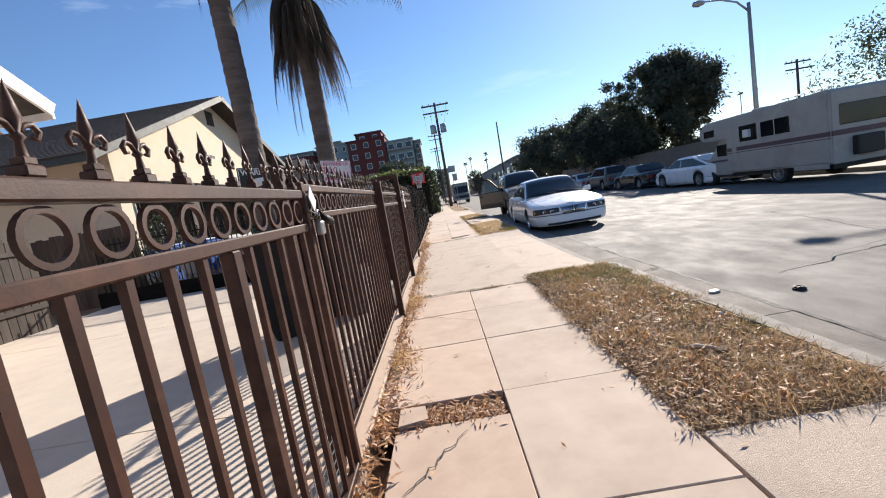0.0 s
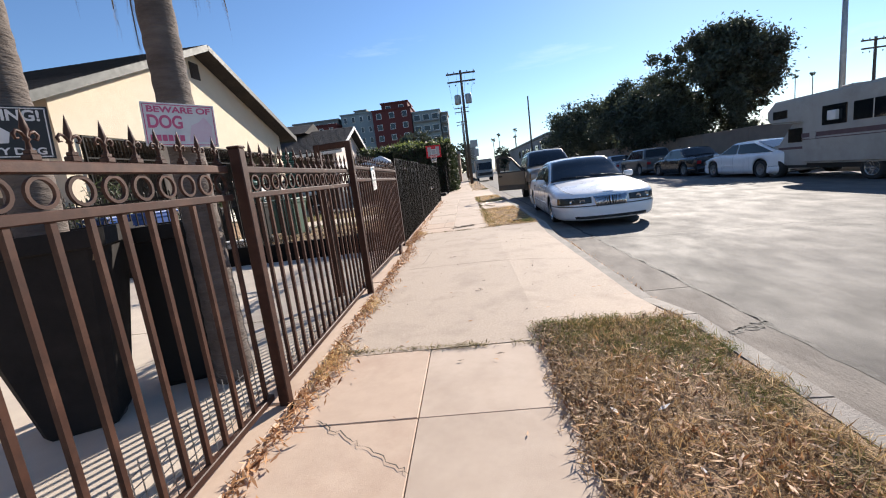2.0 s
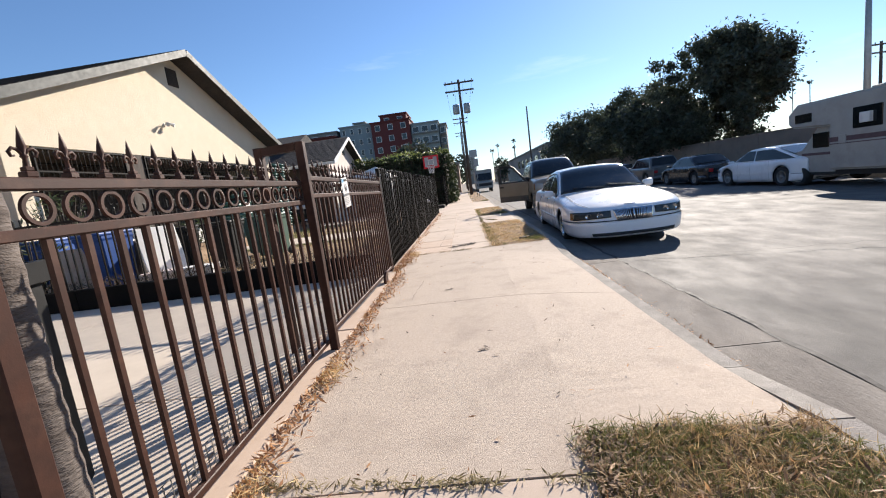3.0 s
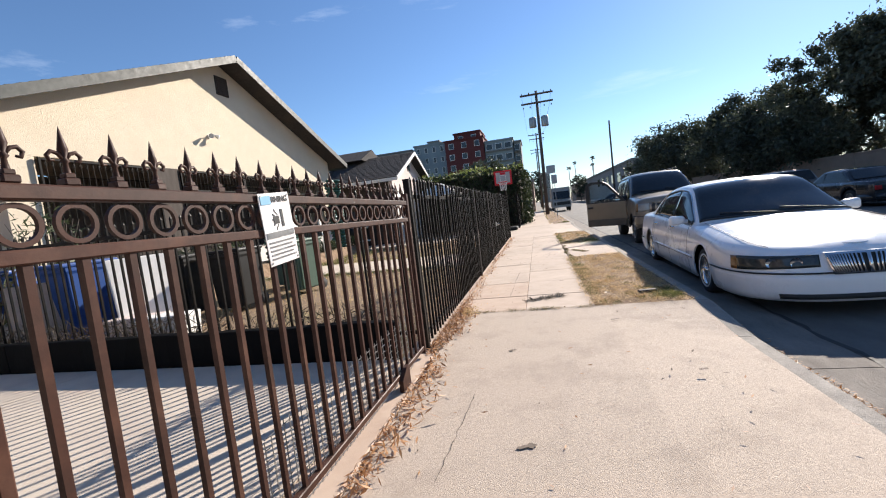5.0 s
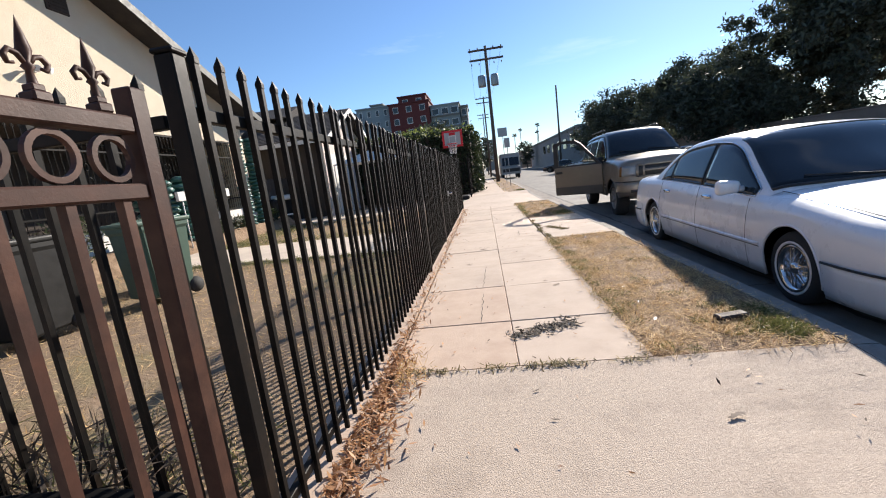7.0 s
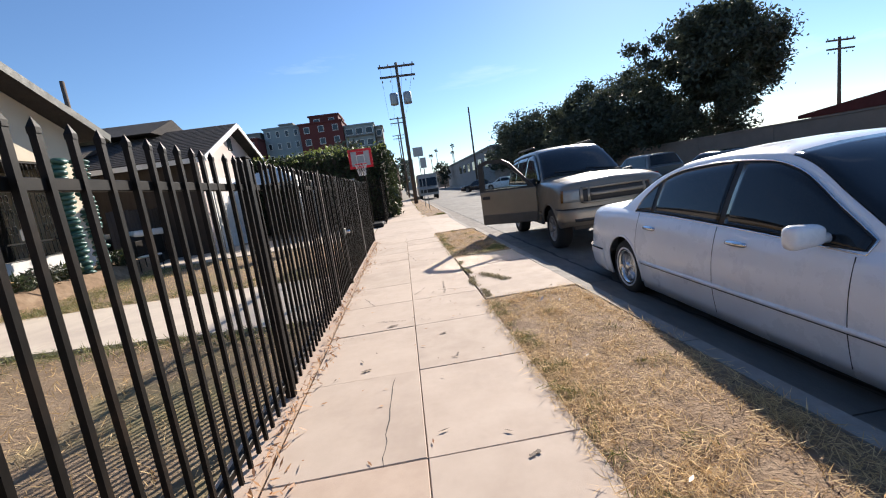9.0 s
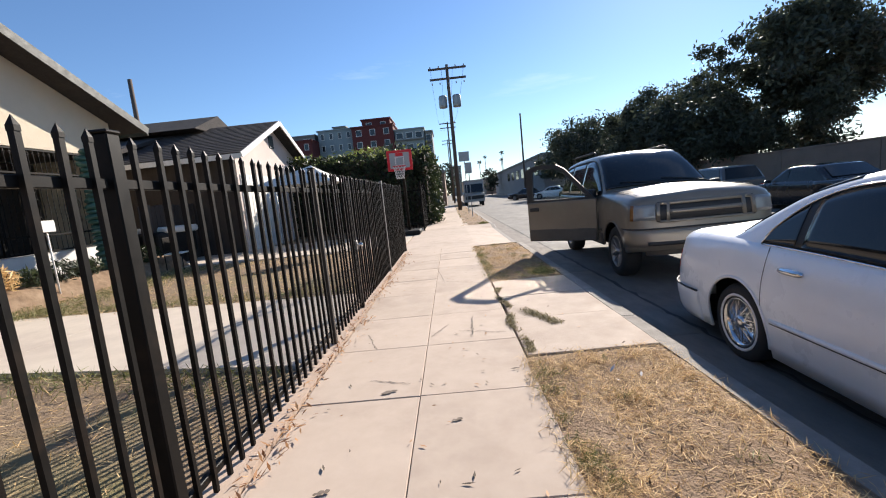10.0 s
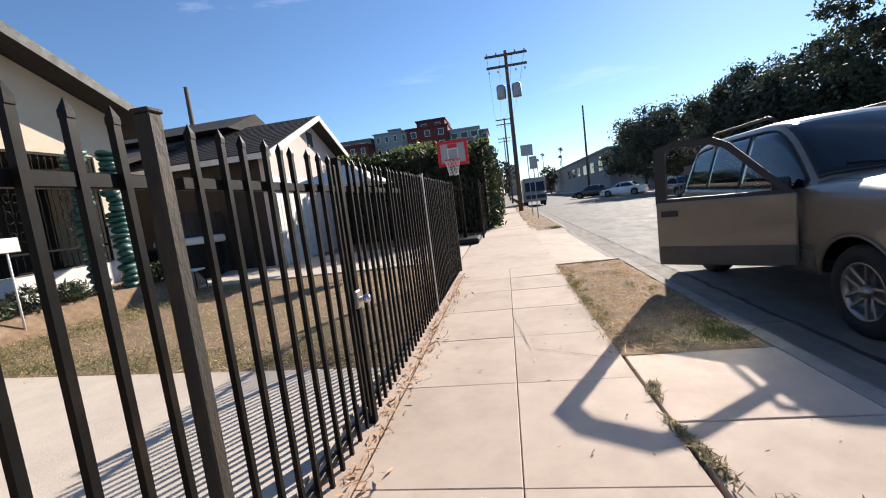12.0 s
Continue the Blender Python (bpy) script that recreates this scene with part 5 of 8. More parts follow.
lincoln, lside, lend, lshear, lhalf = shaped_car(
    "car", "white lowered sedan with wire wheels and chrome grille", (4.07, 13.27, -0.22), 177.8, 0.985, 2.99, 2.82, -2.70, "white_car",
    top=[(-2.70, 0.80), (-2.62, 0.875), (-2.4, 0.915), (-1.6, 0.945), (0, 0.94), (1.15, 0.885), (2.1, 0.775), (2.6, 0.685), (2.76, 0.63), (2.82, 0.585)],
    belt=[(-2.7, 0.86), (-1.3, 0.885), (0, 0.85), (0.9, 0.80), (1.8, 0.73), (2.8, 0.58)],
    sill=0.15, prof=[(0.1, 0.94), (0.25, 0.975), (0.45, 1.0), (0.6, 0.995), (0.75, 0.97), (0.9, 0.925)],
    roof=[(-1.66, 0.93), (-1.42, 1.08), (-1.05, 1.27), (-0.7, 1.355), (-0.2, 1.39), (0.15, 1.375), (0.36, 1.32), (0.7, 1.105), (1.08, 0.86)], y0=1.08, y3=-1.66,
    nose=(0.95, 2.9), tail=(0.75, 3.2), r=0.29, arch=0.345, tumble=0.36, bow=(0.2, 0.14), dlo=(-1.33, 0.93, 0.5, 0.27, -0.82), pillars=(-1.02, -0.1),
    style="wire", whitewall=True, lean=0.3, bumper=(0.15, 0.44), mould=0.42, corner=0.07)
for sg in (-1, 1):
    for y in (0.12, -0.98):
        p = lside(y, 0.765)
        bm = bmesh.new()
        lathe(bm, [(0.0, -0.1), (0.014, -0.094), (0.021, -0.06), (0.023, 0.0), (0.021, 0.06), (0.014, 0.094), (0.0, 0.1)], (sg * (p[0] + 0.004), y, 0.765), (0, 1, 0), 14)
        part("door_handle", bm, "chrome", lincoln, "oval chrome door handle")
    mirror(lincoln, sg * 0.93, 0.72, 0.9, sg, "white_car")
    for nm, th0, th1, lift, m, lab, z0, z1 in (("headlight", 0.23, 1.1, 0.012, "lamp_dark", "dark smoked headlight lens", 0.455, 0.60), ("indicator", 1.1, 1.2, 0.012, "amber", "amber corner lens", 0.46, 0.595)):
        bm = bmesh.new()
        sheet(bm, lambda u, v, l: lend(1, sg * (th0 + (th1 - th0) * u), z0 + 0.03 * (1 - u) * (nm == "headlight") + (z1 - z0 - 0.03 * (1 - u) * (nm == "headlight")) * v, lift + l), 20, 4)
        lens = part(nm, bm, m, lincoln, lab)
        if nm == "headlight":
            for th in (0.42, 0.66):
                p = lend(1, sg * th, 0.53, 0.004)
                bm = bmesh.new()
                lathe(bm, [(0.0, 0.004), (0.03, 0.006), (0.048, 0.013), (0.05, 0.016)], p, (sg * th * 0.5, 1, 0), 18)
                part("reflector", bm, "chrome", lens, "chrome reflector bowl")
    bm = bmesh.new()
    sheet(bm, lambda u, v, l: lend(-1, sg * (0.5 + 0.5 * u), 0.52 + 0.2 * v, 0.01 + l), 14, 4)
    part("tail_light", bm, "red_lens", lincoln, "red tail light")
grille = part("grille", merge(lambda b: sheet(b, lambda u, v, l: lend(1, (2 * u - 1) * (0.155 + 0.04 * v), 0.415 + 0.2 * v, 0.03 + l), 16, 4, -0.05)), "chrome", lincoln, "chrome barred grille")
bm = bmesh.new()
sheet(bm, lambda u, v, l: lend(1, (2 * u - 1) * (0.145 + 0.038 * v), 0.43 + 0.165 * v, 0.034 + l), 16, 2)
part("grille_core", bm, "trim_black", grille)
for k in range(23):
    u = 2 * (k + 0.5) / 23 - 1
    bm = bmesh.new()
    tube(bm, [lend(1, u * (0.143 + 0.038 * v), 0.43 + 0.165 * v, 0.038) for v in (0, 0.5, 1)], 0.009 if k != 11 else 0.02, 5)
    part("grille_bar", bm, "chrome", grille)
bm = bmesh.new()
tube(bm, [lshear((x, 2.72 - 0.35 * (x / 0.3) ** 2, 0.66 + 0.012 - 0.0 * x)) for x in np.linspace(-0.3, 0.3, 15)], 0.006, 5)
part("hood_lip", bm, "chrome", lincoln)
bm = bmesh.new()
sheet(bm, lambda u, v, l: lend(-1, (2 * u - 1) * 0.14, 0.56 + 0.13 * v, 0.008 + l), 6, 2)
part("number_plate", bm, "sign_white", lincoln, "white number plate")

suv, sside, s_end, sshear, shalf = shaped_car(
    "pickup_suv", "champagne off-road vehicle with an open door", (4.46, 19.33, -0.225), 177.4, 0.92, 2.86, 2.25, -2.40, "champagne",
    top=[(-2.40, 1.2), (-2.2, 1.26), (0, 1.29), (0.95, 1.275), (1.7, 1.235), (2.08, 1.2), (2.2, 1.16), (2.25, 1.1)],
    belt=[(-2.4, 1.18), (0, 1.17), (0.8, 1.17), (1.6, 1.145), (2.25, 1.07)],
    sill=0.42, prof=[(0.3, 0.95), (0.5, 0.985), (0.75, 1.0), (0.95, 0.99), (1.15, 0.96)],
    roof=[(-2.3, 1.22), (-2.15, 1.6), (-1.95, 1.81), (-1.2, 1.865), (-0.3, 1.875), (0.0, 1.855), (0.17, 1.785), (0.85, 1.245)], y0=0.85, y3=-2.3,
    nose=(0.42, 4.4), tail=(0.4, 4.0), r=0.37, arch=0.445, tumble=0.26, bow=(0.14, 0.05), dlo=(-2.08, 0.74, 0.16, 0.1, -1.99), pillars=(-1.35, -0.45),
    style="alloy", lean=0.1, bumper=(0.5, 0.76), bumper_paint="champagne", mould=0.66, mould_paint="trim_shade", skip=1, corner=0.08, crown=0.025, wheel_w=0.24)
for sg in (-1, 1):
    for nm, th0, th1, m, lab in (("headlight", 0.42, 1.04, "headlamp", "clear headlight lens"), ("indicator", 1.04, 1.2, "amber", "amber corner lens")):
        bm = bmesh.new()
        sheet(bm, lambda u, v, l: s_end(1, sg * (th0 + (th1 - th0) * u), 0.86 + 0.2 * v, 0.012 + l), 14, 4)
        part(nm, bm, m, suv, lab)
    bm = bmesh.new()
    sheet(bm, lambda u, v, l: s_end(-1, sg * (0.8 + 0.3 * u), 0.75 + 0.35 * v, 0.01 + l), 6, 4)
    part("tail_light", bm, "red_lens", suv, "red tail light")
    bm = bmesh.new()
    tube(bm, [(sg * 0.62, -1.7, 1.85), (sg * 0.62, -1.6, 1.935), (sg * 0.62, -0.25, 1.94), (sg * 0.62, -0.1, 1.875)], 0.018, 8)
    part("roof_rail", bm, "trim_black", suv)
    # A brown band low on the flank stands for the shading there.
    bm = bmesh.new()
    sheet(bm, lambda u, v, l: (lambda p: (sg * p[0], p[1], p[2]))(sside(-1.0 + 1.96 * u, 0.41 + 0.19 * v, 0.008 + l)), 16, 3)
    part("lower_cladding", bm, "trim_shade", suv, "brown band for the shading low on the flank")
    if sg < 0:
        mirror(suv, -0.89, 0.62, 1.2, -1, "trim_black", (0.2, 0.1, 0.16))
grille = part("grille", merge(lambda b: sheet(b, lambda u, v, l: s_end(1, (2 * u - 1) * 0.4, 0.83 + 0.255 * v, 0.012 + l), 20, 2)), "trim_black", suv, "dark grille in a champagne frame")
for th0, th1, z0, z1 in ((-0.4, -0.34, 0.84, 1.08), (0.34, 0.4, 0.84, 1.08), (-0.24, -0.2, 0.84, 1.08), (0.2, 0.24, 0.84, 1.08), (-0.34, 0.34, 1.045, 1.09), (-0.2, 0.2, 0.93, 0.98), (-0.34, 0.34, 0.82, 0.85)):
    bm = bmesh.new()
    sheet(bm, lambda u, v, l: s_end(1, th0 + (th1 - th0) * u, z0 + (z1 - z0) * v, 0.025 + l), 8, 2, -0.03)
    part("grille_bar", bm, "champagne", grille)
# Darkened valance: the shade below the bumper is in its colour.
bm = bmesh.new()
sheet(bm, lambda u, v, l: s_end(1, (2 * u - 1) * 0.8, 0.4 + 0.16 * v, -0.03 + l), 20, 2, -0.05)
part("valance", bm, "trim_shade", suv, "front valance darkened for the shade below the bumper")

# open passenger door of the tan vehicle
door = part("open_door", merge(lambda b: bevelled(b, -0.035, 0, 0.5, 0.035, 1.2, 1.16, 0.02, 2)), "champagne", suv, "open tan front door, shaded darker along its foot")
door.matrix_basis = pose(0.93, 0.78, 0, 0, 0, 180 + 57)
bm = bmesh.new()
OUT = [(0.0, 1.14), (0.5, 1.69), (0.64, 1.77), (1.0, 1.79), (1.19, 1.73), (1.2, 1.14)]
INN = [(0.13, 1.19), (0.54, 1.64), (0.66, 1.70), (0.98, 1.72), (1.08, 1.68), (1.09, 1.19)]
for x in (-0.03, 0.03):
    o, i2 = [bm.verts.new((x, *p)) for p in OUT], [bm.verts.new((x, *p)) for p in INN]
    for k in range(6):
        bm.faces.new((o[k], o[(k + 1) % 6], i2[(k + 1) % 6], i2[k]))
bm.verts.ensure_lookup_table()
for base in (0, 6):
    for k in range(6):
        p, q = base + k, base + (k + 1) % 6
        bm.faces.new([bm.verts[i] for i in (p, q, q + 12, p + 12)])
bmesh.ops.recalc_face_normals(bm, faces=bm.faces[:])
part("window_frame", bm, "trim_black", door, "black window frame")
bm = bmesh.new()
prism(bm, [(0.1, 1.17), (1.15, 1.17), (1.15, 1.68), (1.0, 1.73), (0.62, 1.71)], "x", -0.003, 0.003)
pn = part("door_glass", bm, "clear", door, "clear door window")
pn.visible_shadow = False
# The door is tan throughout; this brown band paints its lower shading.
bm = bmesh.new()
bevelled(bm, -0.045, 0.01, 0.47, 0.045, 1.19, 0.68, 0.015)
part("lower_cladding", bm, "trim_shade", door, "brown band for the shading low on the door")
for sx in (-1, 1):
    bm = bmesh.new()
    bevelled(bm, min(sx * 0.03, sx * 0.06), 0.98, 1.0, max(sx * 0.03, sx * 0.06), 1.15, 1.06, 0.01)
    part("door_handle", bm, "trim_black", door, "black pull handle")
bm = bmesh.new()
bevelled(bm, 0.03, 0.06, 1.12, 0.24, 0.2, 1.3, 0.03, 2)
part("door_mirror", bm, "trim_black", door, "black door mirror")
# The body is closed here; a thin black plate stands for the doorway's shade.
bm = bmesh.new()
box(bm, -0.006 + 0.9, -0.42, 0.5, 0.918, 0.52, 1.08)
part("door_opening", bm, "trim_black", suv, "black plate standing for the shaded doorway behind the open door")

# parked along the opposite kerb
FARZ = road_z(13.1)
white_sedan = car("car", "white fastback sedan parked before a camper", "car", (13.15, 20.3, FARZ), 2.0, 1.85, 1.42, 2.88, 0.85, 0.98, "white_car",
                  (0.75, 0.95), 0.92, (1.05, 0.98), (1.15, 0.3, -0.9, -2.0), r=0.34, sill=0.17, grille="dark", side_win=(-0.1,))
car("car", "black sedan parked in tree shade", "car", (13.2, 25.9, FARZ), 0.5, 1.83, 1.43, 2.75, 0.9, 1.0, "black_car",
    (0.75, 0.93), 0.92, (0.98, 0.9), (0.95, 0.25, -0.95, -1.5), sill=0.18, grille="dark", detail=False)
car("car", "dark grey hatchback parked in tree shade", "car", (13.2, 31.2, FARZ), -0.5, 1.85, 1.65, 2.7, 0.85, 0.85, "grey_car",
    (0.95, 1.08), 1.02, (1.05, 0.98), (0.95, 0.3, -1.75, -2.0), r=0.35, sill=0.24, grille="dark", detail=False)
car("car", "silver sedan parked further along", "car", (13.2, 36.8, FARZ), 0, 1.8, 1.43, 2.7, 0.9, 1.0, "silver_car",
    (0.75, 0.93), 0.92, (0.98, 0.9), (0.95, 0.25, -0.95, -1.5), sill=0.18, grille="dark", detail=False)
car("car", "black sedan parked beyond the lot entrance", "car", (13.3, 46.5, FARZ), 0, 1.8, 1.43, 2.7, 0.9, 1.0, "black_car",
    (0.75, 0.93), 0.92, (0.98, 0.9), (0.95, 0.25, -0.95, -1.5), sill=0.18, grille="dark", detail=False)
car("car", "white sedan crossing the far end of the street", "car", (13.4, 62, FARZ), 60, 1.8, 1.43, 2.7, 0.9, 1.0, "white_car",
    (0.75, 0.93), 0.92, (0.98, 0.9), (0.95, 0.25, -0.95, -1.5), sill=0.18, grille="dark", detail=False)
car("car", "black sedan on the street beyond the junction", "car", (11.0, 66, road_z(11)), 70, 1.8, 1.43, 2.7, 0.9, 1.0, "black_car",
    (0.75, 0.93), 0.92, (0.98, 0.9), (0.95, 0.25, -0.95, -1.5), sill=0.18, grille="dark", detail=False)


def camper(at, turn):
    """An over-cab camper; forward is +y, the origin between the axles."""
    t = thing("camper", "off-white camper van with plum stripes and dark windows", "camper van", at=at, turn=turn)
    bm = bmesh.new()
    prism(bm, [(-3.1, 0.55), (1.35, 0.55), (1.35, 1.95), (2.75, 2.05), (2.95, 2.2), (2.95, 2.55), (2.6, 2.85), (-3.0, 2.9), (-3.1, 2.8)], "x", -1.18, 1.18)
    bmesh.ops.bevel(bm, geom=[e for e in bm.edges if abs(e.verts[0].co.x - e.verts[1].co.x) < 0.01], offset=0.07, segments=3, affect="EDGES")
    part("shell", bm, "rv_shell", t)
    bm = bmesh.new()
    prism(bm, [(1.3, 0.42), (3.55, 0.42), (3.62, 0.95), (3.5, 1.12), (2.65, 1.25), (2.05, 1.97), (1.3, 1.97)], "x", -0.98, 0.98)
    bmesh.ops.bevel(bm, geom=[e for e in bm.edges if abs(e.verts[0].co.x - e.verts[1].co.x) < 0.01], offset=0.06, segments=2, affect="EDGES")
    part("cab", bm, "rv_shell", t)
    bm = bmesh.new()
    prism(bm, [(2.62, 1.28), (2.12, 1.9), (2.15, 1.94), (2.68, 1.3)], "x", -0.85, 0.85)
    part("windscreen", bm, "dark_glass", t)
    for sg in (-1, 1):
        def slab(nm, y0, z0, y1, z1, mt, x=1.18, d=0.02, lab=""):
            bm = bmesh.new()
            bevelled(bm, min(sg * (x - 0.02), sg * (x + d)), y0, z0, max(sg * (x - 0.02), sg * (x + d)), y1, z1, 0.012)
            return part(nm, bm, mt, t, lab)
        slab("stripe", -3.08, 1.44, 1.34, 1.60, "rv_stripe", d=0.006, lab="plum stripe")
        slab("stripe", -3.08, 1.36, 1.34, 1.40, "rv_stripe", d=0.006, lab="thin plum stripe")
        slab("stripe", 1.4, 1.05, 2.6, 1.15, "rv_stripe", 0.98, 0.006, "plum cab stripe")
        slab("window", -0.3, 1.78, 0.55, 2.4, "dark_glass", lab="dark window with a white cooler")
        slab("window", -1.7, 1.82, -0.5, 2.38, "dark_glass", lab="dark sliding window")
        slab("window", 1.95, 2.2, 2.6, 2.5, "dark_glass", lab="over-cab window")
        slab("window", 1.55, 1.3, 2.15, 1.8, "dark_glass", 0.98, lab="cab door window")
        slab("hatch", 0.75, 1.38, 1.0, 1.66, "rv_shell", lab="white service hatch")
        slab("air_cooler", -0.05, 1.92, 0.25, 2.22, "white_paint", d=0.12, lab="white window cooler")
        slab("frame", -1.12, 1.82, -1.08, 2.38, "steel", d=0.03, lab="window bar")
        slab("skirt", -3.0, 0.42, -1.75, 0.6, "rv_shell", d=0.004)
    bm = bmesh.new()
    bevelled(bm, -0.9, -3.13, 1.75, 0.9, -3.07, 2.4, 0.02)
    part("rear_window", bm, "dark_glass", t)
    bm = bmesh.new()
    bevelled(bm, -1.15, -3.125, 1.44, 1.15, -3.08, 1.6, 0.01)
    part("stripe", bm, "rv_stripe", t)
    bm = bmesh.new()
    bevelled(bm, -0.55, -3.3, 0.75, 0.25, -3.08, 1.35, 0.03)
    part("rear_rack", bm, "trim_black", t, "black covered rear rack")
    for y0, y1, h in ((0.6, 1.0, 0.14), (-0.6, -0.1, 0.1), (-2.0, -1.6, 0.12)):
        bm = bmesh.new()
        bevelled(bm, -0.3, y0, 2.88, 0.3, y1, 2.88 + h, 0.03)
        part("roof_vent", bm, "rv_shell", t)
    for k in range(6):
        bm = bmesh.new()
        tube(bm, [(-0.9, -2.9 + k * 0.3, 2.88), (-0.9, -2.9 + k * 0.3, 3.0), (-0.9, -2.6 + k * 0.3, 3.0)], 0.015, 6)
        part("roof_rail", bm, "steel", t)
    bm = bmesh.new()
    box(bm, -0.95, -2.9, 0.38, 0.95, 3.4, 0.7)
    part("chassis", bm, "trim_black", t)
    bm = bmesh.new()
    bevelled(bm, -1.0, 3.5, 0.42, 1.0, 3.7, 0.68, 0.03)
    part("front_bumper", bm, "chrome", t)
    for sg in (-1, 1):
        for y in (2.65, -1.0):
            wheel(t, sg * 0.95, y, 0.37, 0.24, sg, "alloy")
    return t


rv = camper((13.5, 15.55, FARZ), 0.6)
rv.scale = (1, 1, 0.93)


def step_van(at, turn):
    t = thing("step_van", "white delivery step van with a blue band", "van", at=at, turn=turn)
    bm = bmesh.new()
    bevelled(bm, -1.05, -2.6, 0.5, 1.05, 2.2, 2.75, 0.12, 3)
    part("box_body", bm, "rv_shell", t)
    bm = bmesh.new()
    prism(bm, [(2.1, 0.5), (3.1, 0.5), (3.05, 1.25), (2.5, 1.4), (2.2, 2.5), (2.1, 2.5)], "x", -1.0, 1.0)
    part("cab", bm, "rv_shell", t)
    bm = bmesh.new()
    prism(bm, [(2.5, 1.45), (2.27, 2.3), (2.32, 2.3), (2.56, 1.45)], "x", -0.9, 0.9)
    part("windscreen", bm, "dark_glass", t)
    bm = bmesh.new()
    bevelled(bm, -0.9, 3.05, 0.75, 0.9, 3.1, 1.1, 0.01)
    part("grille", bm, "trim_black", t)
    for sg in (-1, 1):
        bm = bmesh.new()
        bevelled(bm, min(sg * 1.02, sg * 1.06), -2.4, 1.3, max(sg * 1.02, sg * 1.06), 2.0, 1.55, 0.008)
        part("band", bm, "sky_print", t, "blue band")
        for y in (1.9, -1.5):
            wheel(t, sg * 0.85, y, 0.38, 0.24, sg, "alloy")
    return t


step_van((3.76, 58, road_z(5.0)), 180)


# ---- palms by the fence ----
def frond(bm, base, out, length, droop, leaf=0.28, step=0.05, spread=1.0):
    """A palm leaf: a bent stem with narrow leaflets."""
    base, out = Vector(base), Vector(out).normalized()
    side = out.cross((0, 0, 1)).normalized()
    pts = []
    n = max(6, int(length / step))
    for k in range(n + 1):
        u = k / n
        p = base + out * length * spread * (u * (1 - 0.35 * droop * u)) + Vector((0, 0, 1)) * length * (0.25 * u * (1 - droop) - droop * u * u * 0.75)
        pts.append(p)
    tube(bm, pts[::2], [0.012 * (1 - 0.8 * k / len(pts[::2])) for k in range(len(pts[::2]))], 4, False)
    for k in range(2, n + 1):
        d = (pts[k] - pts[k - 1]).normalized()
        for sg in (-1, 1):
            ln = leaf * (1.1 - 0.6 * k / n) * random.uniform(0.7, 1.2)
            tip = pts[k] + (side * sg * (0.55 - 0.3 * droop) + d * 0.6 + Vector((0, 0, -0.25 - 0.8 * droop))).normalized() * ln
            w = d * 0.008
            bm.faces.new([bm.verts.new(pts[k] - w), bm.verts.new(pts[k] + w), bm.verts.new(tip)])


def palm(x, y, r, h, base_r, label, skirt):
    t = thing("palm_tree", label, "palm tree", "palms by the fence", at=(x, y, 0))
    bm = bmesh.new()
    rows, n = [], 20
    z = 0.0
    while z < h:
        ridge = 0.005 if int(z / 0.055) % 2 else 0.0
        rr = r + (base_r - r) * math.exp(-z / 0.85) + ridge
        rows.append([bm.verts.new((math.cos(a) * rr * (1 + 0.03 * noise.noise((math.cos(a) * 2, math.sin(a) * 2, z))), math.sin(a) * rr, z)) for a in (k * math.tau / n for k in range(n))])
        z += 0.055
    for a, b in zip(rows, rows[1:]):
        for i in range(n):
            bm.faces.new((a[i], a[(i + 1) % n], b[(i + 1) % n], b[i])).smooth = True
    part("trunk", bm, "bark", t)
    for k in range(skirt):
        a = k * 2.4 + random.uniform(-0.2, 0.2)
        bm = bmesh.new()
        frond(bm, (math.cos(a) * r, math.sin(a) * r, h - random.uniform(0, 0.6)), (math.cos(a), math.sin(a), 0), random.uniform(0.5, 0.9), random.uniform(1.0, 1.25), 0.34, 0.022, random.uniform(0.2, 0.8))
        part("dead_frond", bm, "dead_frond", t, "hanging brown dead frond")
    for k in range(14):
        a = k * 2.4
        bm = bmesh.new()
        frond(bm, (0, 0, h - 0.05 + k * 0.02), (math.cos(a), math.sin(a), 0.4), random.uniform(1.7, 2.3), random.uniform(0.1, 0.45), 0.4, 0.05)
        part("green_frond", bm, "olive", t, "green palm frond")
    return t


random.seed(21)
palm(-1.1, 4.25, 0.095, 4.5, 0.15, "ringed grey palm trunk carrying a black warning sign", 12)
palm(-0.485, 4.67, 0.09, 3.55, 0.12, "palm with a skirt of hanging dead fronds", 95)


# ---- signs ----
def board(name, label, at, turn, w, h, material, tilt=0.0):
    """A thin sign facing its own -y, with small corner screws."""
    t = thing(name, label, "sign", at=at, turn=turn)
    bm = bmesh.new()
    bevelled(bm, -w / 2, -0.002, -h / 2, w / 2, 0.002, h / 2, 0.0012)
    b = part("panel", bm, material, t)
    for sx in (-1, 1):
        for sz in (-1, 1):
            bm = bmesh.new()
            cyl(bm, (sx * (w / 2 - 0.012), -0.0015, sz * (h / 2 - 0.012)), (sx * (w / 2 - 0.012), -0.005, sz * (h / 2 - 0.012)), 0.004, 0.004, 8)
            part("screw", bm, "steel", t)
    t.rotation_euler.y = radians(tilt)
    return t


def strip(parent, x0, z0, x1, z1, material, name="print_bar"):
    bm = bmesh.new()
    box(bm, x0, -0.0042, z0, x1, -0.0018, z1)
    return part(name, bm, material, parent)


def words(parent, text, x, z, size, width, material):
    return letters("lettering", text, size, pose(x, -0.003, z, 90, 0, 0), material, parent, 0.0008, width)


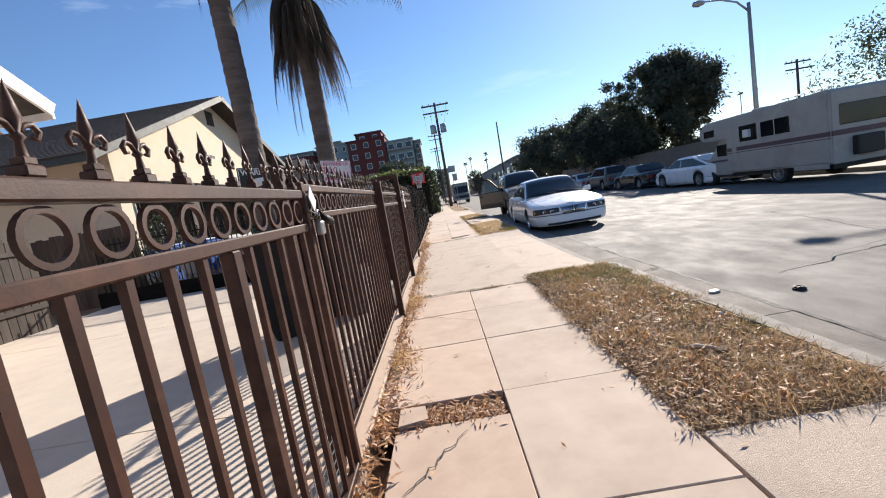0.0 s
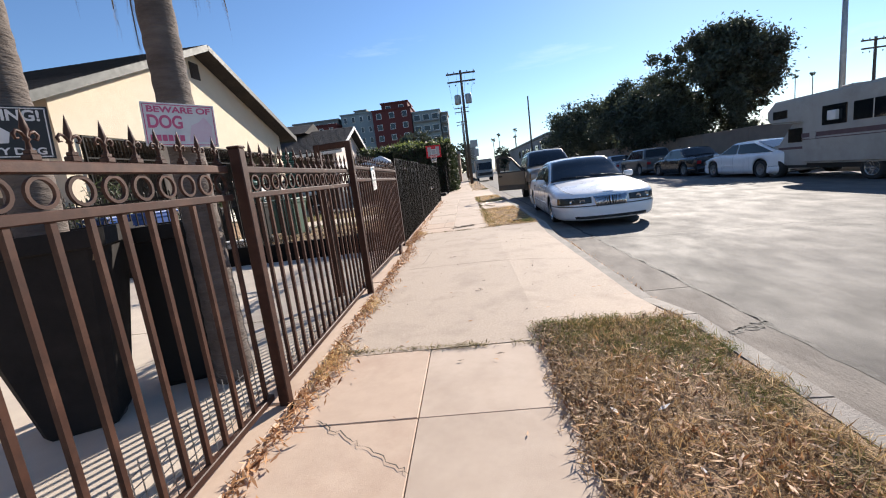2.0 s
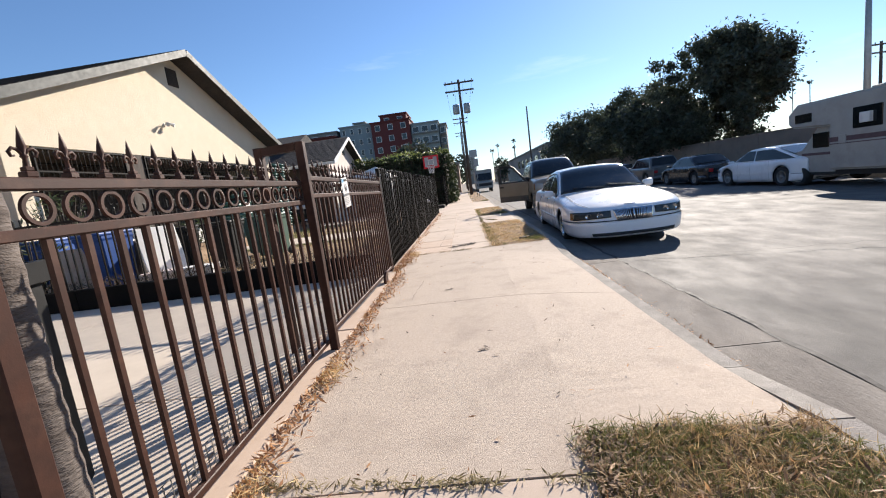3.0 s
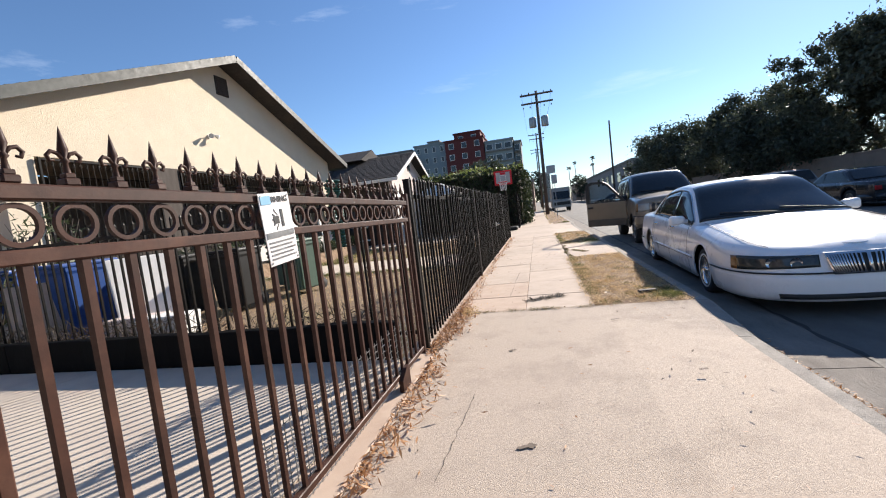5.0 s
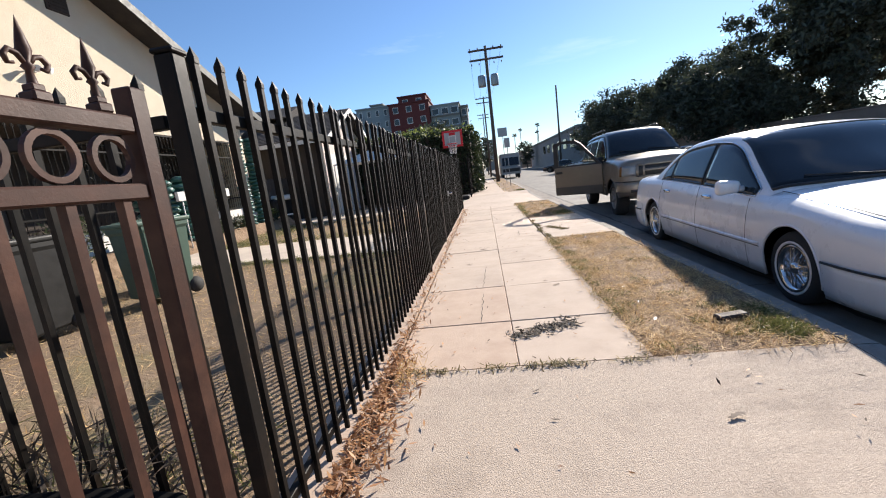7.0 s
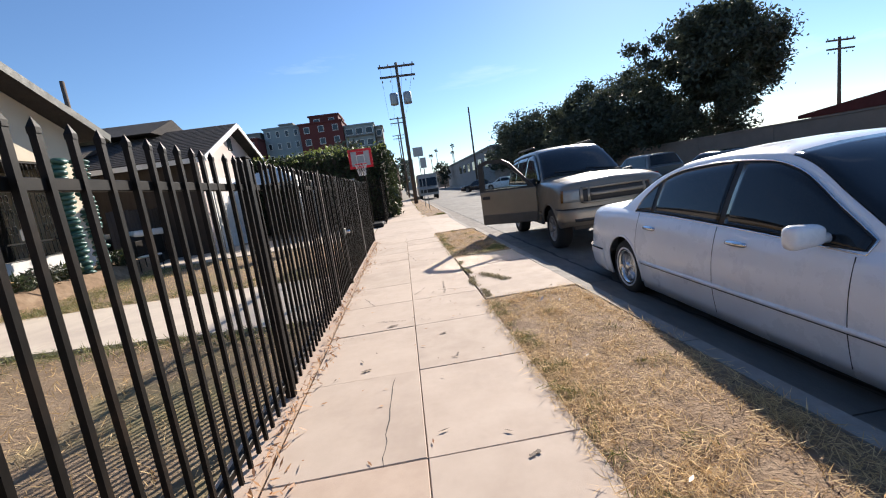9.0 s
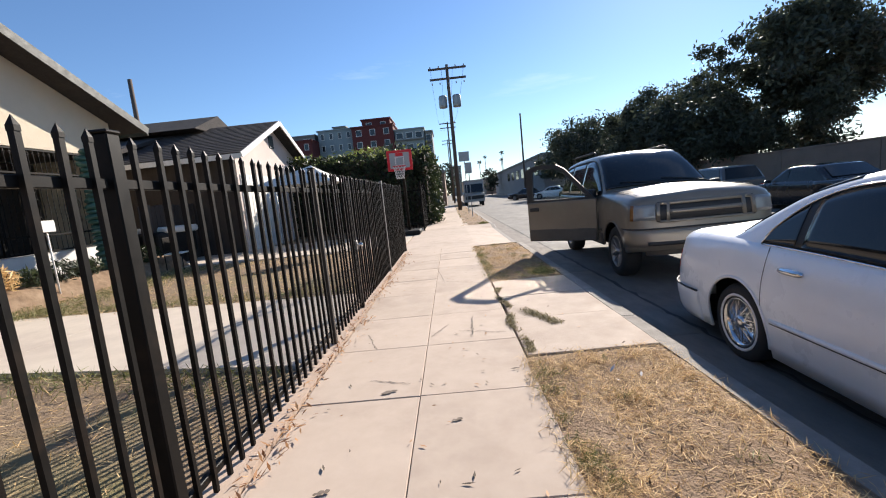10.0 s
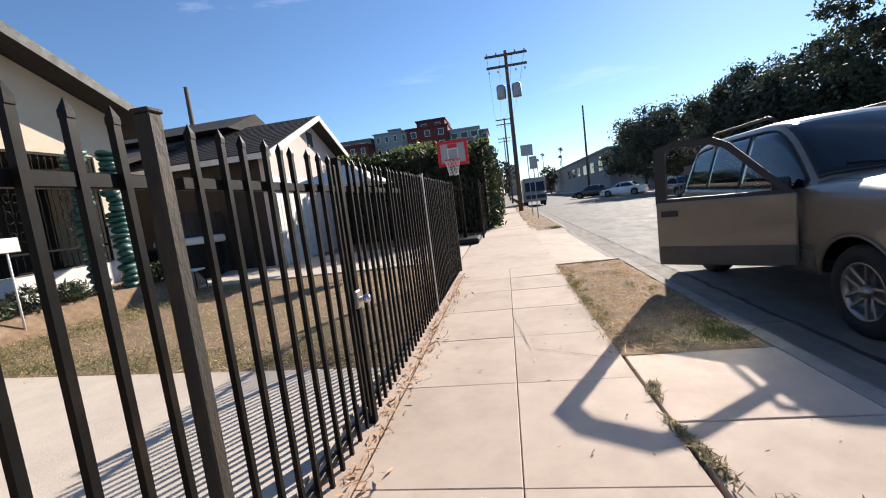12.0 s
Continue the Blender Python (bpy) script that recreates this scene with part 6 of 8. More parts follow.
dog = board("beware_sign", "faded pink and white dog warning sign on the palm", (-0.37, 4.50, 1.60), 46, 0.36, 0.235, "sign_white", 3)
for q in ((-0.172, 0.105, 0.172, 0.109), (-0.172, -0.109, 0.172, -0.105), (-0.172, -0.109, -0.168, 0.109), (0.168, -0.109, 0.172, 0.109)):
    strip(dog, *q, "pink", "border")
words(dog, "BEWARE OF", 0, 0.08, 0.045, 0.31, "pink")
words(dog, "DOG", -0.075, 0.012, 0.095, 0.165, "pink")
for k in range(6):
    strip(dog, -0.155 + k * 0.028, -0.088, -0.133 + k * 0.028, -0.055, "pink")
bm = bmesh.new()
prism(bm, [(0.03, -0.09), (0.15, -0.09), (0.155, 0.0), (0.12, 0.05), (0.09, 0.02), (0.05, 0.0)], "y", -0.004, -0.0018)
part("picture_patch", bm, "sign_pink", dog, "pink printed patch")
warn = board("security_sign", "black and white security warning sign on the palm", (-1.0, 4.06, 1.60), 38, 0.42, 0.25, "black_print", 3)
for q in ((-0.2, 0.112, 0.2, 0.117), (-0.2, -0.117, 0.2, -0.112), (-0.2, -0.117, -0.195, 0.117), (0.195, -0.117, 0.2, 0.117)):
    strip(warn, *q, "sign_white", "border")
words(warn, "WARNING!", 0, 0.078, 0.07, 0.36, "sign_white")
bm = bmesh.new()
prism(bm, [(-0.07, -0.06), (-0.03, -0.055), (0.05, -0.05), (0.06, 0.0), (0.02, 0.03), (-0.06, 0.02)], "y", -0.004, -0.0018)
part("picture_patch", bm, "sign_white", warn, "white printed patch")
words(warn, "SECURITY DOG", 0, -0.09, 0.045, 0.36, "sign_white")
gate_sign = board("gate_sign", "sun-bleached white warning sign wired to the gate", (FX + 0.026, 7.42, 1.215), 90, 0.2, 0.285, "sign_white", -4)
strip(gate_sign, -0.092, 0.098, -0.03, 0.132, "sky_print")
words(gate_sign, "WARNING", 0.0, 0.115, 0.032, 0.17, "black_print")
for x0, z0, x1, z1 in ((0.02, 0.005, 0.035, 0.075), (-0.03, 0.02, 0.005, 0.05)):
    strip(gate_sign, x0, z0, x1, z1, "black_print", "pictogram")
for k in range(5):
    bm = bmesh.new()
    a = -0.9 + k * 0.45
    prism(bm, [(0.012 - 0.02 * math.cos(a), 0.036 + 0.02 * math.sin(a)), (0.012 - 0.05 * math.cos(a), 0.036 + 0.05 * math.sin(a) - 0.003), (0.012 - 0.05 * math.cos(a), 0.036 + 0.05 * math.sin(a) + 0.003)], "y", -0.004, -0.0018)
    part("pictogram", bm, "black_print", gate_sign)
strip(gate_sign, -0.092, -0.035, 0.092, -0.012, "steel")
for k in range(5):
    strip(gate_sign, -0.085, -0.055 - k * 0.016, 0.085 - 0.02 * (k % 2), -0.049 - k * 0.016, "steel")

# ---- poles, lamps ----
def utility_pole(x, y, h, label, arms=True, tank=False, r=0.16):
    t = thing("utility_pole", label, "utility pole", at=(x, y, -0.3))
    bm = bmesh.new()
    tube(bm, [(0, 0, 0), (0, 0, h * 0.5), (0, 0, h + 0.3)], [r, r * 0.85, r * 0.68], 12)
    part("shaft", bm, "pole_wood", t)
    if arms:
        for z, w in ((h - 0.05, 1.35), (h - 0.75, 1.3)):
            bm = bmesh.new()
            bevelled(bm, -w, -0.16, z, w, -0.05, z + 0.14, 0.01)
            arm = part("cross_arm", bm, "pole_wood", t)
            for k in range(5):
                bm = bmesh.new()
                xx = -w + 0.15 + k * (2 * w - 0.3) / 4
                lathe(bm, [(0.03, 0), (0.05, 0.05), (0.035, 0.09), (0.05, 0.12), (0.0, 0.16)], (xx, -0.1, z + (0.14 if z > h - 0.5 else -0.3)), (0, 0, 1), 8)
                part("insulator", bm, "grey_facade", arm)
    if tank:
        for sg in (-1, 1):
            bm = bmesh.new()
            lathe(bm, [(0.0, 0), (0.28, 0.02), (0.3, 0.1), (0.3, 0.75), (0.26, 0.85), (0.0, 0.88)], (sg * 0.5, -0.1, h - 2.7), (0, 0, 1), 16)
            part("transformer", bm, "galv", t, "grey transformer tank")
    return t


utility_pole(1.85, 43, 10.4, "leaning wooden utility pole with transformers", True, True)
utility_pole(2.0, 82, 13.0, "wooden utility pole with cross arms")
utility_pole(2.0, 112, 14.0, "distant wooden utility pole with cross arms")
utility_pole(15.7, 92, 14.8, "bare wooden pole by the warehouse", False, r=0.2)
utility_pole(-20.1, 41.6, 11.3, "bare dark pole behind the roofs", False, r=0.2)
utility_pole(39.8, 45, 8.8, "wooden utility pole behind the camper", True)
wires = thing("power_lines", "thin black overhead wires between the poles", "cable")
for xx in (-1.2, -0.4, 0.4, 1.2):
    bm = bmesh.new()
    tube(bm, [(1.85 + xx, 43 + 39 * k / 12, 10.2 + 2.6 * k / 12 - 3.0 * (k / 12) * (1 - k / 12)) for k in range(13)], 0.012, 4)
    part("wire", bm, "trim_black", wires)


def street_lamp(x, y, h):
    t = thing("street_lamp", "tall grey steel street lamp with a curved arm", "street lamp", at=(x, y, -0.2))
    bm = bmesh.new()
    tube(bm, [(0, 0, 0), (0, 0, h * 0.6), (0, 0, h)], [0.11, 0.09, 0.07], 12)
    part("shaft", bm, "galv", t)
    bm = bmesh.new()
    tube(bm, [(0, 0, h - 0.35), (-0.5, 0, h + 0.1), (-1.2, 0, h + 0.3), (-1.9, 0, h + 0.34)], [0.045, 0.04, 0.035, 0.03], 8)
    part("arm", bm, "galv", t)
    bm = bmesh.new()
    lathe(bm, [(0.0, 0), (0.08, 0.05), (0.14, 0.3), (0.1, 0.5), (0.0, 0.56)], (-1.85, 0, h + 0.32), (-1, 0, -0.05), 12)
    part("lamp_head", bm, "galv", t)
    bm = bmesh.new()
    bevelled(bm, -0.18, -0.18, 0, 0.18, 0.18, 0.12, 0.02)
    part("base", bm, "kerb", t)


street_lamp(15.2, 18.9, 7.25)


def sign_post(x, y, h, w, label, z0=0.0):
    t = thing("street_sign", label, "street sign", at=(x, y, z0))
    bm = bmesh.new()
    bevelled(bm, -0.02, -0.02, -0.1, 0.02, 0.02, h, 0.004)
    part("post", bm, "galv", t)
    bm = bmesh.new()
    bevelled(bm, -w / 2, -0.03, h - 0.55, w / 2, -0.022, h, 0.003)
    part("plate", bm, "galv", t, "grey back of a sign plate")


sign_post(2.25, 33.5, 2.75, 0.32, "grey parking sign seen from behind")
sign_post(2.2, 36.5, 3.6, 0.6, "larger grey road sign seen from behind")

# ---- trees ----
def tree(label, x, y, h, crown, trunk_h, material="oak", leaves=9000, leaf=0.16, seed=1, z0=-0.3, droop=0.0):
    """A trunk with limbs; leaves gather in clumps round the ends of the twigs. crown: (half width, half depth)."""
    rng = random.Random(seed)
    np.random.seed(seed)
    t = thing("tree", label, "tree", at=(x, y, z0))
    bm = bmesh.new()
    tips = []

    def limb(p, d, r, ln, depth):
        pts, rr = [p], [r]
        for k in range(4):
            d = (d + Vector((rng.uniform(-1, 1), rng.uniform(-1, 1), rng.uniform(-0.5, 0.7))) * 0.22).normalized()
            p = p + d * ln / 4
            pts.append(p)
            rr.append(r * (1 - 0.13 * (k + 1)))
        tube(bm, pts, rr, 6 if depth else 9, False)
        if depth >= 3:
            tips.extend(pts[2:])
            return
        for _ in range(3 if depth else 5):
            a = rng.uniform(0, math.tau)
            s = rng.uniform(0.5, 1.0)
            nd = (d * 0.55 + Vector((math.cos(a) * s * crown[0], math.sin(a) * s * crown[1], rng.uniform(0.0, 0.9) * h * 0.5)).normalized()).normalized()
            limb(pts[-1] if rng.random() < 0.6 else pts[-2], nd, rr[-1] * 0.68, ln * rng.uniform(0.62, 0.85), depth + 1)

    limb(Vector((0, 0, 0)), Vector((0, 0, 1)), 0.05 * h ** 0.9 * 0.62, trunk_h, 0)
    part("trunk", bm, "tree_bark", t, "dark branching trunk")
    tp = np.array([tuple(p) for p in tips])
    lo, hi = tp.min(0), tp.max(0)
    # spread the clumps over the crown's own outline
    ctr = np.array([0, 0, (trunk_h + h) / 2])
    half = np.array([crown[0], crown[1], (h - trunk_h * 0.75) / 2])
    q = (tp - (lo + hi) / 2) / np.maximum((hi - lo) / 2, 0.1)
    ln = np.linalg.norm(q, axis=1)[:, None]
    q = q / np.maximum(ln, 1)
    clump = ctr + q * half * 0.92
    extra = np.random.normal(size=(len(clump) // 2 + 30, 3))
    extra = extra / np.linalg.norm(extra, axis=1)[:, None] * np.random.uniform(0.7, 1.0, (len(extra), 1))
    extra = extra[np.random.uniform(size=len(extra)) < 0.8]
    clump = np.concatenate([clump, ctr + extra * half])
    size = np.random.uniform(0.35, 0.95, len(clump)) * (crown[0] / 4.2)
    idx = np.random.randint(0, len(clump), leaves)
    c = clump[idx] + np.random.normal(size=(leaves, 3)) * size[idx][:, None] * np.array([0.5, 0.5, 0.36])
    if droop:
        c[:, 2] -= np.abs(np.random.normal(size=leaves)) * droop
    quads("crown", c, leaf, material, t, slim=0.8)
    return t


tree("large dark oak with a dense uneven crown", 20.6, 36.8, 9.9, (4.9, 5.0), 1.5, leaves=46000, leaf=0.15, seed=3)
tree("dark street tree with a spreading crown", 20.3, 49.5, 8.6, (5.2, 5.2), 1.4, leaves=26000, leaf=0.16, seed=5)
tree("rounded dark green tree by the lot", 19.6, 43.2, 7.6, (4.2, 4.4), 1.2, leaves=22000, leaf=0.18, seed=8)
tree("dense dark tree behind the large oak", 22.6, 40.2, 8.0, (3.8, 4.0), 0.8, leaves=22000, leaf=0.17, seed=21)
tree("broad dark green tree at the lot entrance", 20.0, 65.5, 9.5, (6.4, 6.2), 1.0, leaves=24000, leaf=0.2, seed=9)
tree("broad dark tree further down the lot", 21.5, 80, 8.8, (6.0, 6.0), 1.6, leaves=14000, leaf=0.28, seed=10)
tree("airy pepper tree with drooping twigs", 30.5, 27.5, 8.2, (4.0, 4.0), 2.5, "olive", 5200, 0.13, 14, droop=0.6)


def far_palm(x, y, h):
    t = thing("palm_tree", "thin distant fan palm against the sky", "palm tree", at=(x, y, -0.3))
    bm = bmesh.new()
    tube(bm, [(0, 0, 0), (0.1, 0, h * 0.5), (0, 0, h)], [0.25, 0.18, 0.16], 8)
    part("trunk", bm, "bark", t)
    bm = bmesh.new()
    for k in range(26):
        a, e = k * 2.4, random.uniform(-0.9, 1.0)
        d = Vector((math.cos(a) * math.cos(e), math.sin(a) * math.cos(e), math.sin(e)))
        s = d.orthogonal().normalized() * 0.3
        o = Vector((0, 0, h))
        bm.faces.new([bm.verts.new(o), bm.verts.new(o + d * 0.9 + s), bm.verts.new(o + d * 1.4), bm.verts.new(o + d * 0.9 - s)])
    part("crown", bm, "oak", t)


for x, y, h in ((147.4, 200, 24.8), (154.6, 200, 25), (30, 230, 20), (24, 260, 21), (36, 280, 20), (19, 240, 17)):
    far_palm(x, y, h)

# hedge
np.random.seed(31)
hedge = thing("hedge", "tall clipped green hedge with shade-dark sides and yellow-green top", "hedge", at=(0, 0, 0))
HB = (-7.5, 30.2, 0.45, 44.0, 3.35)
bm = bmesh.new()
box(bm, HB[0] + 0.25, HB[1] + 0.25, 0, HB[2] - 0.25, HB[3] - 0.25, HB[4] - 0.25)
part("core", bm, "tree_bark", hedge, "dark twiggy inside")
k = 9000
u, v = np.random.uniform(size=k), np.random.uniform(size=k)
bump = np.random.normal(size=k) * 0.09
wx = HB[0] + (HB[2] - HB[0]) * u
front = np.stack([wx, np.full(k, HB[1]) + bump + 0.12 * np.sin(wx * 3), 0.05 + (HB[4] - 0.05) * v], 1)
wy = HB[1] + (HB[3] - HB[1]) * u[:6000]
side = np.stack([np.full(6000, HB[2]) + bump[:6000] + 0.12 * np.sin(wy * 2.3) - 0.25 * (v[:6000] > 0.93), wy, 0.05 + (HB[4] - 0.05) * v[:6000]], 1)
# Sides get the shade-darkened leaves, the top a paler yellow-green.
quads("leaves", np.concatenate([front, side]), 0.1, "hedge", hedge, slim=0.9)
n = 6000
tx, ty = np.random.uniform(HB[0], HB[2], n), np.random.uniform(HB[1], HB[3], n)
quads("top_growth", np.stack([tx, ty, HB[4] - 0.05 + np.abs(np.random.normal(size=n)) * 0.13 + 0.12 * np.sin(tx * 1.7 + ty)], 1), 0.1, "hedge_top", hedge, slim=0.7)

# ---- far buildings ----
def apartment(label, x0, x1, y, depth, z, material, floors, bays, glassy=False, parapet=0.5):
    t = thing("apartment_building", label, "building", at=(0, 0, -0.4))
    bm = bmesh.new()
    box(bm, x0, y, 0, x1, y + depth, z)
    part("wall", bm, material, t)
    bm = bmesh.new()
    box(bm, x0 - 0.3, y - 0.3, z, x1 + 0.3, y + depth, z + parapet * 0.7)
    part("parapet", bm, material, t)
    for f in range(floors):
        zz = z - 3.2 * (f + 1) + 0.8
        for b in range(bays):
            xx = x0 + (x1 - x0) * (b + 0.5) / bays
            w = (x1 - x0) / bays * (0.36 if glassy else 0.2)
            bm = bmesh.new()
            box(bm, xx - w, y - 0.12, zz, xx + w, y + 0.05, zz + 1.7)
            win = part("window", bm, "white_paint", t, "white framed window")
            bm = bmesh.new()
            box(bm, xx - w + 0.12, y - 0.15, zz + 0.12, xx + w - 0.12, y - 0.1, zz + 1.58)
            part("pane", bm, "dark_glass", win)
        if glassy:
            bm = bmesh.new()
            box(bm, x0, y - 1.0, zz - 0.5, x1, y - 0.01, zz - 0.25)
            part("balcony", bm, "grey_facade", t)
    return t


YB = 130
apartment("red brick apartment block beyond the hedge", -24, -12.5, YB, 20, 22.3, "red_brick", 4, 3)
apartment("set-back red top storey of the apartments", -21.5, -13.5, YB + 3, 12, 24.6, "red_brick", 1, 2)
apartment("blue-grey glassy apartment wing with balconies", -12.3, -4.2, YB + 1, 18, 20.6, "green_facade", 4, 3, True)
apartment("dark end wing of the apartment block", -4.0, -2.0, YB + 3, 12, 19.8, "grey_facade", 4, 1, True)
apartment("grey apartment wing with small windows", -34, -24.2, YB + 2, 18, 22.6, "green_facade", 4, 4)
apartment("set-back grey top storey of the apartments", -30.5, -27, YB + 6, 8, 24.0, "grey_facade", 1, 1)
apartment("low dark red apartment wing", -52, -34.2, YB - 4, 18, 19.6, "red_brick", 4, 6)
apartment("dark grey apartment roof storey", -49, -35, YB + 2, 12, 21.8, "grey_facade", 1, 3)
apartment("distant beige office block", 3, 12, 330, 20, 22, "grey_facade", 5, 4)

warehouse = thing("warehouse", "grey flat-roofed warehouse across the street", "building", at=(0, 0, -0.35))
bm = bmesh.new()
box(bm, 18.4, 88, 0, 46, 165, 6.9)
part("wall", bm, "warehouse", warehouse)
bm = bmesh.new()
box(bm, 18.1, 87.7, 6.9, 46.2, 165.2, 7.3)
part("parapet", bm, "grey_facade", warehouse)
for k in range(6):
    bm = bmesh.new()
    bevelled(bm, 18.28, 92 + k * 7.5, 3.6, 18.42, 95.5 + k * 7.5, 5.6, 0.03)
    part("window", bm, "dark_glass", warehouse)
for k in range(3):
    bm = bmesh.new()
    bevelled(bm, 21 + k * 6, 87.86, 0, 24 + k * 6, 88.02, 3.6, 0.03)
    part("loading_door", bm, "galv", warehouse)
shed = thing("shed", "low brown building behind the camper", "building", at=(0, 0, -0.3))
bm = bmesh.new()
box(bm, 24.5, 24, 0, 34, 33, 2.4)
part("wall", bm, "tan_wall", shed)
bm = bmesh.new()
prism(bm, [(23.6, 2.3), (33.4, 2.3), (33.4, 2.5), (28.5, 3.0), (23.6, 2.5)], "x", 24.1, 34.4)
part("roof", bm, "red_brick", shed, "reddish roof")
wall = thing("block_wall", "tan block wall along the opposite sidewalk", "wall", at=(18.5, 0, -0.3))
for k in range(7):
    bm = bmesh.new()
    bevelled(bm, -0.1, 24 + k * 5.0, 0, 0.1, 28.98 + k * 5.0, 2.0, 0.015)
    part("wall_panel", bm, "tan_wall", wall)
    bm = bmesh.new()
    bevelled(bm, -0.14, 24 + k * 5.0, 2.0, 0.14, 28.98 + k * 5.0, 2.08, 0.015)
    part("coping", bm, "tan_wall", wall)
bank = thing("retaining_wall", "low reddish brick retaining wall behind the camper", "wall", at=(18.5, 0, -0.3))
bm = bmesh.new()
bevelled(bm, -0.12, -8, 0, 0.12, 23.9, 0.55, 0.02)
part("wall_panel", bm, "red_brick", bank)
# roofs beyond the left yards and low masses at the end of the street
for label, x0, x1, y, d, z in (("low pale building at the street end", -1.5, 0.8, 62, 24, 4.2), ("brown shop row at the street end", -9, -1.6, 58, 20, 5.0), ("low grey building beyond the junction", 17, 40, 190, 20, 7.0)):
    t = thing("building", label, "building", at=(0, 0, -0.4))
    bm = bmesh.new()
    box(bm, x0, y, 0, x1, y + d, z)
    part("wall", bm, "tan_wall", t)
    bm = bmesh.new()
    box(bm, x0 - 0.2, y - 0.2, z, x1 + 0.15, y + d, z + 0.35)
    part("parapet", bm, "grey_facade", t)
for i, (x, y) in enumerate(((-3.5, 52), (0.2, 95), (3.2, 150), (9, 210), (15, 220), (-8, 100))):
    tree("distant dark street tree at the road's end", x if x < 3 else x + 12, y, 6.5 + (i % 3), (3.2, 3.2), 1.5, leaves=1800, leaf=0.35, seed=40 + i)


# ---- basketball hoop ----
hoop = thing("basketball_hoop", "portable hoop with a red-edged grey backboard", "basketball hoop", at=(-0.34, 25.35, 0))
bm = bmesh.new()
bevelled(bm, -0.365, -0.015, 2.17, 0.365, 0.015, 2.77, 0.01)
bb = part("backboard", bm, "plexi", hoop, "grey acrylic backboard")
for x0, z0, x1, z1 in ((-0.4, 2.14, 0.4, 2.22), (-0.4, 2.71, 0.4, 2.79), (-0.4, 2.22, -0.315, 2.71), (0.315, 2.22, 0.4, 2.71)):
    bm = bmesh.new()
    bevelled(bm, x0, -0.022, z0, x1, 0.02, z1, 0.005)
    part("edge", bm, "red", bb, "red edge")
for x0, z0, x1, z1 in ((-0.14, 2.3, 0.14, 2.32), (-0.14, 2.56, 0.14, 2.58), (-0.14, 2.32, -0.12, 2.56), (0.12, 2.32, 0.14, 2.56), (-0.12, 2.6, 0.12, 2.7)):
    bm = bmesh.new()
    box(bm, x0, -0.021, z0, x1, -0.014, z1)
    part("marking", bm, "red" if z0 > 2.59 else "sign_white", bb)
bm = bmesh.new()
torus(bm, (0, -0.3, 2.26), (0, 0, 1), 0.2, 0.012, 24, 6)
tube(bm, [(0, -0.02, 2.26), (0, -0.11, 2.26)], 0.02, 6)
part("rim", bm, "red", hoop, "orange-red rim")
bm = bmesh.new()
for k in range(12):
    for sg in (-1, 1):
        pts = []
        for j in range(6):
            a = k * math.tau / 12 + sg * j * 0.13
            rr = 0.2 - 0.085 * (j / 5) ** 0.7
            pts.append((rr * math.cos(a), -0.3 + rr * math.sin(a), 2.25 - j * 0.075))
        tube(bm, pts, 0.006, 4, False)
part("net", bm, "net", hoop, "white cord net")
bm = bmesh.new()
tube(bm, [(0, 0.75, 0.1), (0, 0.7, 1.6), (0, 0.45, 2.2), (0, 0.03, 2.5)], 0.045, 10)
part("pole", bm, "black_iron", hoop)
bm = bmesh.new()
bevelled(bm, -0.4, 0.3, 0, 0.4, 1.2, 0.16, 0.05, 2)
part("base", bm, "black_bin", hoop)

# shade canopy in the side yard
canopy = thing("canopy_tent", "small white peaked canopy tent", "canopy", at=(-3.9, 26.0, 0))
bm = bmesh.new()
apex = bm.verts.new((0.6, -0.4, 2.62))
rim = [bm.verts.new(p) for p in ((-1.2, -1.3, 2.02), (1.5, -1.3, 2.02), (1.5, 0.9, 2.02), (-1.2, 0.9, 2.02))]
for i in range(4):
    bm.faces.new((rim[i], rim[(i + 1) % 4], apex))
cl = part("canvas", bm, "canvas", canopy)
cl.modifiers.new("cloth", "SOLIDIFY").thickness = 0.01
for x, y in ((-1.18, -1.28), (1.48, -1.28), (1.48, 0.88), (-1.18, 0.88)):
    bm = bmesh.new()
    cyl(bm, (x, y, 0), (x, y, 2.03), 0.018, 0.018, 8)
    part("leg", bm, "galv", canopy)

# ---- yard ----


def planter(x, y, turn, top, foot, h, material, label):
    """A tall tapered tub with a rolled rim, filled with soil."""
    t = thing("planter", label, "planter", "palm planters", at=(x, y, 0.0), turn=turn)
    bm = bmesh.new()
    rows = []
    for z, w in ((0, foot - 0.015), (0.03, foot), (h - 0.1, top - 0.03), (h - 0.09, top), (h, top + 0.006), (h, top - 0.03), (h - 0.08, top - 0.035)):
        rows.append([bm.verts.new((sx * w, sy * w, z)) for sx, sy in ((-1, -0.86), (-0.86, -1), (0.86, -1), (1, -0.86), (1, 0.86), (0.86, 1), (-0.86, 1), (-1, 0.86))])
    for p, q in zip(rows, rows[1:]):
        for i in range(8):
            bm.faces.new((p[i], p[(i + 1) % 8], q[(i + 1) % 8], q[i]))
    bm.faces.new(rows[0][::-1])
    part("tub", bm, material, t)
    bm = bmesh.new()
    box(bm, -top + 0.05, -top + 0.05, h - 0.16, top - 0.05, top - 0.05, h - 0.07)
    part("soil", bm, "soil", t, "dry soil in the tub")


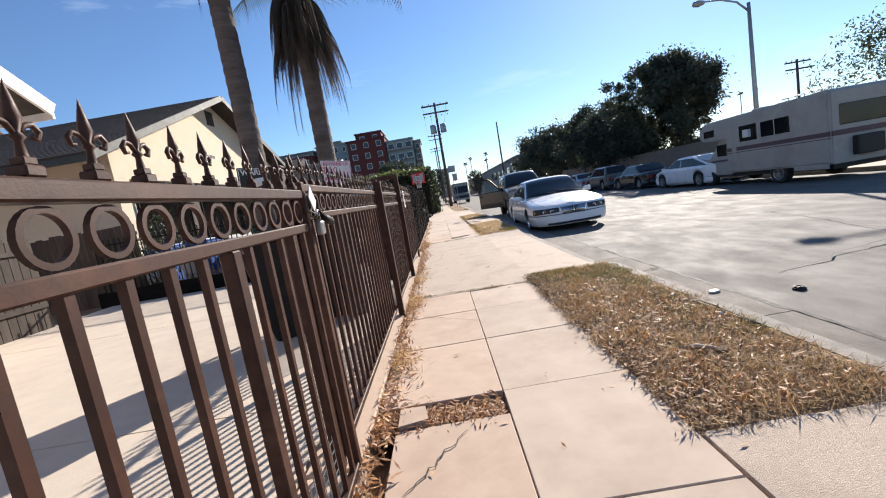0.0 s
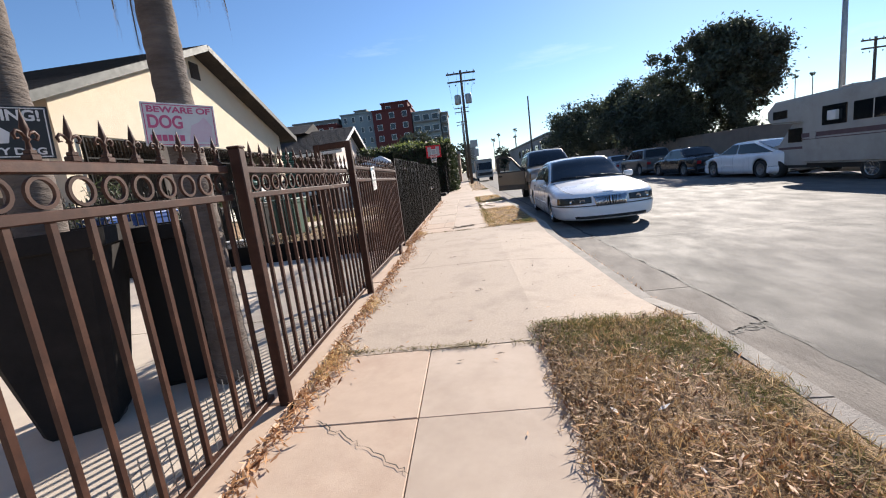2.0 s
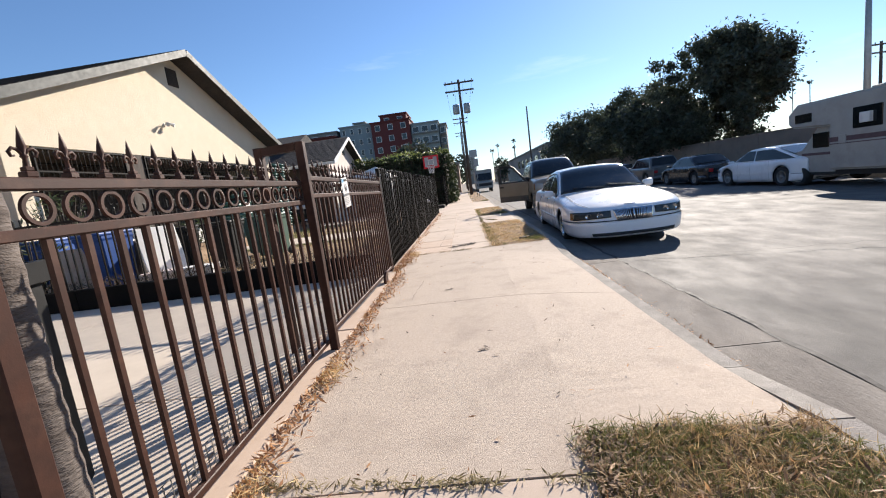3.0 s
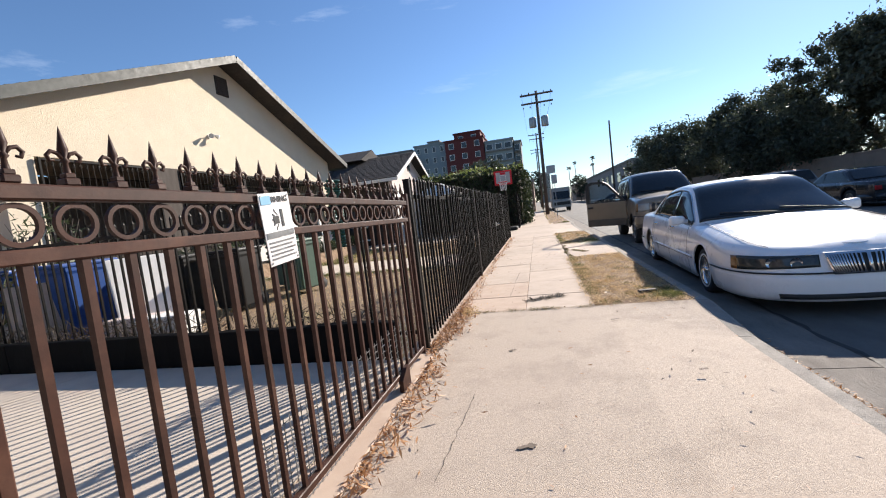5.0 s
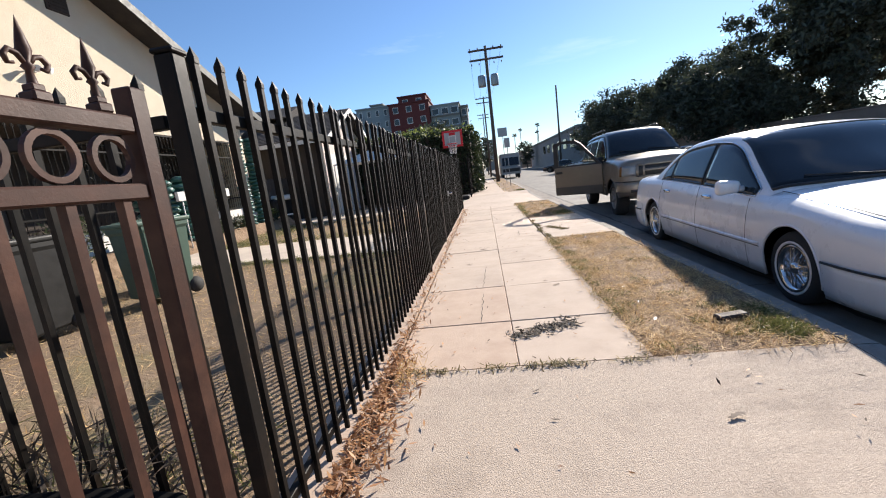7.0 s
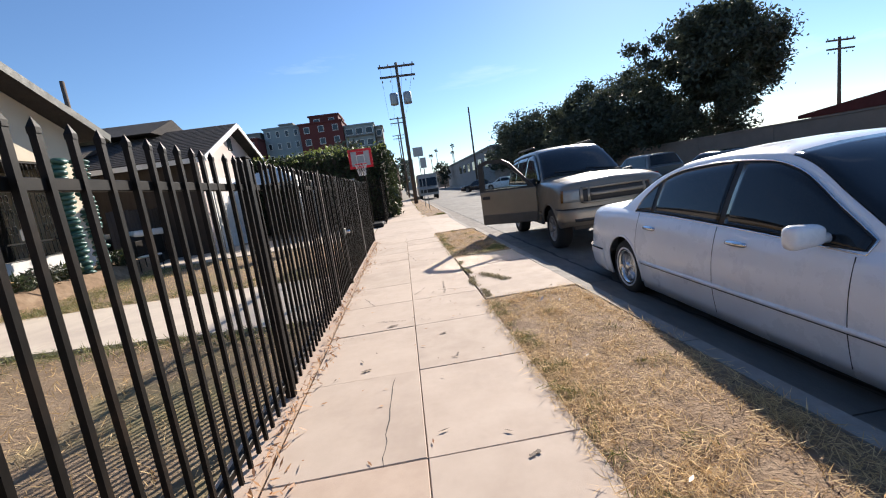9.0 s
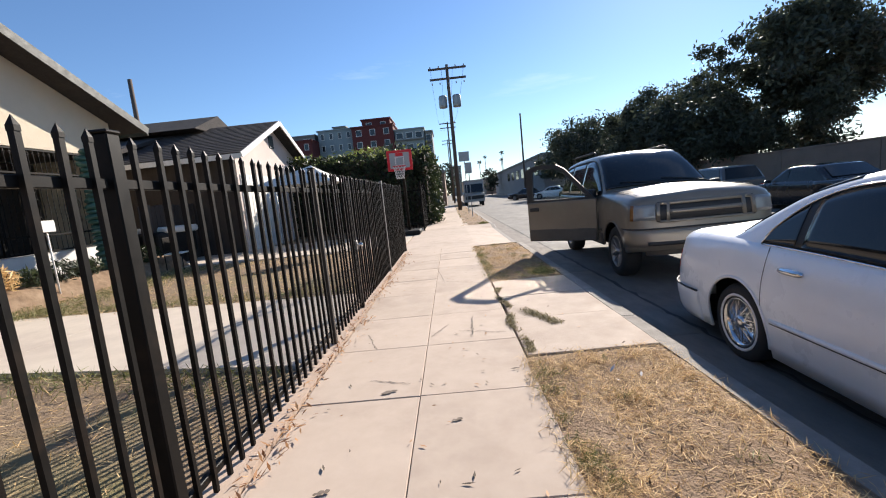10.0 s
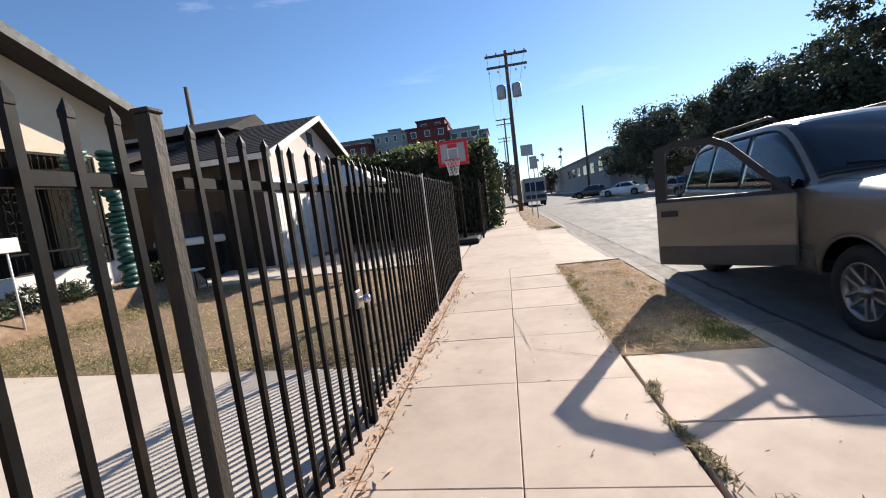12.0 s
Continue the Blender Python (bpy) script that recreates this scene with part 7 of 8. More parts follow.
planter(-1.12, 4.25, 28, 0.35, 0.17, 1.1, "tub_grey", "tall dark grey tapered planter round a palm")
# This tub's black stands for the shadow between the palms.
planter(-0.82, 4.82, 20, 0.22, 0.19, 1.06, "black_bin", "black tapered planter tub in the shaded gap between two palms")
inner = thing("iron_fence", "black iron picket fence across the yard", "fence", "black fence panels", at=(0, 9.44, 0))
for z in (0.16, 1.36):
    bar(inner, "rail", -7.3, -0.014, z - 0.018, -0.08, 0.014, z + 0.018, "black_iron", 0.003)
for k in range(60):
    part("picket", picket_mesh(1.455, 0.019, "black_iron", 0.045), "", inner, m=pose(-0.16 - k * 0.12, 0.0165, 0.0))
# A low, uneven black band along the yard's near edge.
edging = tagged(new("garden_edging"), "low black boards along the near edge of the yard", "edging", kind="structure")
for x0 in (-7.3, -4.9, -2.5):
    bm = bmesh.new()
    bevelled(bm, x0, 9.27, -0.1, x0 + 2.39 if x0 < -3 else -0.24, 9.38, 0.31, 0.012, 2)
    bmesh.ops.subdivide_edges(bm, edges=[e for e in bm.edges if e.calc_length() > 1], cuts=14)
    for v in bm.verts:
        v.co += Vector((0, noise.noise(v.co * 3), noise.noise(v.co * 2 + Vector((4, 0, 0))) * 1.2)) * 0.02
    part("board", bm, "board_black", edging)


def bin_mesh(t, material, h=1.02, w=0.58):
    bm = bmesh.new()
    rows = []
    for z, s in ((0.08, 0.4), (0.1, 0.43), (h - 0.12, 0.5), (h - 0.08, 0.53), (h - 0.03, 0.53)):
        rows.append([bm.verts.new((sx * w * s, sy * w * s * 1.15, z)) for sx, sy in ((-1, -1), (1, -1), (1, 1), (-1, 1))])
    for a, b in zip(rows, rows[1:]):
        for i in range(4):
            bm.faces.new((a[i], a[(i + 1) % 4], b[(i + 1) % 4], b[i]))
    bm.faces.new(rows[0][::-1])
    bm.faces.new(rows[-1])
    bmesh.ops.bevel(bm, geom=[e for e in bm.edges if abs(e.verts[0].co.z - e.verts[1].co.z) > 0.02], offset=0.04, segments=2, affect="EDGES")
    part("body", bm, material, t)
    bm = bmesh.new()
    bevelled(bm, -w * 0.55, -w * 0.64, h - 0.028, w * 0.55, w * 0.62, h + 0.03, 0.02, 2)
    part("lid", bm, material, t)
    for sg in (-1, 1):
        bm = bmesh.new()
        lathe(bm, [(0.0, -0.03), (0.1, -0.03), (0.11, 0), (0.1, 0.03), (0.0, 0.03)], (sg * w * 0.42, w * 0.5, 0.11), (1, 0, 0), 16)
        part("wheel", bm, "rubber", t)
    bm = bmesh.new()
    tube(bm, [(-w * 0.3, w * 0.6, h - 0.08), (-w * 0.3, w * 0.72, h - 0.03), (w * 0.3, w * 0.72, h - 0.03), (w * 0.3, w * 0.6, h - 0.08)], 0.014, 6)
    part("handle", bm, material, t)


for x, y, turn, mt, label in ((-6.35, 10.4, 8, "blue_bin", "blue wheeled recycling bin"), (-5.35, 10.5, -6, "blue_bin", "blue wheeled recycling bin"), (-4.7, 11.5, 15, "black_bin", "black wheeled rubbish bin"), (-4.0, 12.0, 5, "black_bin", "black wheeled rubbish bin"), (-3.6, 13.3, -12, "green_bin", "pale green wheeled garden waste bin"), (-4.4, 14.2, 20, "green_bin", "pale green wheeled garden waste bin")):
    t = thing("wheeled_bin", label + " in the yard", "bin", "yard bins", at=(x, y, -0.02), turn=turn)
    bin_mesh(t, mt, 1.12 if mt == "blue_bin" else 1.02)
for x, y, w, h, mt, label in ((-5.3, 10.25, 1.1, 0.95, "slab_pink", "leaning tan plywood board"), (-4.3, 10.6, 0.75, 1.15, "white_paint", "leaning white painted board"), (-3.4, 10.0, 0.6, 0.4, "canvas", "crumpled white sack on the ground"), (-6.2, 10.0, 0.7, 0.8, "white_paint", "leaning white painted board"), (-6.7, 9.9, 0.5, 0.6, "canvas", "crumpled white sack by the fence"), (-4.2, 10.3, 0.7, 0.35, "stucco_pink", "pale carton on the ground")):
    t = thing("board" if "board" in label else "sack" if "sack" in label else "carton", label, "clutter", at=(x, y, -0.02), turn=70 if "board" in label else 15)
    bm = bmesh.new()
    d = 0.04 if "board" in label else 0.3
    bevelled(bm, -w / 2, -d / 2, 0, w / 2, d / 2, h, 0.015, 2)
    if d > 0.1:
        for v in bm.verts:
            v.co += Vector((noise.noise(v.co * 5), noise.noise(v.co * 5 + Vector((9, 0, 0))), 0)) * 0.05
    ob = part("body", bm, mt, t)
    if "board" in label:
        ob.rotation_euler.x = radians(-12)
heap = thing("garden_heap", "dark heap of old furniture beside the bins", "clutter", at=(-6.9, 12.6, -0.03))
bm = bmesh.new()
random.seed(8)
for k in range(9):
    x, y, z = random.uniform(-0.4, 0.7), random.uniform(-1.6, 1.2), random.uniform(0, 0.6)
    bevelled(bm, x, y, z * 0.2, x + 0.5, y + 0.5, z + 0.5, 0.03)
part("pile", bm, "dark_wood", heap)


def cushion_stack(x, y, z0, z1, r, label):
    t = thing("cushion_column", label, "ornament", "green stacked columns", at=(x, y, z0))
    z = 0.0
    while z < z1 - z0:
        h, q = random.uniform(0.09, 0.15) * (r / 0.17), r * random.uniform(0.78, 1.12)
        bm = bmesh.new()
        lathe(bm, [(0.0, 0), (q * 0.5, h * 0.03), (q * 0.88, h * 0.22), (q, h * 0.5), (q * 0.85, h * 0.8), (q * 0.45, h * 0.97), (0.0, h)], (0, 0, 0), (0, 0, 1), 16)
        for v in bm.verts:
            v.co += Vector((noise.noise(v.co * 9 + Vector((z * 7, 0, 0))), noise.noise(v.co * 9 + Vector((0, z * 7, 3))), noise.noise(v.co * 7 + Vector((5, z * 5, 0))) * 0.5)) * 0.03
        for f in bm.faces:
            f.smooth = True
        part("cushion", bm, "jade", t, m=pose(random.uniform(-0.035, 0.035), random.uniform(-0.035, 0.035), z, random.uniform(-9, 9), random.uniform(-9, 9), random.uniform(0, 360)))
        z += h * 0.86
    return t


random.seed(14)
for x, y, z0, z1, r in ((-6.75, 21.0, 0.3, 2.95, 0.18), (-6.75, 21.65, 0.3, 2.95, 0.18), (-6.9, 17.15, 0.3, 1.6, 0.22), (-6.75, 17.62, 0.3, 1.66, 0.22), (-6.7, 18.08, 0.3, 1.75, 0.22)):
    cushion_stack(x, y, z0, z1, r, "jade green column of stacked round cushions" if z1 > 2 else "short jade green stack of round cushions")
bm = bmesh.new()
rows = []
for j in range(40):
    y = 10.6 + j * 0.325
    rows.append([bm.verts.new((x, y, z + (0.06 * noise.noise((x * 2, y * 1.5, 0)) if z > 0.1 else 0))) for x, z in ((-7.6, 0.36), (-7.1, 0.36), (-6.6, 0.3), (-6.3, -0.06))])
for a, b in zip(rows, rows[1:]):
    for i in range(3):
        bm.faces.new((a[i], a[i + 1], b[i + 1], b[i])).smooth = True
structure("planting_bed", bm, "soil", "raised soil bed along the porch wall", "planting bed")
np.random.seed(77)


def shrub(x, y, z, r, h, material, label, n=420, leaf=0.08):
    t = thing("shrub", label, "shrub", "porch shrubs", at=(x, y, z))
    for k in range(9):
        a = k * 2.4
        bm = bmesh.new()
        tube(bm, [(0, 0, 0), (math.cos(a) * r * 0.4, math.sin(a) * r * 0.4, h * 0.5), (math.cos(a) * r * 0.8, math.sin(a) * r * 0.8, h * 0.85)], [0.012, 0.008, 0.004], 4)
        part("stem", bm, "tree_bark", t)
    p = np.random.normal(size=(n, 3))
    p /= np.linalg.norm(p, axis=1)[:, None]
    p = p * np.random.uniform(0.5, 1.05, (n, 1)) * np.array([r, r, h * 0.5]) + np.array([0, 0, h * 0.55])
    quads("leaves", p, leaf, material, t, slim=0.4)


for k, (x, y, r, h, mt) in enumerate(((-6.8, 18.7, 0.32, 0.5, "straw"), (-6.85, 19.3, 0.3, 0.4, "olive"), (-6.8, 19.9, 0.35, 0.5, "oak"), (-6.75, 20.45, 0.3, 0.45, "olive"), (-6.7, 22.2, 0.32, 0.5, "hedge"), (-6.8, 15.2, 0.5, 1.0, "olive"), (-6.9, 13.9, 0.5, 0.9, "oak"), (-6.7, 11.1, 0.55, 1.9, "olive"), (-6.2, 9.9, 0.5, 1.5, "olive"))):
    shrub(x, y, 0.22 if x < -6.4 else -0.03, r, h, mt, {"straw": "dry tan spiky plant by the porch", "olive": "grey-green leafy shrub by the house", "oak": "dark leafy shrub by the house", "hedge": "low green shrub by the porch"}[mt])
for y in (17.75, 19.45):
    t = thing("meter_box", "small white box sign on a thin post", "sign", at=(-6.45, y, 0))
    bm = bmesh.new()
    cyl(bm, (0, 0, -0.1), (0, 0, 1.3), 0.015, 0.015, 8)
    part("post", bm, "white_paint", t)
    bm = bmesh.new()
    bevelled(bm, -0.04, -0.16, 1.28, 0.04, 0.16, 1.5, 0.01)
    part("box", bm, "white_paint", t)
cart = thing("covered_grill", "dark covered grill cart with a white cloth", "grill", at=(-7.6, 24.3, 0))
bm = bmesh.new()
bevelled(bm, -0.45, -0.9, 0.25, 0.45, 0.9, 1.0, 0.12, 3)
part("cover", bm, "black_bin", cart)
bm = bmesh.new()
bevelled(bm, -0.5, -0.6, 0.92, 0.5, 0.95, 1.12, 0.08, 3)
for v in bm.verts:
    v.co.z += 0.05 * noise.noise(v.co * 4)
part("cloth", bm, "canvas", cart, "white draped cloth")
for sx in (-0.35, 0.35):
    for sy in (-0.75, 0.75):
        bm = bmesh.new()
        cyl(bm, (sx, sy, 0), (sx, sy, 0.3), 0.03, 0.03, 8)
        part("leg", bm, "trim_black", cart)
chair = thing("garden_chair", "black metal garden chair with a white seat", "chair", at=(-6.2, 22.6, -0.02), turn=100)
for nm, q, mt in (("seat", (-0.22, -0.22, 0.42, 0.22, 0.22, 0.46), "canvas"), ("backrest", (-0.22, 0.19, 0.5, 0.22, 0.23, 0.88), "black_iron")):
    bm = bmesh.new()
    bevelled(bm, *q, 0.012)
    part(nm, bm, mt, chair)
for sx in (-0.2, 0.2):
    for sy, top in ((-0.2, 0.42), (0.21, 0.88)):
        bm = bmesh.new()
        cyl(bm, (sx, sy, 0), (sx, sy, top), 0.012, 0.012, 8)
        part("leg", bm, "black_iron", chair)
side_fence = thing("board_fence", "dark stained board fence between the houses", "fence", at=(-7.4, 25.0, 0))
for k in range(26):
    bm = bmesh.new()
    bevelled(bm, -0.02 - k * 0.0, -1.9 + k * 0.17, -0.1, 0.01, -1.74 + k * 0.17, 1.75 + 0.02 * (k % 3), 0.004)
    part("board", bm, "dark_wood", side_fence)

# ---- sidewalk slabs ----
pave = tagged(new("pavement"), "tan concrete sidewalk slabs with worn joints", "pavement", kind="structure")
random.seed(33)


def slab(x0, y0, x1, y1, material="slab", parent=pave, top=0.0, drop=0.0):
    """One slab with softened top edges; drop lowers its kerb side."""
    bm = bmesh.new()
    w, h = (x1 - x0) / 2 - 0.002, (y1 - y0) / 2 - 0.002
    lo = [bm.verts.new((sx * w, sy * h, -0.12)) for sx, sy in ((-1, -1), (1, -1), (1, 1), (-1, 1))]
    md = [bm.verts.new((sx * w, sy * h, -0.005 - (drop if sx > 0 else 0))) for sx, sy in ((-1, -1), (1, -1), (1, 1), (-1, 1))]
    tp = [bm.verts.new((sx * (w - 0.004), sy * (h - 0.004), -(drop if sx > 0 else 0))) for sx, sy in ((-1, -1), (1, -1), (1, 1), (-1, 1))]
    for a, b in ((lo, md), (md, tp)):
        for i in range(4):
            bm.faces.new((a[i], a[(i + 1) % 4], b[(i + 1) % 4], b[i]))
    bm.faces.new(tp)
    return part("slab", bm, material, parent, m=pose((x0 + x1) / 2, (y0 + y1) / 2, top + random.uniform(-0.003, 0.003), random.uniform(-0.15, 0.15), random.uniform(-0.15, 0.15), 0))


MID, RIGHT = 0.825, 1.555
ROWS_A = (-5.0, -4.1, -3.2, -2.3, -1.4, -0.5, 0.4, 1.32, 2.245, 3.143, 3.995, 4.8)
for a, b in zip(ROWS_A, ROWS_A[1:]):
    left = (0.1, a, MID, b)
    if abs(a - 1.32) < 0.01:
        left = (0.22, a, MID, 2.0)
    slab(*left, "slab_pink")
    slab(MID, a, RIGHT, b)
for y0, y1 in ((-5, -1.0), (-0.99, 0.3), (0.31, 1.6)):
    slab(RIGHT + 0.01, y0, KERB - 0.02, y1, "apron", drop=0.05 if y0 == -0.99 else 0)


def apron(y0, y1, x0, material, ends=(0, 0)):
    """A driveway crossing in one pour: flat over the sidewalk, then falling to the dropped kerb."""
    bm = bmesh.new()
    prof = ((x0, 0.0), (1.2, 0.0), (1.62, -0.006), (2.1, -0.045), (KERB - 0.022, -0.094))
    rows = []
    n = 24
    for k in range(n + 1):
        y = y0 + 0.002 + (y1 - y0 - 0.004) * k / n
        fall = min(1, (y - y0) / ends[0] if ends[0] else 1, (y1 - y) / ends[1] if ends[1] else 1)
        rows.append([bm.verts.new((x, y, z * fall + 0.003 * noise.noise((x * 2, y * 2, 0)))) for x, z in prof] + [bm.verts.new((KERB - 0.022, y, -0.2)), bm.verts.new((x0, y, -0.2))])
    for a, b in zip(rows, rows[1:]):
        for i in range(len(a)):
            j = (i + 1) % len(a)
            bm.faces.new((a[i], a[j], b[j], b[i]))
    bm.faces.new(rows[0][::-1])
    bm.faces.new(rows[-1])
    bmesh.ops.recalc_face_normals(bm, faces=bm.faces[:])
    return part("slab", bm, material, pave)


apron(4.803, 7.4, 0.1, "apron", (0.95, 0))
apron(7.4, 10.625, 0.1, "apron", (0, 0.9))
ROWS_B = (10.63, 11.36, 12.31, 13.27, 14.22, 15.1, 15.98, 16.99, 17.9, 18.8, 19.7, 20.5, 21.3)
for a, b in zip(ROWS_B, ROWS_B[1:]):
    slab(0.07, a, MID, b, "slab_pink" if a < 12 else "slab")
    slab(MID, a, RIGHT + 0.02, b)
for y0, y1, x0 in ((14.71, 15.6, 1.585), (15.605, 16.45, 1.6), (16.455, 17.33, 1.59)):
    slab(x0, y0, KERB - 0.02, y1)
apron(21.305, 24.4, -0.15, "slab", (0.7, 0))
apron(24.4, 27.55, -0.15, "slab", (0, 0.9))
y = 27.56
while y < 58:
    slab(-0.1, y, 1.75, y + 1.5)
    y += 1.5


def ribbon(name, pts, width, z, material, label, category="crack"):
    """A narrow uneven strip lying on the ground: a crack or a line of tar."""
    bm = bmesh.new()
    prev = None
    for k, (x, y) in enumerate(pts):
        a = pts[min(k + 1, len(pts) - 1)]
        b = pts[max(k - 1, 0)]
        d = Vector((a[0] - b[0], a[1] - b[1], 0)).normalized()
        s = Vector((-d.y, d.x, 0)) * width * random.uniform(0.35, 1.0) * (0.3 if k in (0, len(pts) - 1) else 1) / 2
        c = Vector((x, y, z))
        cur = (bm.verts.new(c - s), bm.verts.new(c + s))
        if prev:
            bm.faces.new((prev[0], cur[0], cur[1], prev[1]))
        prev = cur
    return structure(name, bm, material, label, category)


def jitter(p0, p1, amp, n):
    return [(p0[0] + (p1[0] - p0[0]) * k / n + random.uniform(-amp, amp) * (0 < k < n), p0[1] + (p1[1] - p0[1]) * k / n + random.uniform(-amp, amp) * (0 < k < n)) for k in range(n + 1)]


random.seed(90)
for p0, p1, amp, w in (((0.294, 4.04), (0.6, 3.8), 0.04, 0.009), ((0.6, 3.8), (0.83, 3.6), 0.03, 0.009), ((0.62, 12.1), (0.6, 11.36), 0.02, 0.008), ((0.66, 13.2), (0.62, 12.3), 0.03, 0.009), ((0.25, 15.5), (0.4, 15.1), 0.03, 0.008), ((0.95, 17.6), (1.5, 17.3), 0.03, 0.01), ((0.82, 18.6), (0.95, 17.55), 0.02, 0.008), ((1.25, 15.8), (1.2, 15.2), 0.04, 0.012), ((1.1, 15.4), (1.5, 15.25), 0.04, 0.012), ((0.5, 7.6), (0.55, 8.5), 0.02, 0.006), ((1.0, 15.6), (0.85, 15.3), 0.03, 0.01), ((0.45, 14.5), (0.75, 14.4), 0.02, 0.01), ((0.3, 1.5), (0.6, 1.9), 0.04, 0.012)):
    ribbon("slab_crack", jitter(p0, p1, amp * 0.4, 14), w * 0.8, 0.0045, "tar", "dark thin crack in the concrete")
ribbon("tar_line", jitter((GUTTER, -4), (GUTTER + 0.02, 40), 0.025, 260), 0.055, ROAD_Z + 0.006, "tar", "dark broken joint between gutter and asphalt", "joint")
ribbon("tar_line", jitter((KERB + 0.165, -4), (KERB + 0.165, 40), 0.01, 260), 0.03, ROAD_Z + 0.0075, "tar", "dirt line at the foot of the kerb", "joint")
for p0, p1, w in (((3.3, 5.2), (2.75, 5.0), 0.03), ((4.0, 4.2), (9.5, 6.0), 0.03), ((5.2, 1.5), (7.5, 9.0), 0.022), ((6, 2.2), (13, 3.0), 0.03), ((3.4, 9.2), (8, 8.4), 0.02)):
    n = 40
    ribbon("road_crack", [(x, y) for x, y in jitter(p0, p1, 0.05, n)], w, max(road_z(max(p0[0], GUTTER)), ROAD_Z) + 0.007 if p1[0] < 4 else road_z(max(p0[0], p1[0]) * 0 + min(p0[0], p1[0])) + 0.006, "tar", "dark crack wandering over the asphalt")

for x, y, q in ((0.9, 7.9, 0.05), (1.67, 10.04, 0.04), (2.0, 8.8, 0.03), (0.75, 9.3, 0.035), (1.2, 6.1, 0.04), (0.62, 14.3, 0.05), (1.05, 13.9, 0.03), (0.45, 13.4, 0.035), (1.3, 12.2, 0.03)):
    ribbon("ground_stain", jitter((x - q, y - 0.4 * q), (x + q, y + 0.3 * q), 0.006, 8), q * 0.9, 0.0065, "stain_mark", "small dark grease spot on the concrete", "stain")

# ---- grass, leaves, litter ----
np.random.seed(50)


def scatter(x0, x1, y0, y1, n, edge=0.035):
    x, y = np.random.uniform(x0, x1, n) + np.random.normal(size=n) * edge, np.random.uniform(y0, y1, n) + np.random.normal(size=n) * edge
    x = np.minimum(x, KERB + 0.1)
    return x, y


def stuff(ob, label, category):
    return tagged(ob, label, category, kind="stuff")


def patchy(x, y, k=1.0):
    """A slow uneven pattern over the ground, about -1 to 1."""
    return (np.sin(x * 9 * k + 2 * np.sin(y * 5 * k)) * np.sin(y * 7.3 * k + x * 3) + 0.6 * np.sin(x * 4.1 + y * 2.3 * k) * np.sin(y * 1.9 - x)) / 1.3


def tufts(name, x, y, n, spread, h, material, label, lean=0.35):
    """Upright blades in clumps round the given roots."""
    i = np.random.randint(0, len(x), n)
    p = np.stack([x[i] + np.random.normal(size=n) * spread, y[i] + np.random.normal(size=n) * spread, np.random.uniform(0.1, 0.7, n) * h], 1)
    p[:, 0] = np.clip(p[:, 0], 1.5, KERB + 0.06)
    stuff(quads(name, p, h * 0.8, material, None, slim=0.09, up=lean), label, "grass")


for (y0, y1), n, tone in zip(PARKWAYS, (36000, 38000, 12000, 9000), ("straw_brown", "straw", "straw", "straw")):
    first = y0 < 3
    x, y = scatter(1.55, KERB - 0.06, y0, y1, n)
    keep = np.random.uniform(size=n) < 0.5 + 0.5 * patchy(x, y)
    x, y = x[keep], y[keep]
    z = 0.006 + np.abs(np.random.normal(size=len(x))) * 0.014
    stuff(quads("dry_grass", np.stack([x, y, z], 1), 0.045, tone, None, slim=0.07, flat=0.72), "matted straw-coloured dry grass", "grass")
    x, y = scatter(1.58, KERB - 0.08, y0 + 0.05, y1 - 0.05, 160 if first else 110)
    tufts("dry_tufts", x, y, 9000 if first else 3000, 0.05, 0.055 if first else 0.04, "straw_brown" if first else "straw", "small tufts of brown dry grass")
    m = n // (3 if first else 26)
    x, y = scatter(1.57, KERB - 0.1, y0 + 0.05, y1, m)
    if first:
        x = np.where(np.random.uniform(size=m) < 0.5, 1.54 + np.abs(np.random.normal(size=m)) * 0.13, x)
    keep = np.random.uniform(size=m) < 0.6 - 0.5 * patchy(x, y, 0.6)
    x, y = x[keep], y[keep]
    stuff(quads("dead_leaves", np.stack([x, y, 0.012 + np.random.uniform(0, 0.03, len(x))], 1), 0.021 if first else 0.017, "litter_brown", None, slim=0.45, flat=0.4), "brown dead leaf litter on the grass", "leaves")
    if first:
        x, y = scatter(1.54, KERB - 0.12, y0 + 0.05, y1 - 0.3, 5200)
        keep = np.random.uniform(size=5200) < 0.62 - 0.45 * patchy(x, y, 0.8) - 0.12 * (y - y0)
        x, y = x[keep], y[keep]
        stuff(quads("curled_leaves", np.stack([x, y, 0.02 + np.random.uniform(0, 0.03, len(x))], 1), 0.026, "straw_leaf", None, slim=0.4, flat=0.35), "curled orange-brown leaves over the dry grass", "leaves")
        gx = np.random.uniform(1.6, KERB - 0.06, 170)
        gy = y1 - np.abs(np.random.normal(size=170)) * (0.12 + 0.5 * (gx - 1.58))
        gx = np.concatenate([gx, np.random.uniform(2.2, KERB - 0.04, 40)])
        gy = np.concatenate([gy, np.random.uniform(2.4, 4.6, 40)])
        tufts("green_grass", gx[gy > y0], gy[gy > y0], 11000, 0.045, 0.042, "green_grass", "patch of short green grass", 0.3)
    else:
        gx = np.concatenate([KERB - 0.12 - np.abs(np.random.normal(size=50)) * 0.12, np.random.uniform(1.6, KERB - 0.1, 22), 1.58 + np.abs(np.random.normal(size=30)) * 0.06])
        gy = np.concatenate([y0 + 0.12 + np.abs(np.random.normal(size=50)) * 0.22, np.random.uniform(y0, y1, 22), np.random.uniform(y0, y1, 30)])
        tufts("green_grass", gx, gy, 4200, 0.035, 0.045, "green_grass", "patch of short green grass", 0.3)
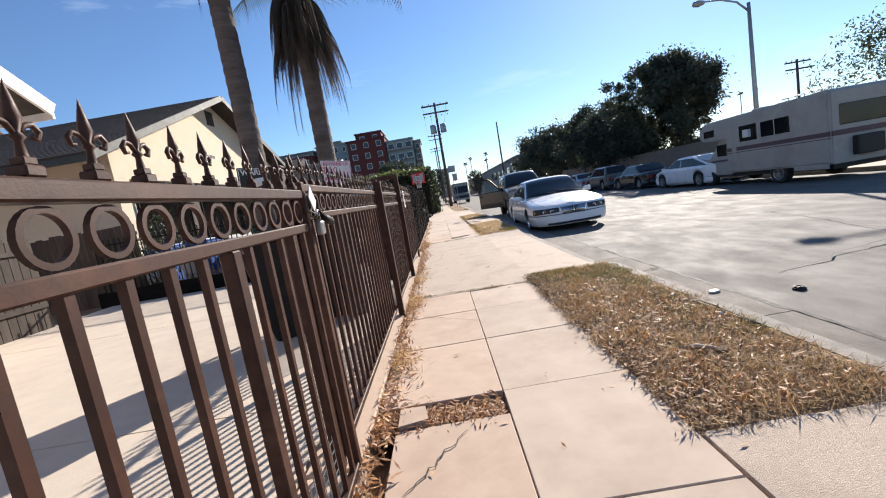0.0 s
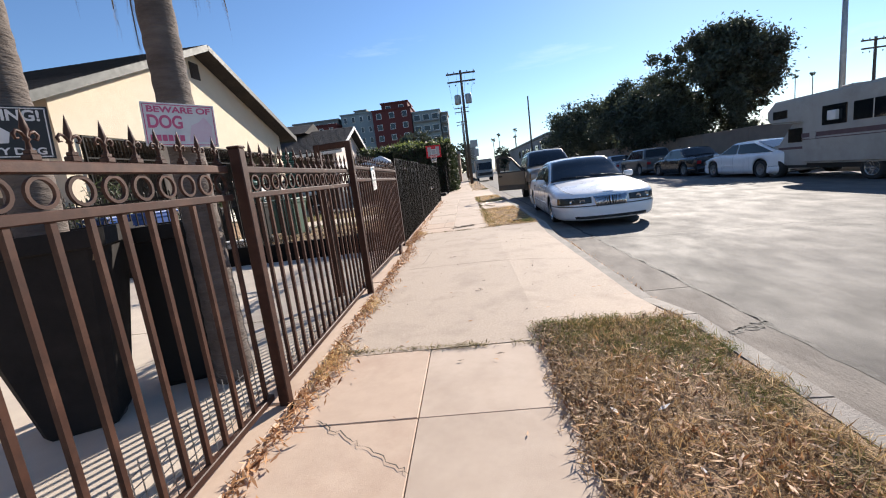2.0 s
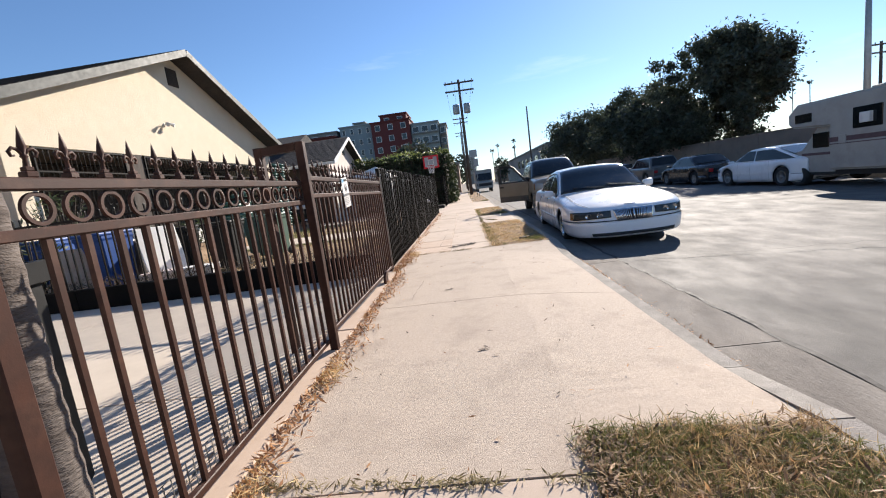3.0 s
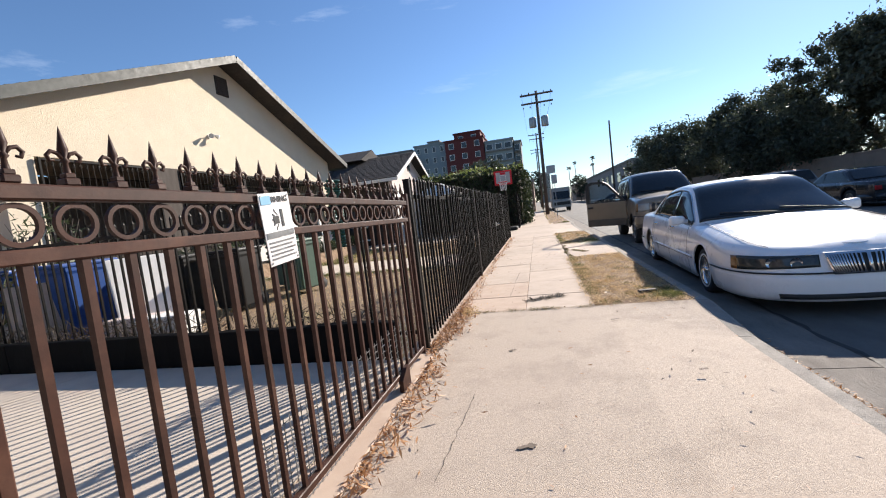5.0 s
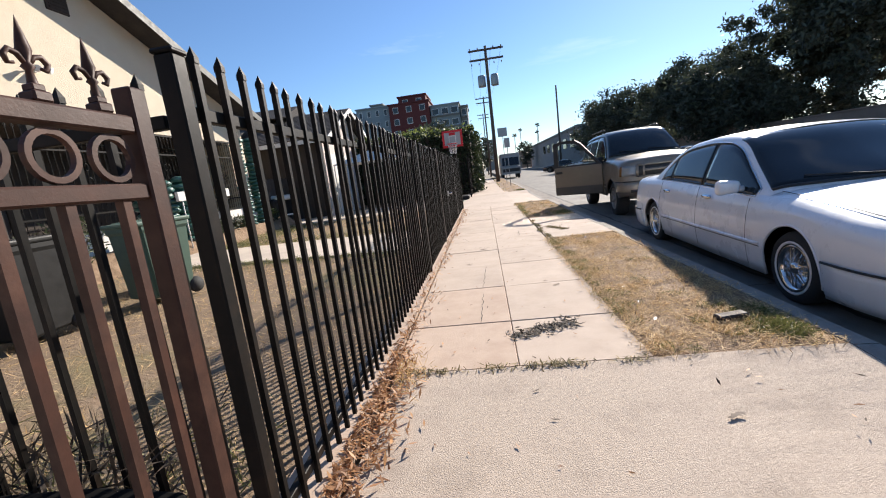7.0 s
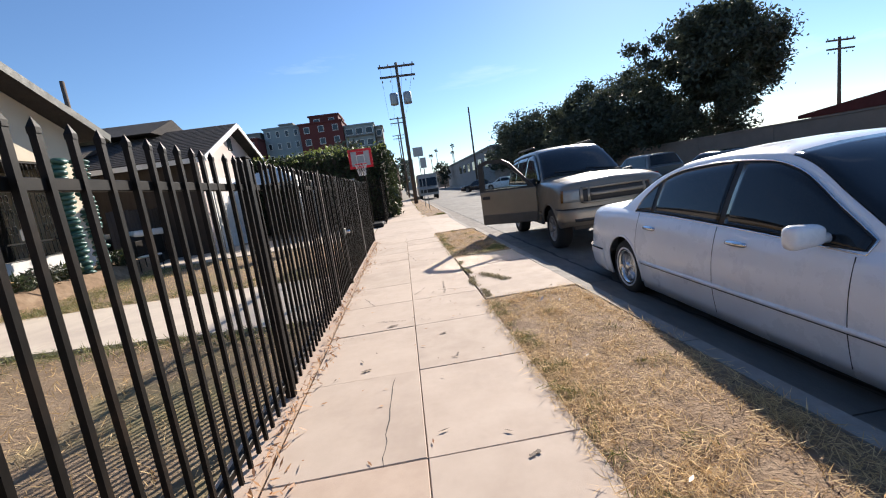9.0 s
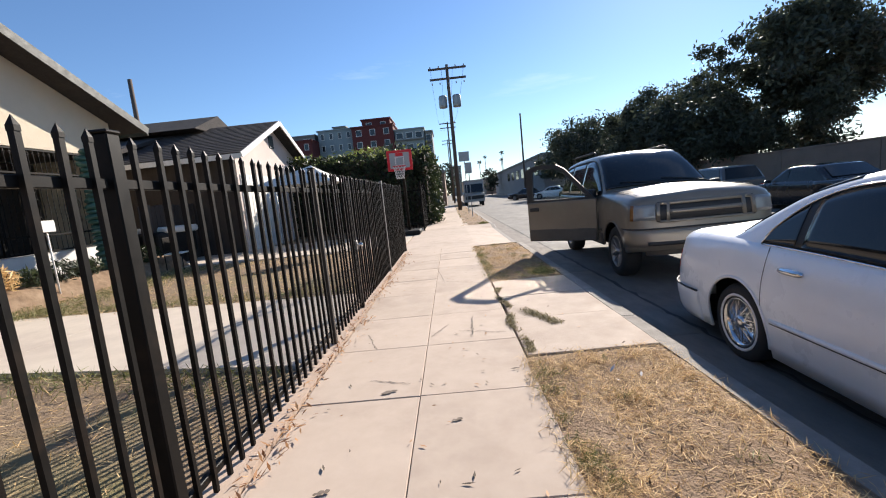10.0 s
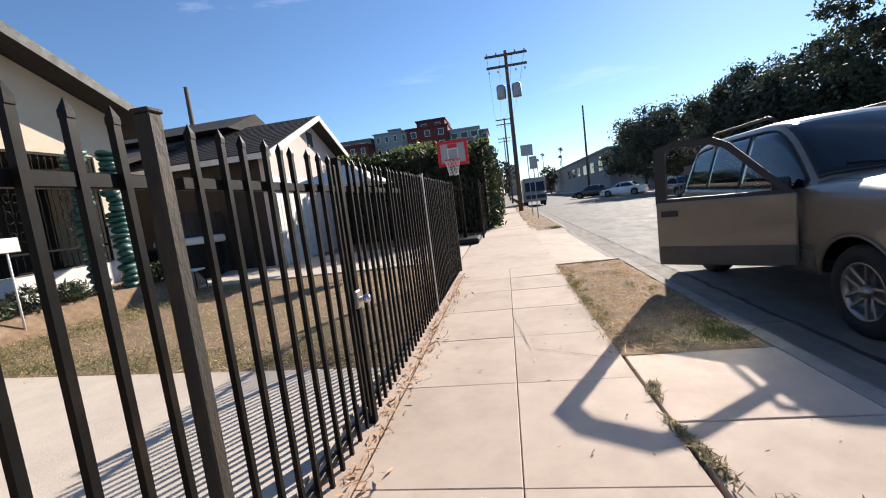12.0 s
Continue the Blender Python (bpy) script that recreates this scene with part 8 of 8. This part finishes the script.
# leaf litter along the fence foot
n = 4600
y = np.concatenate([np.random.uniform(0.5, 9.0, 2500), np.random.uniform(9.3, 21, 1000), np.random.normal(10.1, 0.6, 1100)])
x = np.where(y > 9.2, 0.02, 0.1) + np.random.normal(size=n) * 0.01 + np.abs(np.random.normal(size=n)) * 0.055 * (1 + 0.9 * np.sin(y * 1.7) ** 2)
stuff(quads("fence_litter", np.stack([x, y, np.random.uniform(0.006, 0.045, n)], 1), 0.032, "straw_leaf", None, slim=0.4, flat=0.5), "brown leaves and twigs along the fence", "leaves")
n = 1300
y = np.random.choice([2.9, 4.6, 4.75, 5.9, 10.6], n) + np.random.normal(size=n) * 0.14
x = 0.12 + np.abs(np.random.normal(size=n)) * 0.08
stuff(quads("weed_tufts", np.stack([x, y, np.random.uniform(0.005, 0.05, n)], 1), 0.035, "straw", None, slim=0.12, up=0.2), "dry weeds growing in the slab joints", "weeds")
n = 260
x, y = np.random.uniform(0.1, 2.5, n), np.random.uniform(0.5, 22, n)
stuff(quads("loose_leaves", np.stack([x, y, np.full(n, 0.009)], 1), 0.02, "straw_leaf", None, slim=0.5, flat=0.93), "scattered dry leaves on the sidewalk", "leaves")
n = 2600
y = np.random.uniform(14.75, 16.9, n)
keep = np.random.uniform(size=n) < 0.5 + 0.5 * np.sin(y * 9)
y = y[keep]
x = 1.61 + 0.03 * np.sin(y * 6) + np.random.normal(size=len(y)) * 0.018
u = np.random.uniform(size=700)
x = np.concatenate([x, 1.77 + 0.21 * u + np.random.normal(size=700) * 0.03])
y = np.concatenate([y, 15.86 - 0.5 * u + np.random.normal(size=700) * 0.035])
stuff(quads("joint_weeds", np.stack([x, y, np.random.uniform(0.003, 0.012, len(x))], 1), 0.03, "dry_weed", None, slim=0.25, flat=0.6), "dry weeds in the broken joint by the walk", "weeds")
for y0, y1, n in ((4.87, 4.77, 700), (10.63, 10.6, 900)):
    u = np.random.uniform(size=n)
    keep = np.random.uniform(size=n) < 0.5 + 0.5 * np.sin(u * 17) * np.sin(u * 5 + 1)
    u = u[keep]
    stuff(quads("joint_weeds", np.stack([0.14 + 1.4 * u, y0 + (y1 - y0) * u + np.random.normal(size=len(u)) * 0.022, np.random.uniform(0.003, 0.016, len(u))], 1), 0.024, "dry_weed", None, slim=0.3, flat=0.6), "dry weeds in the joint across the walk", "weeds")
# twigs and dark leaves on the concrete, rubble in the broken slab
n = 120
x, y = np.random.uniform(0.2, 2.4, n), np.random.uniform(4.5, 20, n)
stuff(quads("dark_leaves", np.stack([x, y, np.full(n, 0.008)], 1), 0.026, "dead_frond", None, slim=0.4, flat=0.95), "dark curled leaves on the concrete", "leaves")
n = 260
u = np.random.uniform(-1, 1, n)
x, y = 1.05 + 0.24 * u + np.random.normal(size=n) * 0.02, 11.15 + 0.1 * u + np.random.normal(size=n) * 0.05
stuff(quads("hole_rubble", np.stack([x, y, np.random.uniform(0.003, 0.01, n)], 1), 0.03, "dead_frond", None, slim=0.45, flat=0.85), "dark crumbled rubble in a broken slab", "rubble")
# yard grass
n = 20000
x, y = np.random.uniform(-6.3, -0.25, n), np.concatenate([np.random.uniform(9.6, 15.2, n // 2), np.random.uniform(17.5, 22.8, n - n // 2)])
keep = (y > 16) | (y < 14.8 - 0.16 * x)
x, y = x[keep], y[keep]
n = len(x)
stuff(quads("yard_grass", np.stack([x, y, np.random.uniform(-0.02, 0.02, n)], 1), 0.055, "straw", None, slim=0.1, flat=0.6), "thin dry grass of the bare lawn", "grass")
n = 10000
x = np.random.uniform(-6.3, -0.3, n)
side_of = np.random.uniform(size=n)
y = np.where(side_of < 0.4, 17.45 - 0.08 * x + np.abs(np.random.normal(size=n)) * 0.3, np.where(side_of < 0.65, 9.7 + np.abs(np.random.normal(size=n)) * 0.3, 14.82 - 0.16 * x - np.abs(np.random.normal(size=n)) * 0.22))
far = np.random.uniform(size=n) < 0.35
x, y = np.where(far, -5.6 + np.random.normal(size=n) * 0.4, x), np.where(far, np.random.uniform(17.6, 22.6, n), y)
stuff(quads("green_weeds", np.stack([x, y, np.random.uniform(-0.02, 0.05, n)], 1), 0.055, "green_grass", None, slim=0.12, up=0.2), "green weeds at the lawn's edges", "grass")
n = 2600
x, y = np.random.uniform(-7.2, -0.3, n), 9.4 + np.abs(np.random.normal(size=n)) * 0.16
stuff(quads("fence_weeds", np.stack([x, y, np.random.uniform(0.05, 0.42, n)], 1), 0.1, "dead_frond", None, slim=0.1, up=0.3), "dark dead weeds along the yard fence", "weeds")

stub = thing("palm_stub", "pale tan broken palm frond stub in dry grass", "debris", at=(2.02, 2.3, 0.02), turn=-35)
stub.scale = (0.55, 0.7, 0.6)
bm = bmesh.new()
tube(bm, [(-0.2, 0, 0.0), (-0.05, 0.01, 0.02), (0.1, 0, 0.015), (0.2, -0.03, 0.0)], [0.01, 0.028, 0.024, 0.012], 8)
part("stem", bm, "slab", stub)
bm = bmesh.new()
bevelled(bm, 0.12, -0.05, -0.01, 0.23, 0.01, 0.02, 0.008)
part("torn_end", bm, "pole_wood", stub)
block = thing("wood_block", "small dark block of old wood in the grass", "debris", at=(2.2, 11.05, 0.02), turn=12)
bm = bmesh.new()
bevelled(bm, -0.1, -0.04, -0.02, 0.1, 0.04, 0.025, 0.01)
part("body", bm, "dark_wood", block)
scrap = thing("rubber_scrap", "crumpled black rubber scrap on the asphalt", "debris", at=(3.72, 3.62, road_z(3.72)))
scrap.scale = (0.75, 0.75, 0.6)
bm = bmesh.new()
for k in range(6):
    a = k * 1.05
    tube(bm, [(0.07 * math.cos(a), 0.06 * math.sin(a), 0.01), (0.03 * math.cos(a + 1), 0.04 * math.sin(a + 1), 0.05), (0.07 * math.cos(a + 2), 0.06 * math.sin(a + 2), 0.01)], 0.014, 6)
part("body", bm, "trim_black", scrap)
bm = bmesh.new()
rows = []
for j in range(9):
    rows.append([bm.verts.new((0.08 + 0.75 * i / 16, 1.94 + 0.33 * j / 8, -0.03 + 0.022 * noise.noise((i * 0.7, j * 0.8, 5)))) for i in range(17)])
for a, b in zip(rows, rows[1:]):
    for i in range(16):
        bm.faces.new((a[i], a[i + 1], b[i + 1], b[i])).smooth = True
structure("broken_patch", bm, "soil", "crumbled soil where the slab broke away", "soil")
n = 900
x, y = np.random.uniform(0.1, 0.8, n), np.random.normal(2.1, 0.07, n)
stuff(quads("patch_litter", np.stack([x, y, np.random.uniform(-0.02, 0.015, n)], 1), 0.026, "straw_leaf", None, slim=0.4, flat=0.6), "brown leaf crumbs in the broken slab", "leaves")
rubble = thing("slab_fragment", "broken pinkish corner of a sidewalk slab", "debris", at=(0.3, 2.1, -0.03), turn=20)
bm = bmesh.new()
prism(bm, [(-0.09, -0.07), (0.07, -0.09), (0.1, 0.05), (-0.03, 0.1)], "z", 0, 0.05)
part("body", bm, "slab_pink", rubble)
cup = thing("litter", "flattened white paper cup lying in the gutter", "litter", at=(3.13, 3.9, ROAD_Z + 0.008), turn=20)
bm = bmesh.new()
lathe(bm, [(0.0, 0.012), (0.05, 0.016), (0.062, 0.008), (0.055, 0.0), (0.0, 0.0)], axis=(0, 0, 1), n=20)
for v in bm.verts:
    v.co.y *= 0.7
part("body", bm, "sign_white", cup)
hose = thing("rubber_strip", "loose black rubber strip along the kerb top", "litter", at=(0, 0, 0.012))
for dx in (0, 0.018):
    bm = bmesh.new()
    tube(bm, [(2.43 + dx, 3.24, 0.0), (2.47 + dx * 1.5, 3.1, 0.012), (2.49 + dx * 2, 2.95, 0.01), (2.51 + dx, 2.7, 0.0), (2.5 + dx, 2.45, 0.004)], 0.008, 6)
    part("strand", bm, "trim_black", hose)
random.seed(4)
n = 900
y = np.concatenate([np.random.uniform(5.2, 10.5, 500), np.random.normal(8.9, 0.4, 400)])
x = KERB + 0.17 + np.abs(np.random.normal(size=n)) * 0.035
stuff(quads("gutter_litter", np.stack([x, y, ROAD_Z + 0.01 + np.random.uniform(0, 0.02, n)], 1), 0.022, "straw_leaf", None, slim=0.4, flat=0.6), "brown leaves and grit along the kerb foot", "leaves")
n = 14
x, y = np.random.uniform(1.65, 2.45, n), np.concatenate([np.random.uniform(2.0, 4.6, 7), np.random.uniform(10.8, 14.4, 7)])
stuff(quads("paper_scraps", np.stack([x, y, np.full(n, 0.035)], 1), 0.03, "sign_white", None, slim=0.6, flat=0.8), "small white paper scraps in the dry grass", "litter")
